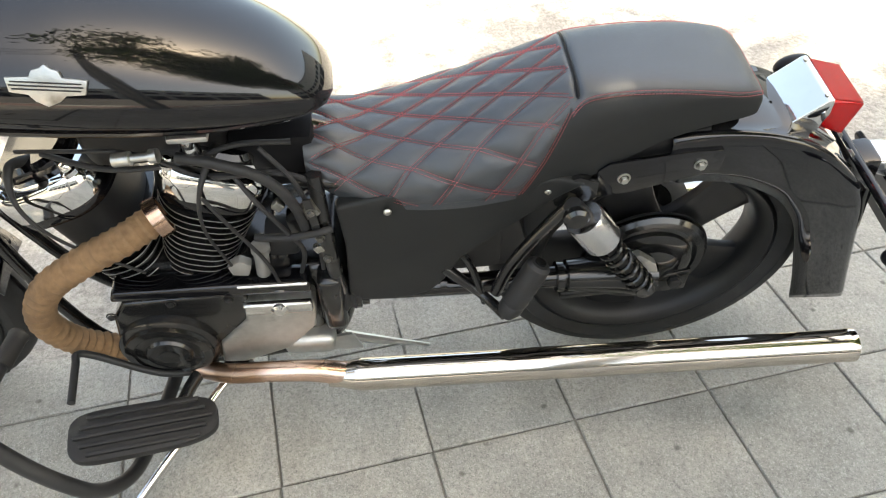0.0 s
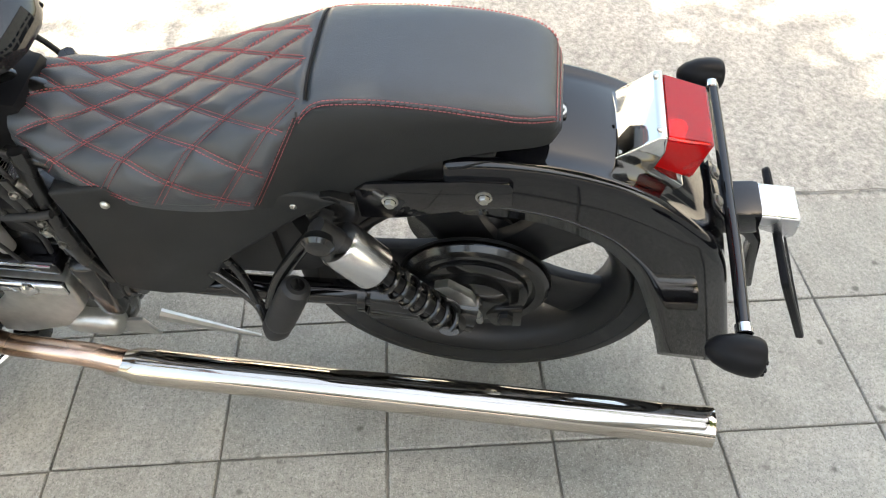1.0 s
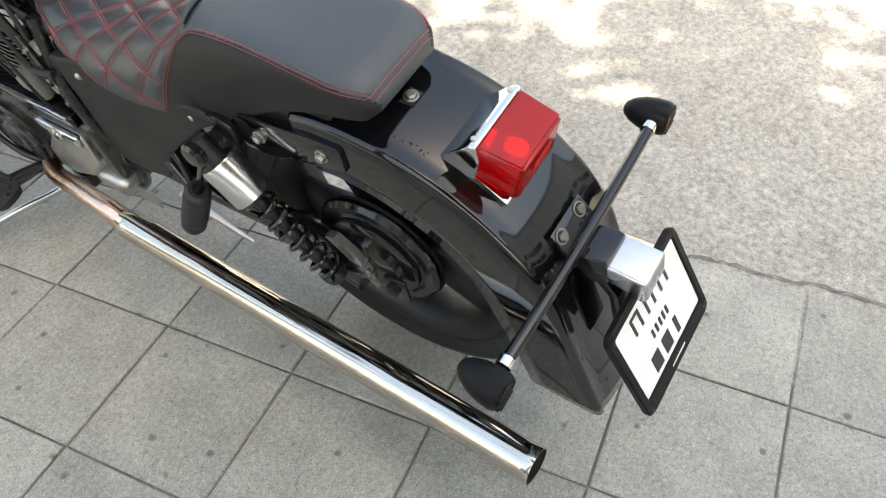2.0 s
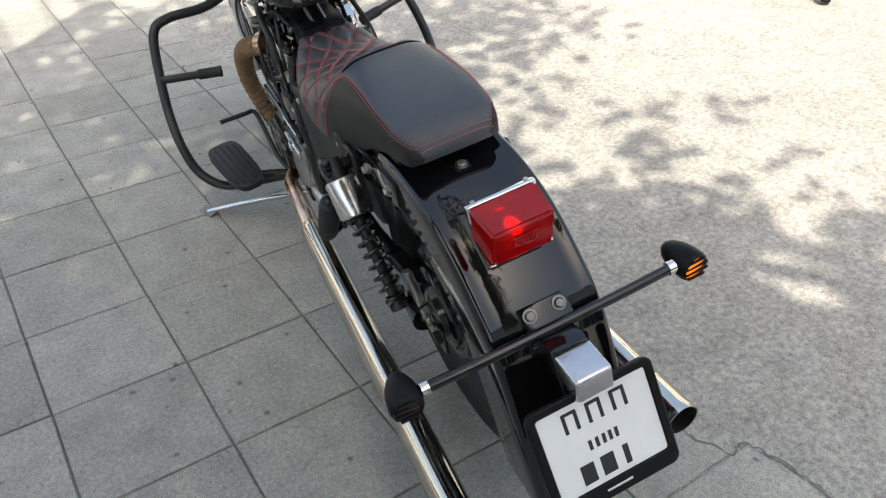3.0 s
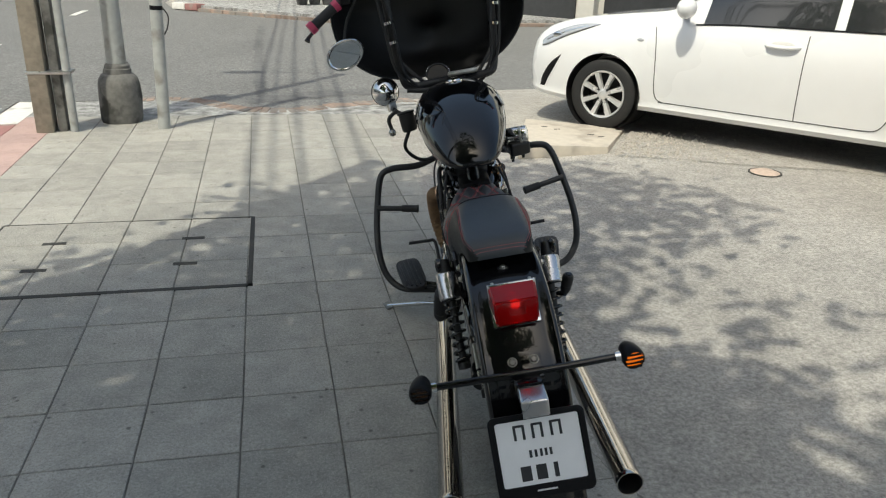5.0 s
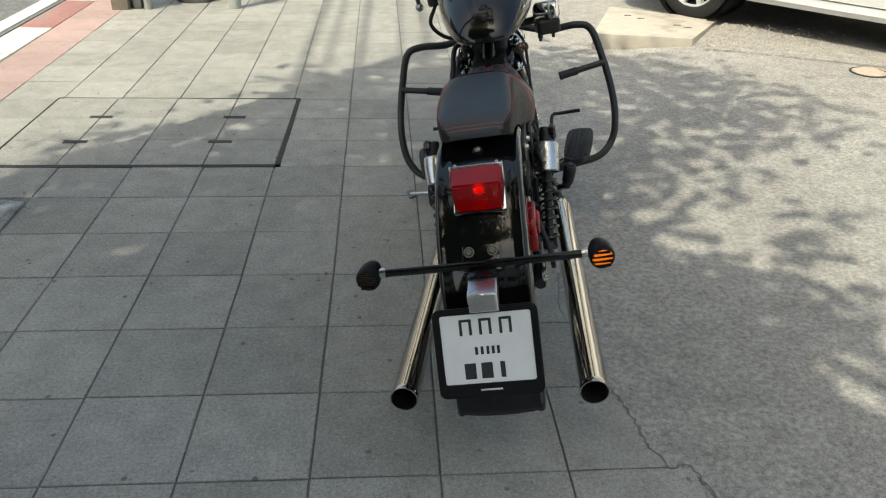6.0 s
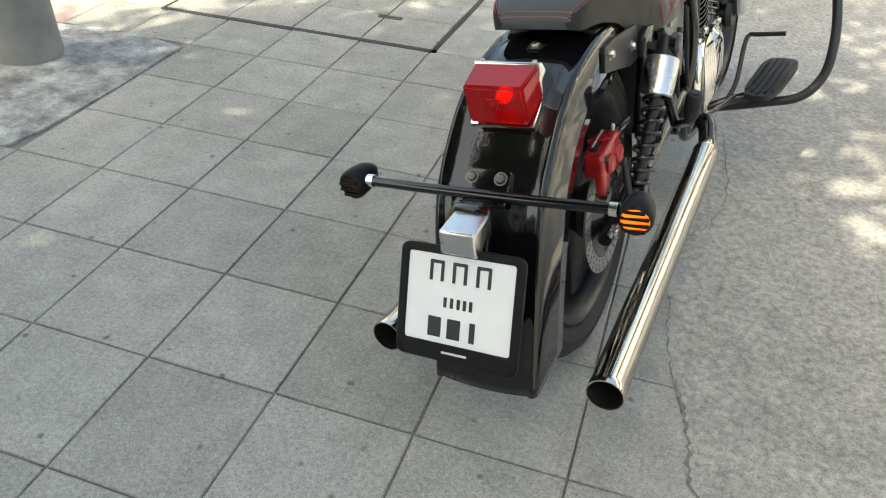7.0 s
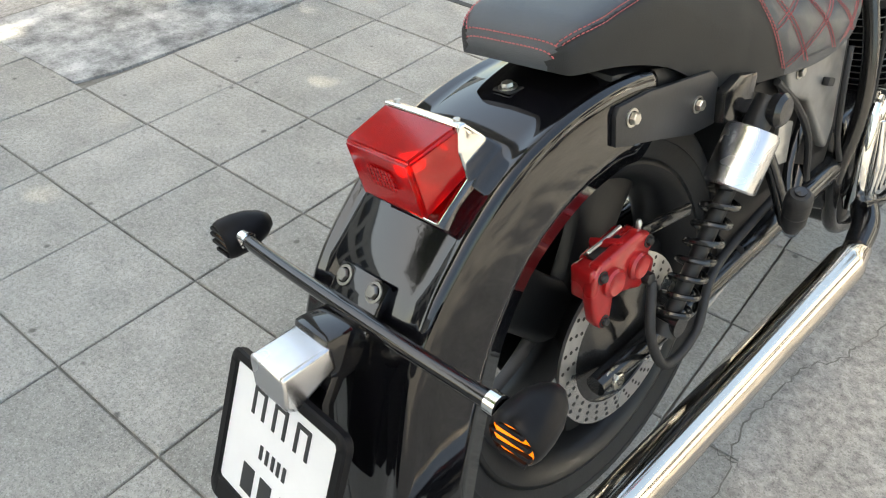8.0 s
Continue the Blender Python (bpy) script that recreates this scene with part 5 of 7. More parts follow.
# controls, footboards, engine guard, stand
for sgn in (1, -1):
    board_m = pose(1.108, 0.319, 0.272, 0, -5, 9) @ Matrix.Diagonal((1.0, 1.15, 1, 1)) if sgn > 0 else pose(1.1, -0.288, 0.272, 0, -5, -9) @ Matrix.Diagonal((1.0, 1.15, 1, 1))
    out = []
    for k in range(40):
        a = 2 * math.pi * k / 40
        c, s = math.cos(a), math.sin(a)
        out.append((0.14 * math.copysign(abs(c) ** 0.5, c), (0.047 + 0.006 * c) * math.copysign(abs(s) ** 0.55, s)))
    fb = part("footboard", prism(out, -0.012, 0.008, 0.006, axis="z"), RUBBER, bike, "ribbed black rubber footboard")
    fb.matrix_basis = board_m
    for k in range(5):
        y = -0.034 + 0.017 * k
        L = 0.13 - 0.012 * abs(k - 2)
        part("rib", block((2 * L, 0.009, 0.01), (0, y, 0.009), 0.004), RUBBER, fb)
    part("board_arm", tube([(1.0, sgn * 0.1, 0.2), (1.04, sgn * 0.2, 0.225), (1.06, sgn * 0.29, 0.245)], 0.014, 12), BLACK_DUSTY, bike)
    guard = part("engine_guard", tube([(1.36, sgn * 0.06, 0.74), (1.36, sgn * 0.14, 0.71), (1.36, sgn * 0.22, 0.69), (1.35, sgn * 0.33, 0.697), (1.345, sgn * 0.387, 0.67), (1.305, sgn * 0.422, 0.56), (1.25, sgn * 0.446, 0.44), (1.205, sgn * 0.45, 0.34), (1.175, sgn * 0.432, 0.255), (1.14, sgn * 0.375, 0.2), (1.115, sgn * 0.27, 0.185), (1.09, sgn * 0.12, 0.17)], 0.0148, 16, 8), POWDER, bike, "black tubular engine guard")
    peg = part("highway_peg", tube([(1.285, sgn * 0.425, 0.545), (1.26, sgn * 0.246, 0.52)], 0.0125, 14, 1), POWDER, guard)
    part("peg_rubber", lathe([(0.0, 0.0), (0.016, 0.001), (0.0185, 0.006), (0.0165, 0.012), (0.0165, 0.075), (0.0, 0.076)], (1.259, sgn * 0.24, 0.519), (0.025, sgn * 0.179, 0.025), 18), RUBBER, peg)
    part("pedal_arm", tube([(1.02, sgn * 0.16, 0.205), (1.1, sgn * 0.185, 0.25), (1.2, sgn * 0.19, 0.345), (1.225, sgn * 0.2, 0.37), (1.222, sgn * 0.225, 0.373), (1.21, sgn * 0.31, 0.38)], 0.0075, 12), POWDER, bike, "black foot lever")
stand_foot = Vector((1.205, 0.46, 0.092))
st = part("side_stand", tube([(0.97, 0.14, 0.165), (1.08, 0.29, 0.135), stand_foot], 0.0095, 14), CHROME, bike, "chromed side stand")
part("stand_foot", block((0.07, 0.03, 0.012), stand_foot, 0.004, (-11, 0, 20)), BOLT_DARK, st)
part("stand_pivot", block((0.06, 0.04, 0.05), (0.96, 0.13, 0.17), 0.012), BLACK_DUSTY, bike)
part("frame_bracket", prism([(0.68, 0.19), (0.8, 0.2), (0.78, 0.235), (0.7, 0.25)], 0.12, 0.128, 0.002), STEEL, bike)
part("heat_plate", tube([(0.73, 0.05, 0.128), (0.64, 0.048, 0.088), (0.53, 0.045, 0.045)], [0.013, 0.01, 0.004], 8), ALLOY, bike, "pale steel strip")

# horn, reservoir, front lamps
ball = part("spot_lamp", lathe([(0.0, -0.066), (0.025, -0.062), (0.047, -0.045), (0.06, -0.015), (0.061, 0.004), (0.058, 0.01), (0.058, 0.02), (0.0, 0.03)], (1.5, 0.303, 1.017), (1, 0.05, -0.12), 36), CHROME, bike, "round chromed spot lamp")
part("lamp_ring", lathe([(0.0615, -0.004), (0.064, 0.0), (0.064, 0.01), (0.06, 0.014)], (1.5, 0.303, 1.017), (1, 0.05, -0.12), 36), BLACK_MATT, ball)
part("lamp_stalk", tube([(1.5, 0.295, 0.965), (1.46, 0.27, 0.93), (1.42, 0.2, 0.9), (1.4, 0.1, 0.9)], 0.011, 10), BLACK_MATT, ball)
part("stalk_clamp", block((0.03, 0.04, 0.04), (1.48, 0.285, 0.95), 0.008, (0, 20, 30)), ALLOY, ball)
horn = part("horn", lathe([(0.0, -0.045), (0.03, -0.045), (0.034, -0.035), (0.034, 0.03), (0.038, 0.032), (0.038, 0.04), (0.0, 0.042)], (1.28, 0.22, 0.917), (0.1, 0.1, 1), 24), BLACK_MATT, bike, "black horn canister")
part("horn_stay", tube([(1.29, 0.195, 0.912), (1.32, 0.12, 0.865), (1.36, 0.04, 0.82)], 0.01, 10), BLACK_MATT, horn)
part("horn_hose", tube([(1.28, 0.222, 0.872), (1.26, 0.25, 0.805), (1.28, 0.2, 0.74), (1.32, 0.12, 0.72)], 0.008, 10), RUBBER, horn)
part("side_hook", tube([(1.38, 0.262, 0.95), (1.36, 0.302, 0.92), (1.35, 0.298, 0.872)], 0.009, 10), BLACK_MATT, bike)
part("hook_ball", egg((1.35, 0.298, 0.86), (0.017, 0.017, 0.017)), ALLOY, bike)
coil_m = part("ignition_box", block((0.075, 0.085, 0.055), (1.03, -0.21, 0.79), 0.012, (0, -8, 14), 3), BLACK_MATT, bike, "black ignition unit under a chromed barrel cap")
part("barrel_cap", lathe([(0.0, -0.046), (0.026, -0.046), (0.034, -0.04), (0.036, -0.034), (0.036, 0.036), (0.034, 0.041), (0.022, 0.044), (0.0, 0.045)], (1.03, -0.213, 0.836), (-0.24, -1, 0.06), 36), CHROME, coil_m, "chromed barrel-shaped cap")
part("cap_band", lathe([(0.036, 0.012), (0.0378, 0.013), (0.0378, 0.02), (0.036, 0.021)], (1.03, -0.213, 0.836), (-0.24, -1, 0.06), 36), ALLOY, coil_m)
for dx, dy in ((-0.02, 0.028), (0.015, -0.02), (0.02, 0.024)):
    part("terminal", lathe([(0.0, 0.0), (0.009, 0.001), (0.01, 0.02), (0.006, 0.024), (0.006, 0.034), (0.0, 0.035)], (1.03 + dx, -0.21 + dy, 0.77), (-0.2, 0, -1), 12), BLACK_DUSTY, coil_m)
part("unit_stay", tube([(1.05, -0.18, 0.81), (1.06, -0.1, 0.8), (1.06, -0.04, 0.81)], 0.014, 10), BLACK_MATT, coil_m)
part("side_reflector", lathe([(0.0, 0.01), (0.014, 0.009), (0.018, 0.003), (0.018, 0)], (0.9, -0.12, 0.752), (-0.85, -0.4, 0.25), 20), AMBER_OFF, bike, "small round amber reflector")

# front end
for sgn in (1, -1):
    fork = part("fork_leg", tube([(1.7, sgn * 0.085, 0.31), (1.57, sgn * 0.085, 0.64), (1.43, sgn * 0.085, 0.98)], [0.026, 0.024, 0.02], 18), CHROME, bike, "chromed fork leg")
part("triple_clamp", block((0.09, 0.24, 0.035), (1.415, 0, 1.0), 0.012, (0, -16, 0)), BLACK_MATT, bike)
bm = bmesh.new()
rings(bm, [[(1.7 + 0.335 * math.cos(radians(a)), y, 0.315 + (0.335 - 0.09 * (y / 0.07) ** 2 * 0.25) * math.sin(radians(a))) for y in (-0.07, -0.05, -0.02, 0.02, 0.05, 0.07)] for a in range(25, 166, 6)], closed=False, cap=False)
part("front_fender", bm, BLACK_PAINT, bike, "glossy black front fender", solid=0.003)
LB = [(1.285, 0.53, 1.37), (1.31, 0.44, 1.425), (1.34, 0.32, 1.49), (1.35, 0.25, 1.5), (1.356, 0.228, 1.44), (1.358, 0.222, 1.25), (1.36, 0.21, 1.09), (1.365, 0.18, 1.045)]
RB = [(1.4, -0.17, 1.045), (1.42, -0.2, 1.09), (1.435, -0.215, 1.25), (1.44, -0.225, 1.42), (1.45, -0.26, 1.5), (1.46, -0.33, 1.49), (1.47, -0.45, 1.43), (1.46, -0.54, 1.375)]
bars = part("handlebar", tube(LB + [(1.38, 0.06, 1.043), (1.39, -0.06, 1.043)] + RB, 0.0175, 16, 6), BLACK_MATT, bike, "tall black handlebar")
for side, p in ((1, LB[:3]), (-1, RB[:-4:-1])):
    end, mid, root = (Vector(q) for q in p)
    out = (end - mid).normalized()
    part("grip", tube([mid, end], [0.021, 0.019, 0.021], 16, 1), RUBBER, bars)
    part("grip_end", tube([end, end + out * 0.026], [0.026, 0.026], 16, 1), PINK, bars, "pink grip end")
    part("grip_band", tube([mid - out * 0.024, mid], 0.024, 16, 1), PINK, bars, "pink grip band")
    part("switch_box", block((0.05, 0.045, 0.05), mid - out * 0.055, 0.012, (0, 0, side * 25)), PLASTIC, bars)
    part("hand_lever", tube([mid - out * 0.05 + Vector((0.04, 0, 0.01)), mid + Vector((0.055, 0, -0.01)), end + out * 0.03 + Vector((0.04, 0, -0.02)), end + out * 0.055 + Vector((0.03, 0, -0.03))], [0.011, 0.009, 0.007, 0.012], 10), BLACK_MATT, bars)
    top = Vector((LB if side > 0 else RB[::-1])[3])
    low = Vector((LB if side > 0 else RB[::-1])[6])
    for off in (0.014, -0.012):
        part("riser_cable", tube([top + Vector((-0.02, off, -0.02)), top.lerp(low, 0.5) + Vector((-0.024, off * 1.4, 0)), low + Vector((-0.022, off, 0.02)), (1.37, side * 0.1, 0.99)], 0.0065, 8), RUBBER, bars)
    for f in (0.42, 0.62):
        part("cable_clip", lathe([(0.0175, -0.006), (0.027, -0.006), (0.027, 0.006), (0.0175, 0.006)], top.lerp(low, f) + Vector((-0.006, 0, 0)), low - top, 16), CHROME, bars)
part("top_clamp", block((0.045, 0.12, 0.05), (1.385, 0.0, 1.035), 0.012), BLACK_MATT, bars)
part("wire_bundle", tube([(1.35, 0.2, 1.035), (1.345, 0.1, 1.02), (1.36, -0.03, 1.03), (1.37, -0.17, 1.05)], 0.012, 10), RUBBER, bars)


def mirror_piece(profile, mat, name, parent, label=""):
    bm = lathe(profile, (0, 0, 0), (1, 0, 0), 40)
    bmesh.ops.transform(bm, matrix=Matrix.Diagonal((1, 1.42, 1.0, 1)), verts=bm.verts)
    bmesh.ops.transform(bm, matrix=pose(1.3, 0.431, 1.232, -24, -7, -6), verts=bm.verts)
    return part(name, bm, mat, parent, label)


mir = mirror_piece([(0.054, -0.006), (0.06, -0.002), (0.058, 0.012), (0.04, 0.026), (0.0, 0.03)], BLACK_PAINT, "mirror", bike, "oval rear-view mirror with a chromed rim")
mirror_piece([(0.05, -0.004), (0.053, -0.009), (0.059, -0.008), (0.0615, 0.0), (0.06, 0.006)], CHROME, "mirror_rim", mir)
mirror_piece([(0.053, -0.004), (0.0, -0.004)], MIRROR, "mirror_glass", mir)
part("mirror_stem", tube([(1.32, 0.43, 1.27), (1.34, 0.4, 1.36), (1.335, 0.34, 1.45), (1.335, 0.32, 1.49)], 0.0065, 10), BLACK_MATT, mir)
gauge = part("speedometer", lathe([(0.0, -0.05), (0.045, -0.045), (0.05, 0.0), (0.053, 0.004), (0.053, 0.01), (0.047, 0.012), (0.046, 0.006), (0.0, 0.006)], (1.43, 0.055, 1.065), (-0.8, 0, 0.6), 36), BLACK_MATT, bike, "round black speedometer")
part("bezel", lathe([(0.047, 0.01), (0.054, 0.008), (0.055, 0.0), (0.053, -0.004)], (1.43, 0.055, 1.065), (-0.8, 0, 0.6), 36), CHROME, gauge)
part("filler_cap", lathe([(0.036, 0), (0.036, 0.008), (0.03, 0.014), (0.0, 0.016)], (1.2, 0, 1.063), (0, 0, 1), 32), CHROME, tank)
part("key_panel", block((0.06, 0.13, 0.02), (1.36, -0.05, 1.07), 0.008, (0, 12, 0)), ALLOY, bike)
# batwing fairing, open to the rear
bm = bmesh.new()
loops = []
for s in np.linspace(0, 1, 14):
    x = 1.60 + 0.3 * math.sin(s * math.pi / 2)
    f = math.cos(s * math.pi / 2) ** 0.55 if s < 1 else 0.0004
    loop = []
    for k in range(48):
        a = 2 * math.pi * k / 48
        c, sn = math.cos(a), math.sin(a)
        w = (0.44 if c > 0 else 0.4) + 0.05 * sn
        h = 0.27 if sn > 0 else 0.2
        wing = 0.05 * abs(c) ** 3
        loop.append((x - 0.12 * abs(c) * f, 0.035 + f * w * math.copysign(abs(c) ** 0.7, c), 1.24 + f * h * math.copysign(abs(sn) ** 0.8, sn) + wing * f))
    loops.append(loop)
rings(bm, loops, cap=False)
part("fairing", bm, BLACK_MATT, bike, "black batwing handlebar fairing", solid=0.005)
for sgn in (1, -1):
    part("fairing_stay", tube([(1.42, sgn * 0.1, 1.02), (1.5, sgn * 0.18, 1.1), (1.62, sgn * 0.25, 1.18)], 0.009, 10), BLACK_MATT, bike)
# emblem on the tank: a plain winged shield
for sgn in (1, -1):
    em = part("tank_emblem", prism([(0.074, 0.014), (0.03, 0.017), (0.024, 0.03), (0.01, 0.034), (0.0, 0.042), (-0.01, 0.034), (-0.024, 0.03), (-0.03, 0.017), (-0.076, 0.014), (-0.07, -0.014), (-0.034, -0.018), (-0.022, -0.03), (0.0, -0.04), (0.022, -0.03), (0.034, -0.018), (0.068, -0.014)], -0.006, 0.004, 0.0015), ALLOY, tank, "dull metal winged shield emblem")
    for w_, z_ in ((0.13, 0.007), (0.136, 0.0), (0.126, -0.007)):
        part("emblem_line", block((w_, 0.0115, 0.003), (0, 0, z_), 0.0008, seg=1), BLACK_MATT, em)
    em.matrix_basis = pose(1.04, sgn * 0.1655, 0.99, sgn * 27, -8, 0) @ Matrix.Scale(0.7, 4)


# ---------- parked car ----------
CAR_X = [-3.66, -3.6, -3.4, -3.1, -2.7, -2.2, -1.7, -1.2, -0.75, -0.45, -0.1, 0.3, 0.58, 0.74, 0.82, 0.86]
CAR_W = [0.55, 0.70, 0.80, 0.835, 0.85, 0.86, 0.865, 0.865, 0.862, 0.86, 0.858, 0.848, 0.81, 0.74, 0.64, 0.48]
CAR_B = [0.42, 0.32, 0.26, 0.22, 0.2, 0.2, 0.2, 0.2, 0.2, 0.2, 0.2, 0.2, 0.21, 0.23, 0.27, 0.36]
CAR_T = [0.86, 0.98, 1.06, 1.16, 1.33, 1.45, 1.475, 1.42, 1.2, 1.04, 0.99, 0.93, 0.85, 0.76, 0.69, 0.6]
CAR_BELT = [0.8, 0.92, 0.98, 1.0, 1.0, 0.995, 0.985, 0.975, 0.95, 0.91, 0.88, 0.84, 0.77, 0.69, 0.62, 0.54]


def car_ring(x):
    w, b, t, belt = (smooth_at(x, CAR_X, q) for q in (CAR_W, CAR_B, CAR_T, CAR_BELT))
    tw = w * (0.72 if t - belt > 0.25 else 0.72 + 0.2 * (1 - (t - belt) / 0.25))
    half = [(0.0, b), (w * 0.7, b), (w * 0.93, b + 0.01), (w * 0.965, b + 0.05), (w * 0.955, b + 0.1), (w * 0.985, b + 0.2 * (belt - b) + 0.06), (w, b + 0.55 * (belt - b)), (w * 0.995, b + 0.72 * (belt - b)), (w * 0.975, b + 0.86 * (belt - b)), (w * 0.94, belt), (tw + 0.62 * (w * 0.94 - tw), belt + 0.36 * (t - belt)), (tw + 0.28 * (w * 0.94 - tw), belt + 0.68 * (t - belt)), (tw * 0.97, belt + 0.9 * (t - belt)), (tw * 0.8, t - 0.012), (tw * 0.4, t)]
    return [(x, y, z) for y, z in half] + [(x, 0, t)] + [(x, -y, z) for y, z in half[:0:-1]]


def car_patch(x0, x1, i0, i1, out, lift=0.004, n=14):
    """A panel lying on the body between two rows of its section."""
    bm = bmesh.new()
    loops = []
    for x in np.linspace(x0, x1, n):
        ring = car_ring(x)
        loops.append([(x, ring[i][1] + lift * out, ring[i][2]) for i in range(i0, i1 + 1)])
    rings(bm, loops, closed=False, cap=False)
    return bm


def car_wheel(at, out, parent):
    w = thing("wheel", pose(*at), "", "")
    for key in ("label", "category"):
        if key in w:
            del w[key]
    w.parent = parent
    s = out
    part("tyre", lathe([(0.195, -0.08 * s), (0.21, -0.095 * s), (0.27, -0.1 * s), (0.295, -0.085 * s), (0.302, -0.05 * s), (0.302, 0.05 * s), (0.295, 0.085 * s), (0.27, 0.1 * s), (0.212, 0.096 * s), (0.2, 0.085 * s)], n=64), TYRE, w, "dusty black tyre")
    part("barrel", lathe([(0.2, 0.09 * s), (0.192, 0.084 * s), (0.185, 0.05 * s), (0.18, -0.05 * s), (0.0, -0.05 * s)], n=48), BLACK_MATT, w)
    rim = part("rim", lathe([(0.205, 0.09 * s), (0.2, 0.097 * s), (0.19, 0.094 * s), (0.184, 0.08 * s)], n=56), SILVER, w, "silver alloy rim")
    for k in range(8):
        bm = bmesh.new()
        rings(bm, [[(-wd, (0.078 - 0.0) * s - 0.02 * s, r), (wd, 0.058 * s, r), (wd * 0.75, y * s, r), (-wd * 0.75, y * s, r)] for r, wd, y in ((0.04, 0.02, 0.082), (0.1, 0.021, 0.088), (0.15, 0.024, 0.092), (0.19, 0.029, 0.092))])
        bmesh.ops.transform(bm, matrix=pose(0, 0, 0, 0, k * 45 + 22, 0), verts=bm.verts)
        part("spoke", bm, SILVER, rim)
    part("hub_cap", lathe([(0.05, 0.06 * s), (0.045, 0.082 * s), (0.03, 0.088 * s), (0.0, 0.089 * s)], n=28), SILVER, rim)
    for k in range(4):
        a = math.pi / 4 + k * math.pi / 2
        part("lug_nut", lathe([(0.011, 0.07 * s), (0.011, 0.09 * s), (0.0, 0.091 * s)], (0.055 * math.cos(a), 0, 0.055 * math.sin(a)), n=8), BLACK_MATT, rim)
    return w


def build_car(m):
    car = thing("car", m, "white four-door saloon car parked on the street edge", "car")
    bm = bmesh.new()
    rings(bm, [car_ring(x) for x in np.concatenate([np.linspace(-3.66, -3.4, 8), np.linspace(-3.36, 0.5, 60), np.linspace(0.54, 0.86, 12)])])
    body = part("body", bm, CAR_PAINT, car, "white painted car body", sharp=50)
    cutters = []
    for x in (0.0, -2.6):
        for s in (1, -1):
            cut = put("cut", lathe([(0.0, 0.45 * s), (0.338, 0.45 * s), (0.338, 1.2 * s), (0.0, 1.2 * s)], (x, 0, 0.315), n=48), BLACK_MATT)
            mod = body.modifiers.new("arch", "BOOLEAN")
            mod.operation, mod.object, mod.solver = "DIFFERENCE", cut, "EXACT"
            cut.parent = car
            cutters.append(cut)
    bpy.context.view_layer.update()
    body.data = bpy.data.meshes.new_from_object(body.evaluated_get(bpy.context.evaluated_depsgraph_get()))
    body.modifiers.clear()
    body.data.shade_smooth()
    body.data.set_sharp_from_angle(angle=radians(32))
    wn_mod = body.modifiers.new("normals", "WEIGHTED_NORMAL")
    wn_mod.keep_sharp = True
    for c in cutters:
        bpy.data.objects.remove(c)
    for x in (0.0, -2.6):
        for s in (1, -1):
            part("arch_liner", lathe([(0.336, 0.46 * s), (0.336, 0.86 * s)], (x, 0, 0.315), n=48), BLACK_MATT, body)
            car_wheel((x, 0.745 * s, 0.302), s, car)
    for s, o in ((1, 1), (-1, -1)):
        i0, i1 = (9, 12) if s > 0 else (17, 20)
        for x0, x1, nm in ((-1.72, -0.78, "front_window"), (-2.62, -1.79, "rear_window")):
            part(nm, car_patch(x0, x1, i0, i1, o, 0.004), GLASS_DARK, car, "dark tinted side window")
        part("window_trim", tube([(x, s * (car_ring(x)[9][1] + 0.005), car_ring(x)[9][2] - 0.004) for x in np.linspace(-2.7, -0.72, 20)], 0.006, 6, 1), PLASTIC, car)
        def side_y(x, z, lift=0.0):
            half = car_ring(x)[4:11]
            return s * (float(np.interp(z, [q[2] for q in half], [q[1] for q in half])) + lift)

        def line(pts, r, lift=0.0):
            return tube([(x, side_y(x, z, lift), z) for x, _, z in glide([(x, 0, z) for x, z in pts], 8)], r, 6, 1)

        def decal(top, low, lift=0.004):
            tp, lw = glide([(x, 0, z) for x, z in top], 8), glide([(x, 0, z) for x, z in low], 8)
            bmd = bmesh.new()
            rows = []
            for a, b in zip(tp, lw):
                rows.append([(p.x, side_y(p.x, p.z, lift * (1.6 if 0 < f < 1 else 0.6)), p.z) for f in (0, 0.12, 0.37, 0.62, 0.88, 1) for p in (a.lerp(b, f),)])
            return rings(bmd, rows, closed=False, cap=False)

        for pts in ([(-0.40, 0.9), (-0.43, 0.75), (-0.445, 0.6), (-0.455, 0.42), (-0.48, 0.33), (-0.54, 0.3)], [(-1.57, 0.93), (-1.567, 0.7), (-1.567, 0.5), (-1.567, 0.3)], [(-2.56, 0.95), (-2.49, 0.86), (-2.4, 0.72), (-2.3, 0.58), (-2.2, 0.42), (-2.13, 0.32), (-2.0, 0.305)], [(-0.5, 0.302), (-1.0, 0.303), (-1.567, 0.304), (-2.05, 0.305)]):
            part("door_gap", line(pts, 0.0042), SEAL, body)
        for x, z in ((-1.4, 0.842), (-2.3, 0.874)):
            yy = side_y(x, z)
            part("handle_bowl", egg((x, yy - s * 0.004, z + 0.006), (0.09, 0.008, 0.04)), CAR_SHADE, body)
            part("door_handle", tube([(x + 0.125, yy - s * 0.004, z), (x + 0.09, yy + s * 0.022, z - 0.003), (x, yy + s * 0.03, z - 0.006), (x - 0.09, yy + s * 0.022, z - 0.002), (x - 0.125, yy - s * 0.004, z + 0.002)], [0.009, 0.015, 0.017, 0.015, 0.009], 14), CAR_PAINT, car, "white bar door handle")
        mirror_ = part("wing_mirror", egg((-0.68, s * 0.97, 1.07), (0.075, 0.1, 0.08)), CAR_PAINT, car, "white wing mirror")
        part("mirror_arm", tube([(-0.62, s * 0.78, 1.0), (-0.66, s * 0.9, 1.04)], 0.03, 10, 1), PLASTIC, mirror_)
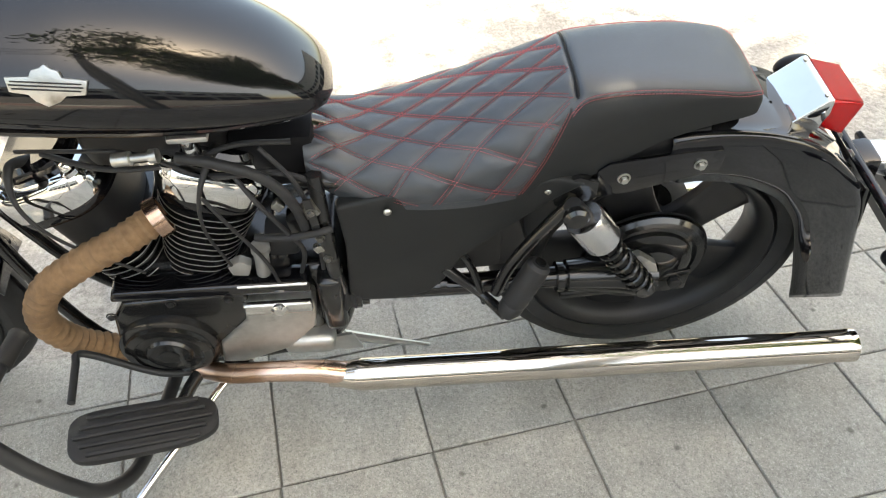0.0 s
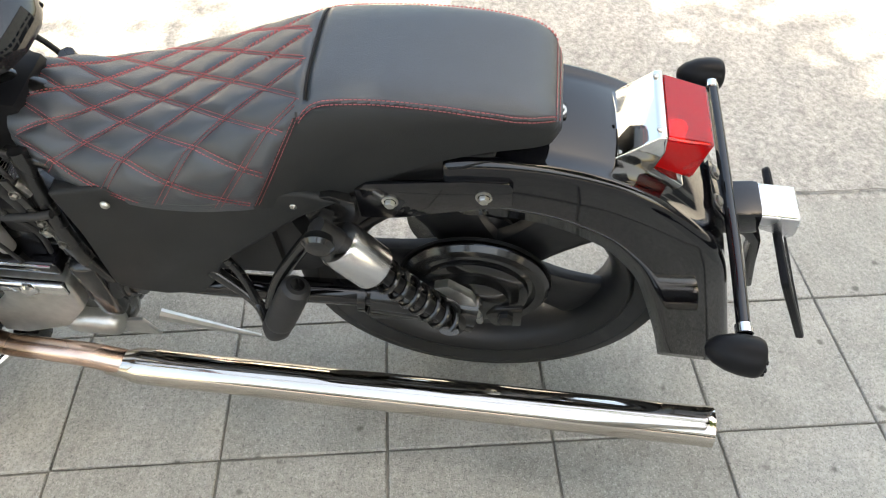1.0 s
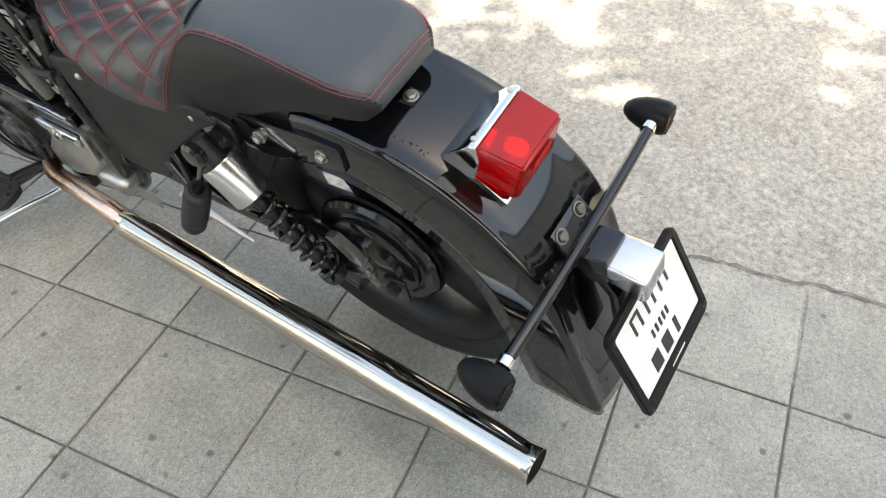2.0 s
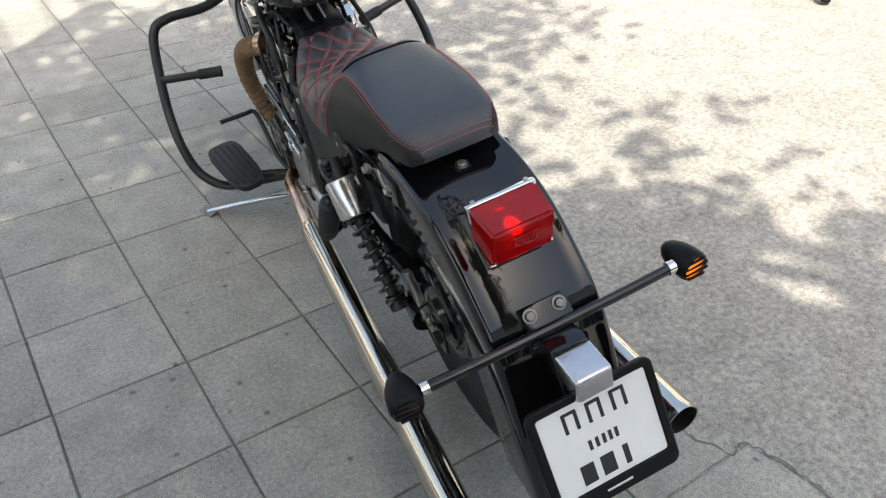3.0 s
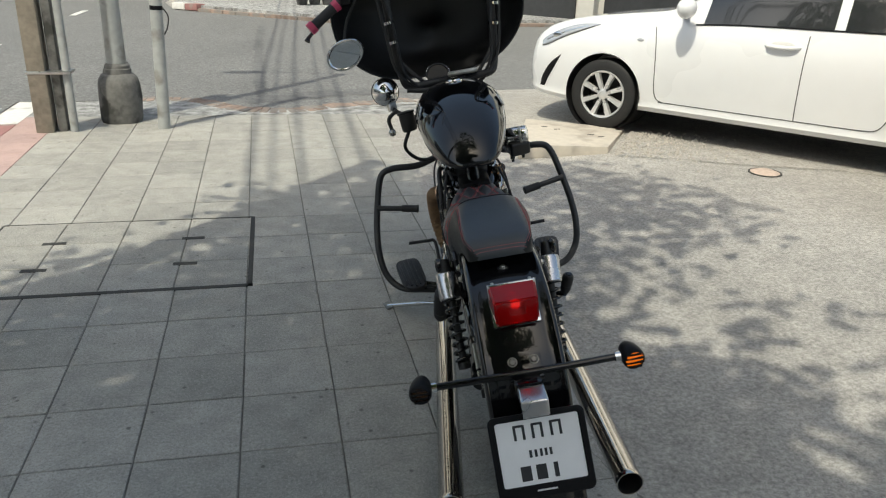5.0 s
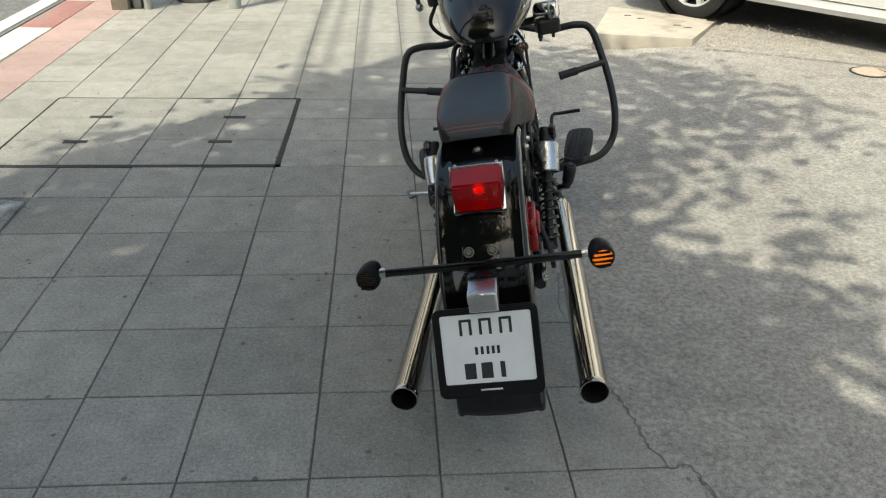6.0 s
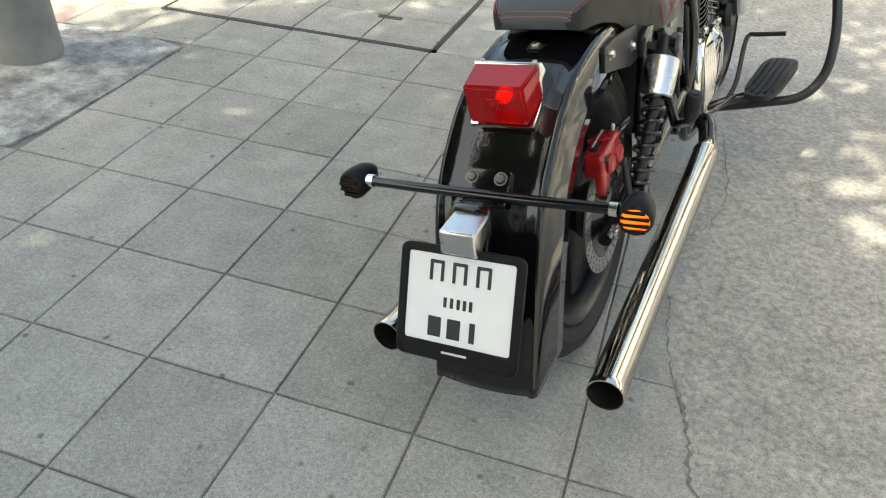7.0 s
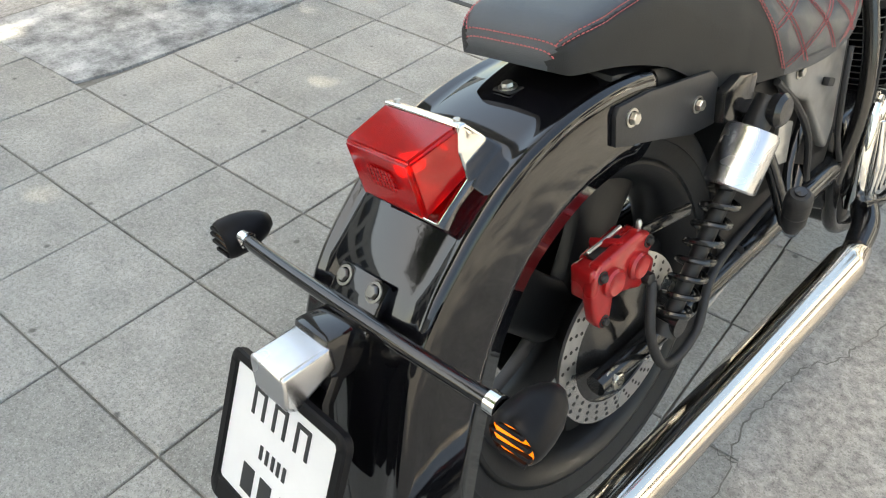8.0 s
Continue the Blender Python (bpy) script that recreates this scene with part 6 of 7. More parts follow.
        hl = part("headlight", decal([(0.1, 0.885), (0.28, 0.87), (0.45, 0.82), (0.6, 0.745), (0.66, 0.7)], [(0.1, 0.88), (0.28, 0.815), (0.45, 0.745), (0.58, 0.68), (0.65, 0.66)], 0.006), HEADLAMP, car, "clear swept-back headlight")
        part("chrome_line", line([(0.2, 0.86), (0.35, 0.82), (0.5, 0.76), (0.6, 0.71)], 0.006, 0.008), CHROME, hl)
        part("lamp_bowl", egg((0.48, side_y(0.48, 0.76, 0.004), 0.76), (0.06, 0.01, 0.03)), CHROME, hl)
        part("headlight_seam", line([(0.1, 0.882), (0.28, 0.81), (0.45, 0.74), (0.58, 0.675), (0.65, 0.655)], 0.004, 0.003), SEAL, hl)
        part("fog_recess", decal([(0.66, 0.3), (0.605, 0.42), (0.53, 0.52), (0.43, 0.6)], [(0.6, 0.3), (0.56, 0.37), (0.5, 0.47), (0.43, 0.595)], 0.004), PLASTIC, car, "black bumper vent slash")
        part("side_repeater", egg((-0.291, side_y(-0.291, 0.789, 0.001), 0.789), (0.03, 0.007, 0.013)), HEADLAMP, car)
    part("windscreen", car_patch(-1.12, -0.5, 12, 18, 0, 0.0, 10), GLASS_DARK, car, "dark windscreen")
    bmv = bmesh.new()
    rings(bmv, [[(x + 0.004, car_ring(x)[i][1], car_ring(x)[i][2] + 0.006) for i in range(12, 19)] for x in np.linspace(-1.1, -0.52, 8)], closed=False, cap=False)
    part("windscreen_glass", bmv, GLASS_DARK, car)
    part("grille", prism([(-0.3, 0.36), (0.3, 0.36), (0.34, 0.48), (-0.34, 0.48)], 0.845, 0.872, 0.006, axis="x"), PLASTIC, car)
    part("underbody", block((3.4, 1.3, 0.1), (-1.4, 0, 0.24), 0.02), BLACK_MATT, car)
    return car


build_car(pose(3.235, 5.262, 0.115, 0, 0, 132.2))

# slab, gravel verge and small cover by the car
flat("concrete_slab", [(1.7, 4.13), (2.40, 3.99), (2.83, 4.62), (2.06, 5.07)], 0.135, SLAB, "pale worn concrete slab over the gutter", "slab", 0.14, bevel=0.012)
for x, y in ((2.12, 4.72), (2.2, 4.62), (2.42, 4.4), (2.48, 4.32)):
    tagged(put("slab_slot", prism([(x - 0.03, y - 0.01), (x + 0.03, y - 0.01), (x + 0.03, y + 0.01), (x - 0.03, y + 0.01)], 0.12, 0.1375, 0.003, axis="z", seg=1), IRON), "dark lifting slot in the slab", "slot", kind="structure")
bm = bmesh.new()
rg = random.Random(31)
for k in range(520):
    f, g = rg.random(), rg.random() ** 1.7
    x = 2.44 + f * 0.44 + g * rg.uniform(0.3, 0.9)
    y = 3.94 + f * 0.64 - g * rg.uniform(0.1, 0.75)
    r = rg.uniform(0.006, 0.02) * (1 - 0.4 * g)
    top = [(x + r * rg.uniform(0.7, 1.2) * math.cos(a), y + r * rg.uniform(0.7, 1.2) * math.sin(a)) for a in (0.3, 1.5, 2.6, 3.9, 5.2)]
    lo = [bm.verts.new((p[0], p[1], rise(x) - 0.006)) for p in top]
    up = [bm.verts.new((x + (p[0] - x) * 0.6, y + (p[1] - y) * 0.6, rise(x) + r * 0.7)) for p in top]
    for i in range(5):
        bm.faces.new((lo[i], lo[(i + 1) % 5], up[(i + 1) % 5], up[i]))
    bm.faces.new(up)
tagged(put("gravel", bm, GRAVEL, sharp=20), "loose gravel scattered beside the concrete slab", "gravel", kind="stuff")
bm = lathe([(0.0, 0.022), (0.06, 0.02), (0.085, 0.01), (0.105, 0.003), (0.105, -0.01)], (3.3, 3.24, 0.113), (0, 0, 1), 28)
cover_v = put("valve_cover", bm, TERRACOTTA)
tagged(cover_v, "small round faded orange valve cover in the ground", "cover")
part("cover_rim", lathe([(0.104, 0.004), (0.118, 0.004), (0.12, -0.01)], (3.3, 3.24, 0.113), (0, 0, 1), 28), IRON, cover_v)

# ---------- advertising board on wheels ----------
def trolley_sign():
    sign = thing("sign_trolley", pose(4.0, 2.1, 0.115, 0, 0, 26), "red and white advertising board on four small wheels", "sign")
    for x in (-0.42, 0.42):
        ax = part("axle", tube([(x, -0.275, 0.085), (x, 0.275, 0.085)], 0.014, 12, 1), BLACK_MATT, sign)
        for y in (-0.275, 0.275):
            wheel_ = part("wheel", lathe([(0.03, -0.028), (0.085, -0.026), (0.094, -0.012), (0.094, 0.012), (0.085, 0.026), (0.03, 0.028), (0.0, 0.02)], (x, y, 0.094), (0, 1, 0), 28), TYRE, sign, "small solid rubber wheel")
            part("hub", lathe([(0.05, -0.03), (0.045, -0.034), (0.0, -0.034)], (x, y, 0.094), (0, 1, 0), 20), ALLOY, wheel_)
            part("hub", lathe([(0.05, 0.03), (0.045, 0.034), (0.0, 0.034)], (x, y, 0.094), (0, 1, 0), 20), ALLOY, wheel_)
    for x in (-0.42, 0.42):
        part("upright", block((0.035, 0.035, 1.6), (x, 0, 0.87), 0.004), BLACK_MATT, sign)
    for z in (0.14, 1.66):
        part("rail", block((0.82, 0.03, 0.035), (0, 0, z), 0.004), BLACK_MATT, sign)
    pan = part("panel", block((0.79, 0.016, 1.46), (0, 0, 0.9), 0.002), SIGN_WHITE, sign, "white printed panel")
    for s in (1, -1):
        part("red_field", block((0.78, 0.002, 1.1), (0, s * 0.0095, 1.06), 0.0005, seg=1), SIGN_RED, pan, "red printed field")
        r = random.Random(5)
        for row in range(7):
            x = -0.34
            while x < 0.3:
                w = r.uniform(0.03, 0.09)
                part("print_bar", block((w, 0.002, 0.07), (x + w / 2, s * 0.012, 0.62 + row * 0.14), 0.0005, seg=1), SIGN_WHITE, pan)
                x += w + r.uniform(0.015, 0.05)
        for row in range(3):
            x = -0.34
            while x < 0.3:
                w = r.uniform(0.02, 0.06)
                part("print_bar", block((w, 0.002, 0.022), (x + w / 2, s * 0.0092, 0.26 + row * 0.07), 0.0005, seg=1), FIN_EDGE, pan)
                x += w + r.uniform(0.01, 0.03)
    return sign


trolley_sign()
bm = egg((0, 0, 0.07), (0.17, 0.1, 0.09), 24, 16)
for v in bm.verts:
    v.co += v.co.normalized() * 0.03 * noise.noise(v.co * 14)
    v.co.z = max(v.co.z, 0.0)
join(bm, tube([(0.05, 0, 0.12), (0.08, 0.02, 0.19), (0.1, 0.0, 0.25)], [0.04, 0.025, 0.035], 12))
bag = put("weight_bag", bm, BAG)
bag.matrix_basis = pose(4.28, 2.06, 0.118, 0, 0, 20)
tagged(bag, "crumpled white plastic bag weighting the board", "bag")

# ---------- posts ----------
post = thing("lamp_post", pose(-1.52, 5.8, -0.002), "grey lamp post on a stained concrete base", "lamp post")
bm = lathe([(0.172, 0.0), (0.18, 0.03), (0.182, 0.12), (0.18, 0.22), (0.177, 0.33), (0.166, 0.385), (0.138, 0.42), (0.118, 0.43), (0.116, 0.47), (0.108, 0.475), (0.106, 0.5), (0.088, 0.52)], axis=(0, 0, 1), n=8 * 4)
for v in bm.verts:
    v.co += Vector((v.co.x, v.co.y, 0)).normalized() * 0.014 * noise.noise(v.co * 9) if v.co.xy.length > 0.01 else Vector((0, 0, 0))
part("base", bm, CONCRETE_POST, post, "black-stained lumpy concrete base")
part("shaft", lathe([(0.085, 0.5), (0.08, 0.9), (0.07, 2.5), (0.055, 6.0), (0.0, 6.0)], axis=(0, 0, 1), n=24), GREY_POLE, post)
part("arm", tube([(0, 0, 5.8), (-0.3, 0, 6.2), (-1.2, 0, 6.4)], 0.03, 12), GREY_POLE, post)
part("lantern", egg((-1.35, 0, 6.38), (0.3, 0.11, 0.07)), GREY_POLE, post)
pole = thing("sign_pole", pose(-1.125, 5.47, -0.002, 0, 1.6, 0), "slim pale grey steel pole set in the paving", "pole")
part("tube", lathe([(0.052, 0.0), (0.05, 1.5), (0.05, 3.2), (0.0, 3.21)], axis=(0, 0, 1), n=24), GREY_POLE, pole)
part("tape", lathe([(0.0515, 1.0), (0.0525, 1.005), (0.0525, 1.03), (0.0515, 1.035)], axis=(0, 0, 1), n=24), PLASTIC, pole)
part("wire", tube([(0.05, 0.0, 1.02), (0.09, 0.01, 0.95), (0.08, 0.0, 0.86), (0.052, 0, 0.8)], 0.006, 8), CABLE, pole)
cpole = thing("concrete_pole", pose(-1.85, 1.3, 0.002), "smooth grey round concrete utility pole in the cement patch", "pole")
part("shaft", lathe([(0.128, 0.0), (0.13, 0.02), (0.122, 0.6), (0.115, 2.0), (0.1, 4.5), (0.09, 6.5), (0.0, 6.5)], axis=(0, 0, 1), n=32), POLE_CONCRETE, cpole)
part("collar", lathe([(0.0, 0.012), (0.2, 0.01), (0.23, 0.004), (0.235, 0.0)], axis=(0, 0, 1), n=28), CEMENT, cpole, "smeared cement round the foot")
util = thing("utility_post", pose(-2.02, 5.42, -0.002), "weathered square utility post with pipes strapped on", "post")
part("timber", block((0.14, 0.16, 3.6), (-0.04, 0, 1.8), 0.012), OLD_WOOD, util, "weathered square post")
part("angle_post", block((0.07, 0.1, 3.0), (0.09, 0.02, 1.5), 0.01), CONCRETE_POST, util)
part("conduit", lathe([(0.033, 0), (0.033, 3.2), (0.0, 3.2)], (0.18, -0.02, 0), (0, 0, 1), 18), GREY_POLE, util, "grey conduit pipe")
part("strap", block((0.34, 0.17, 0.025), (0.05, 0, 0.5), 0.004), STEEL, util)

# street markings, far kerb, planting and shop fronts
for k in range(6):
    y = 4.0 + k * 3.0
    flat("lane_dash", [(-4.2, y), (-4.08, y), (-4.08, y + 1.2), (-4.2, y + 1.2)], 0.002, WHITE_ROAD, "worn white lane dash on the street", "road marking", 0.004)
flat("edge_line", [(-2.84, -6), (-2.7, -6), (-2.7, 6.4), (-2.84, 6.4)], 0.002, WHITE_ROAD, "worn white line along the kerb", "road marking", 0.004)
flat("far_pavement", [(-2.34, 18.1), (-0.63, 16.7), (1.39, 15.2), (30, 15.2), (30, 40), (-2.6, 40), (-2.6, 20.5)], 0.12, CEMENT, "grey pavement across the side street", "pavement", 0.12)
fk = glide([(-2.4, 17.95, 0), (-1.5, 17.25, 0), (-0.63, 16.53, 0), (0.4, 15.8, 0), (1.39, 15.06, 0), (3.0, 14.95, 0), (6.0, 14.95, 0)], 3)
for k, (a, b) in enumerate(zip(fk, fk[1:])):
    d = (b - a).normalized()
    n_ = Vector((-d.y, d.x, 0)) * 0.25
    flat("far_kerb", [(a.x, a.y), (b.x - d.x * 0.02, b.y - d.y * 0.02), (b.x + n_.x, b.y + n_.y), (a.x + n_.x, a.y + n_.y)], 0.15 if k < 2 else 0.06, (WHITE_ROAD, RED_ROAD)[k] if k < 2 else BRICK, "painted kerb stone of the side street" if k < 2 else "faded brown kerb stone of the side street", "kerb", 0.14, bevel=0.01)


def shrub(at, r, h, n, mat, seed, pot):
    rr = random.Random(seed)
    sh = thing("potted_plant", pose(*at), "leafy green plant in a round planter", "plant", group="plants along the kerb")
    part("planter", lathe([(0.0, 0), (pot * 0.8, 0), (pot, pot), (pot * 1.06, pot), (pot * 1.06, pot * 1.2), (pot * 0.9, pot * 1.2), (pot * 0.9, pot * 1.1), (0.0, pot * 1.1)], n=20, axis=(0, 0, 1)), CONCRETE_POST, sh)
    bm = bmesh.new()
    for k in range(n):
        a, e = rr.uniform(0, 2 * math.pi), rr.uniform(0.3, 1.35)
        L = rr.uniform(0.5, 1.0)
        d = Vector((math.cos(a) * math.cos(e) * r, math.sin(a) * math.cos(e) * r, math.sin(e) * h))
        s = Vector((-math.sin(a), math.cos(a), 0)) * 0.035
        base = Vector((0, 0, pot))
        mid, tip = base + d * L * 0.6, base + d * L + Vector((0, 0, -0.12 * L))
        vs = [bm.verts.new(q) for q in (base - s * 0.3, base + s * 0.3, mid + s, tip, mid - s)]
        bm.faces.new(vs)
    part("leaves", bm, mat, sh)
    return sh


for k in range(7):
    shrub((0.6 + 0.32 * k, 18.3 + 0.12 * k + 0.15 * (k % 2), 0.12), 0.42, 0.5, 150, LEAF_PALE if k % 3 else LEAF, k, 0.15)
shrub((-2.15, 22.3, 0.12), 0.6, 0.6, 300, LEAF, 11, 0.2)
shrub((-1.65, 22.8, 0.12), 0.55, 0.6, 300, LEAF, 12, 0.2)


def facade(name, m, w, h, bays, label):
    b = thing(name, m, label, "building")
    part("wall", block((w, 0.3, h), (0, 0.15, h / 2), 0.02), WALL_PAINT, b)
    part("roof", block((w + 0.4, 6, 0.3), (0, 3, h + 0.15), 0.03), CEMENT, b)
    part("rear_wall", block((w, 0.2, h), (0, 5.9, h / 2), 0.02), WALL_PAINT, b)
    for k in range(bays):
        x = -w / 2 + w * (k + 0.5) / bays
        fr = part("shopfront", block((w / bays - 0.7, 0.08, 2.7), (x, -0.02, 1.38), 0.01), SHUTTER_DARK, b, "dark shop front")
        part("pillar", block((0.4, 0.3, 3.3), (x - w / bays / 2, -0.12, 1.65), 0.02), WALL_PAINT, b)
        for s in (-0.25, 0.25):
            wn_ = part("window", block((w / bays * 0.34, 0.06, 1.3), (x + s * w / bays, -0.02, 4.7), 0.01), GLASS_DARK, b)
            part("sill", block((w / bays * 0.38, 0.12, 0.06), (x + s * w / bays, -0.05, 4.0), 0.01), WALL_PAINT, wn_)
    return b


facade("shop_building", pose(11.0, 11.0, 0.0, 0, 0, -47), 20, 7.5, 5, "pale plastered shop row with dark fronts behind the forecourt")
facade("shop_building", pose(3.0, 25.0, 0.1, 0, 0, 0), 22, 7.5, 5, "pale plastered shop row across the side street")
facade("shop_building", pose(-20.0, 2.0, 0.0, 0, 0, 90), 34, 6.4, 8, "pale plastered shop row across the main street")

facade("shop_building", pose(3.0, -17.0, 0.0, 0, 0, 180), 26, 9.0, 6, "pale plastered shop row behind the street tree")

# ---------- overhead cables ----------
for k, (x, z) in enumerate(((-0.36, 8.0), (-0.2, 8.2), (0.02, 8.4), (0.3, 8.2), (0.5, 8.1))):
    # the shadow falls at x on the paving
    dx, dy = TO_SUN.x / TO_SUN.z * z, TO_SUN.y / TO_SUN.z * z
    ob = put("overhead_cable", tube([(x + dx - 0.6, -40, z + 0.5), (x + dx - 0.15, -12, z + 0.1), (x + dx, 5 + dy, z), (x + dx + 0.35, 16 + dy, z), (x + dx + 1.6, 46, z + 0.6)], 0.016 if k % 2 else 0.024, 8, 8), CABLE)
    tagged(ob, "black overhead cable strung along the street", "cable", group="overhead cables")

# ---------- street tree ----------
SHADE = [(-4.5, -8.0), (1.2, -8.0), (0.9, -3.5), (1.1, -1.1), (1.45, -0.75), (1.8, -0.62), (2.05, -0.3), (2.45, 0.35), (2.35, 0.8), (2.25, 1.1), (1.85, 1.35), (1.95, 1.8), (2.4, 2.1), (2.75, 2.45), (2.65, 3.1), (2.1, 3.75), (1.2, 4.1), (0.35, 3.9), (-0.25, 3.5), (-0.4, 3.1), (-0.7, 2.9), (-1.0, 2.8), (-1.3, 2.4), (-1.5, 2.1), (-1.75, 1.85), (-2.1, 1.65), (-3.0, 0.6), (-4.5, -3.0)]


# openings in the crown
GAPS = [(1.32, 1.02, 0.2), (1.52, 1.1, 0.17), (2.0, 0.78, 0.22), (1.95, 0.35, 0.2), (2.15, 0.55, 0.15), (1.2, 1.5, 0.13), (2.3, -0.1, 0.15)]


def edge_distance(x, y):
    """Signed distance to the outline of the crown's shade, positive inside."""
    inside, best = False, 1e9
    for (ax, ay), (bx, by) in zip(SHADE, SHADE[1:] + SHADE[:1]):
        if (ay > y) != (by > y) and x < (bx - ax) * (y - ay) / (by - ay) + ax:
            inside = not inside
        t = min(1, max(0, ((x - ax) * (bx - ax) + (y - ay) * (by - ay)) / ((bx - ax) ** 2 + (by - ay) ** 2)))
        best = min(best, math.hypot(x - ax - t * (bx - ax), y - ay - t * (by - ay)))
    return best if inside else -best


tree = thing("street_tree", pose(-1.2, -5.6, -0.005), "broad street tree whose leafy crown shades the paving", "tree")
ROOT = Vector((-1.2, -5.6, 0))
part("trunk", tube([(0, 0, 0), (0.05, 0.1, 1.2), (-0.05, 0.3, 2.6), (0.1, 0.7, 3.8), (0.2, 1.4, 4.8)], [0.24, 0.19, 0.16, 0.14, 0.1], 16), BARK, tree)
rt = random.Random(21)
clumps = []
while len(clumps) < 2500:
    x, y = rt.uniform(-4.6, 3.1), rt.uniform(-8.2, 4.2)
    d = edge_distance(x, y)
    thin = x > 1.05 and (y > 0.9 or (x > 1.85 and y > 0.1))
    if d < (0.12 if x > 1.9 else 0.02) or (d < (0.5 if y > 0.2 else 0.15) and rt.random() > 0.4) or (thin and rt.random() > 0.35) or (y < -3.0 and rt.random() > 0.55):
        continue
    if any(math.hypot((x - gx) / 1.3, y - gy) < gr for gx, gy, gr in GAPS):
        continue
    h = rt.uniform(4.4, 7.4)
    clumps.append(Vector((x, y, 0)) + TO_SUN * (h / TO_SUN.z) - ROOT)
inner = [c for c in clumps if (c + ROOT - TO_SUN * (c.z / TO_SUN.z)).x < 0.4 and (c + ROOT - TO_SUN * (c.z / TO_SUN.z)).y < -0.6]
for k in range(11):
    tip = inner[k * len(inner) // 11]
    start = Vector((0.1, 0.7, 3.8)) if k % 2 else Vector((0.2, 1.4, 4.8))
    mid = start.lerp(tip, 0.5) + Vector((rt.uniform(-0.3, 0.3), rt.uniform(-0.3, 0.3), rt.uniform(0.1, 0.5)))
    part("limb", tube([start, mid, tip], [0.08, 0.045, 0.015], 10), BARK, tree)
# small openings between the leaves, by the place where their light falls: x, y, half sizes
OPENINGS = [(-0.93, 0.28, 0.07, 0.03), (-0.98, 0.55, 0.06, 0.03), (-0.81, 0.2, 0.05, 0.03), (-0.8, 0.4, 0.04, 0.03), (-0.57, 0.36, 0.05, 0.03), (-0.82, 1.2, 0.06, 0.03), (-0.45, 1.83, 0.07, 0.04), (-1.9, 0.72, 0.08, 0.11), (1.33, 1.45, 0.13, 0.05), (1.75, 1.3, 0.17, 0.08), (1.94, 0.92, 0.2, 0.1), (1.92, 0.5, 0.11, 0.06), (1.61, 0.26, 0.08, 0.06), (1.63, 0.44, 0.05, 0.04), (1.2, 1.67, 0.06, 0.03), (1.38, 1.73, 0.08, 0.04), (2.12, 1.15, 0.14, 0.1)]
bm_v, bm_f = [], []
for c in clumps:
    for q in range(34):
        p = c + Vector((rt.gauss(0, 0.2), rt.gauss(0, 0.2), rt.gauss(0, 0.16)))
        a, e = rt.uniform(0, 2 * math.pi), rt.uniform(-0.6, 0.5)
        L, wd = rt.uniform(0.08, 0.15), rt.uniform(0.028, 0.048)
        w = p + ROOT
        lit = w - TO_SUN * (w.z / TO_SUN.z)
        # the crown thins out towards its edge over the paving
        loose = 0.28 * min(1.0, max(0.0, (lit.y + 0.3) / 0.9)) + 0.26 * min(1.0, max(0.0, (lit.y - 0.6) / 1.2))
        if rt.random() < loose * (1.0 - 0.75 * min(1.0, max(0.0, (lit.x - 0.6) / 0.5))):
            continue
        if any(((lit.x - ox) / rx) ** 2 + ((lit.y - oy) / ry) ** 2 < 1 for ox, oy, rx, ry in OPENINGS):
            continue
        d = Vector((math.cos(a) * math.cos(e), math.sin(a) * math.cos(e), math.sin(e)))
        s = Vector((-math.sin(a), math.cos(a), rt.uniform(-0.3, 0.3))) * wd
        i = len(bm_v)
        bm_v += [p - d * L * 0.5, p + s, p + d * L * 0.5, p - s]
        bm_f.append((i, i + 1, i + 2, i + 3))
me = bpy.data.meshes.new("leaves")
me.from_pydata([tuple(v) for v in bm_v], [], bm_f)
me.materials.append(LEAF)
crown = new("crown", me)
crown.parent = tree


# ---------- paving tiles ----------
def tile_mesh(w, d, name, mat):
    bm = block((w, d, 0.03), (0, 0, -0.015), 0.0)
    top = [e for e in bm.edges if all(v.co.z > -0.001 for v in e.verts)]
    bmesh.ops.bevel(bm, geom=top, offset=0.0025, segments=1, affect="EDGES")
    me = bpy.data.meshes.new(name)
    bm.to_mesh(me)
    bm.free()
    me.materials.append(mat)
    return me


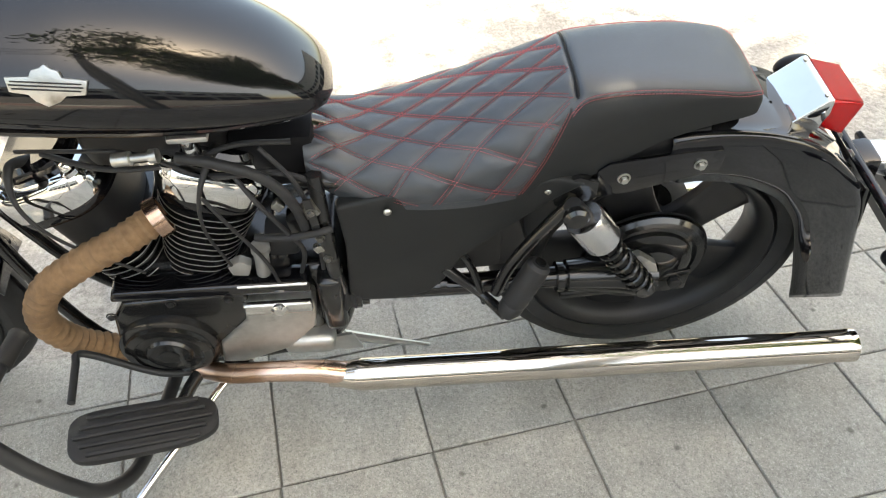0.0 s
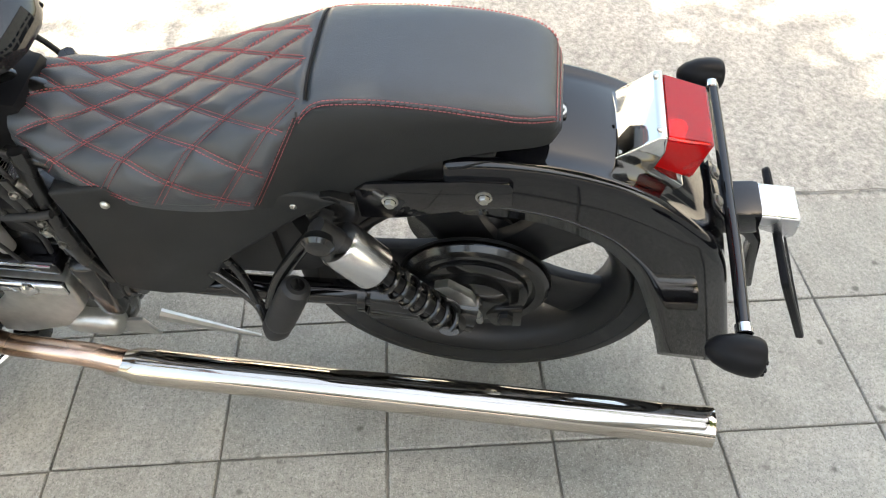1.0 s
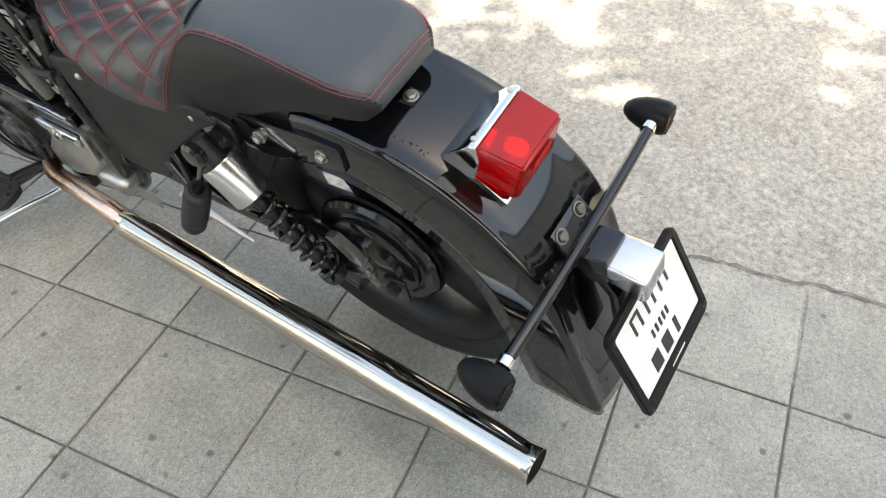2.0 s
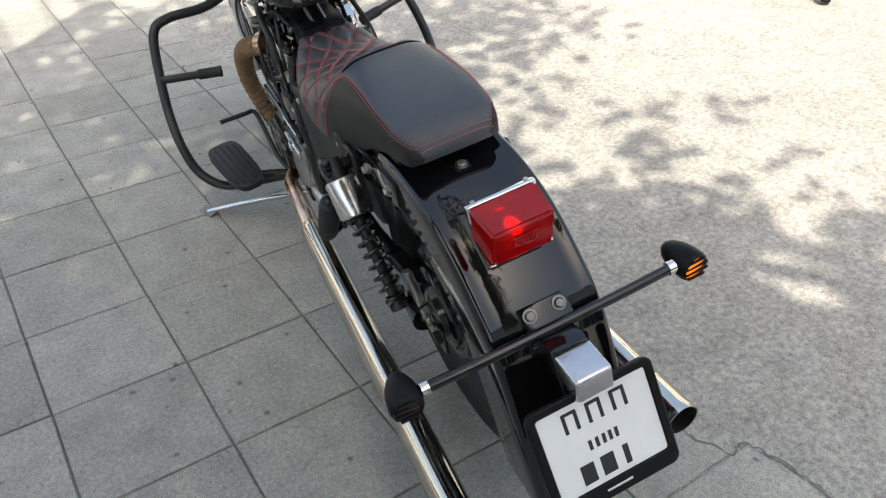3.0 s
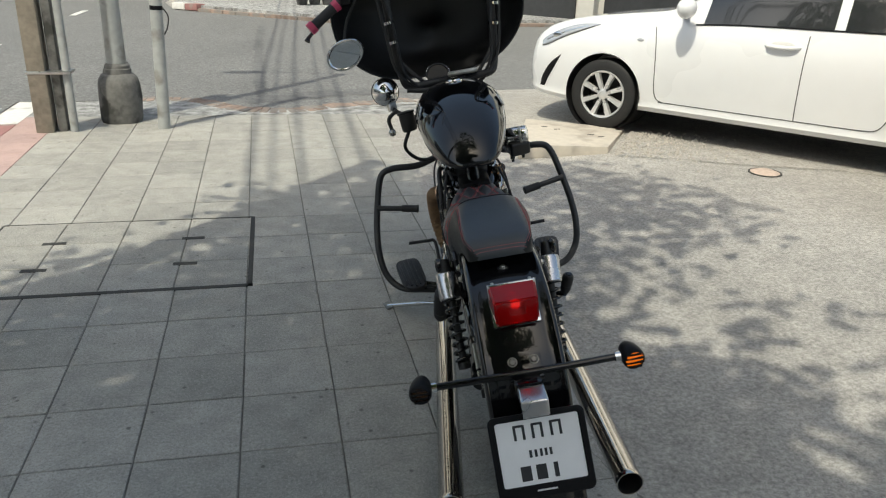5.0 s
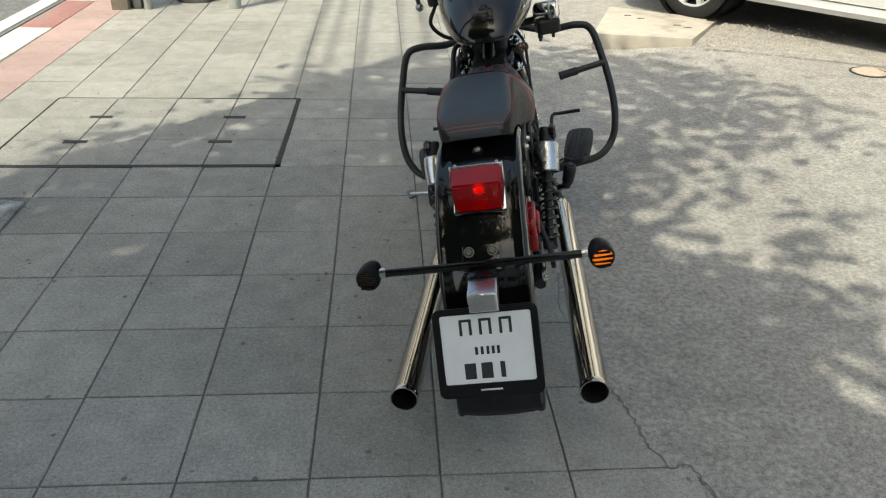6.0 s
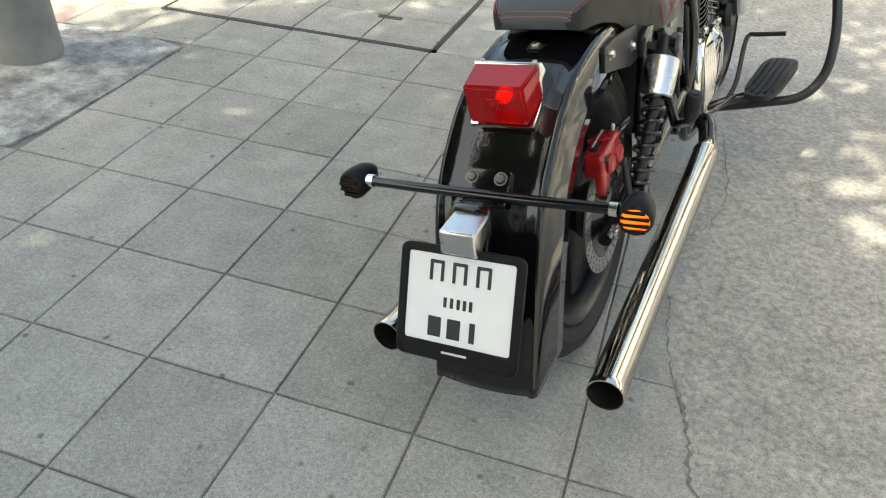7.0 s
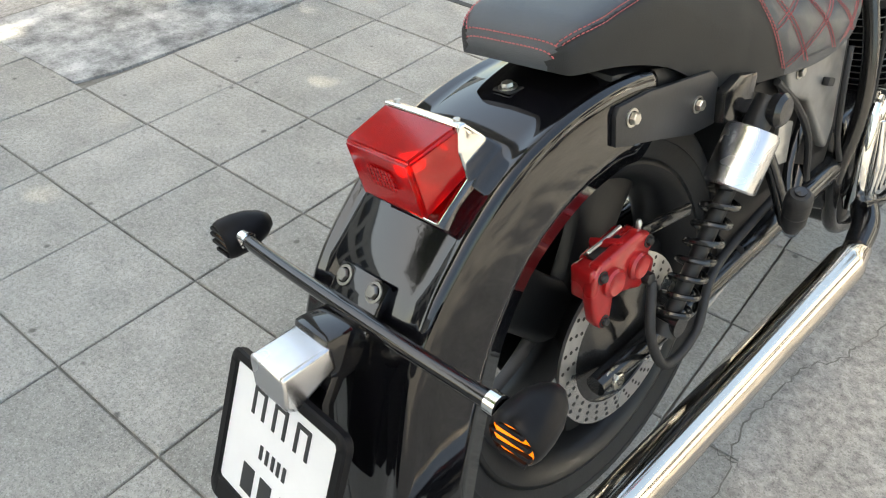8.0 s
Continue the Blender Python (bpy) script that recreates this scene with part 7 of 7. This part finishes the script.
GAP = 0.0052
tile_me = tile_mesh(S - GAP, S - GAP, "tile", TILE)
red_me = tile_mesh(S - GAP, S - GAP, "tile_red", TILE_RED)
rnd = random.Random(7)
cover_w = 1.37 / 4
cover_me = tile_mesh(cover_w - 0.006, 0.322, "cover_tile", TILE)
for i in range(-7, 3):
    for j in range(-12, 18):
        x, y = S * (i + 0.5), S * (j + 0.5)
        if -1.72 < x < -0.33 and 2.0 < y < 3.0:
            continue
        if x < -1.36 and 0.7 < y < 1.62:
            continue
        if i == 2 and y > -0.05:
            w0 = edge_x(y) - S * 2
            if w0 < 0.05:
                continue
            a, b = edge_x(y - S / 2) - S * 2, edge_x(y + S / 2) - S * 2
            bm = prism([(0.003, 0.003), (a, 0.003), ((a + b) / 2 + 0.008, S * 0.5), (b, S - 0.003), (0.003, S - 0.003)], -0.03, 0, 0.0, axis="z")
            ob = part("tile", bm, TILE, PAVE)
            ob.location = (S * 2 - 0.011 * max(0.0, y - 1.0), S * j, 0)
            continue
        ob = new("tile", red_me if i == -7 else tile_me)
        ob.parent = PAVE
        drift = 0.011 * max(0.0, y - 1.0)
        ob.matrix_basis = pose(x - drift, y, rnd.uniform(-0.0012, 0.0012), rnd.uniform(-0.25, 0.25), rnd.uniform(-0.25, 0.25), rnd.uniform(-0.2, 0.2) + (0.6 if drift else 0.0))

# inspection cover with its own tiles, iron edges and lifting slots
cover = thing("inspection_cover", pose(-1.71, 2.005, 0), "tiled inspection cover with dark iron edges set in the paving", "cover")
bm = bmesh.new()
for a, b in (((0.0, -0.02), (1.395, 0.012)), ((0.0, 1.0), (1.385, 1.008)), ((-0.006, -0.012), (0.004, 1.005)), ((1.368, -0.02), (1.393, 1.005))):
    prism([a, (b[0], a[1]), b, (a[0], b[1])], -0.03, 0.003, 0.0015, axis="z", bm=bm, seg=1)
part("edge_frame", bm, IRON, cover, "dark rusty iron edging")
for i in range(4):
    for j in range(3):
        ob = new("tile", cover_me)
        ob.parent = cover
        ob.matrix_basis = pose(cover_w * (i + 0.5) - 0.004, 0.012 + 0.3285 * (j + 0.5), rnd.uniform(-0.001, 0.001), 0, 0, rnd.uniform(-0.2, 0.2))
for x, y in ((0.33, 0.31), (0.34, 0.68), (1.05, 0.31), (1.06, 0.68)):
    part("lifting_slot", prism([(x - 0.06, y - 0.018), (x + 0.06, y - 0.018), (x + 0.06, y + 0.018), (x - 0.06, y + 0.018)], -0.004, 0.0025, 0.001, axis="z", seg=1), IRON, cover, "dark lifting slot")
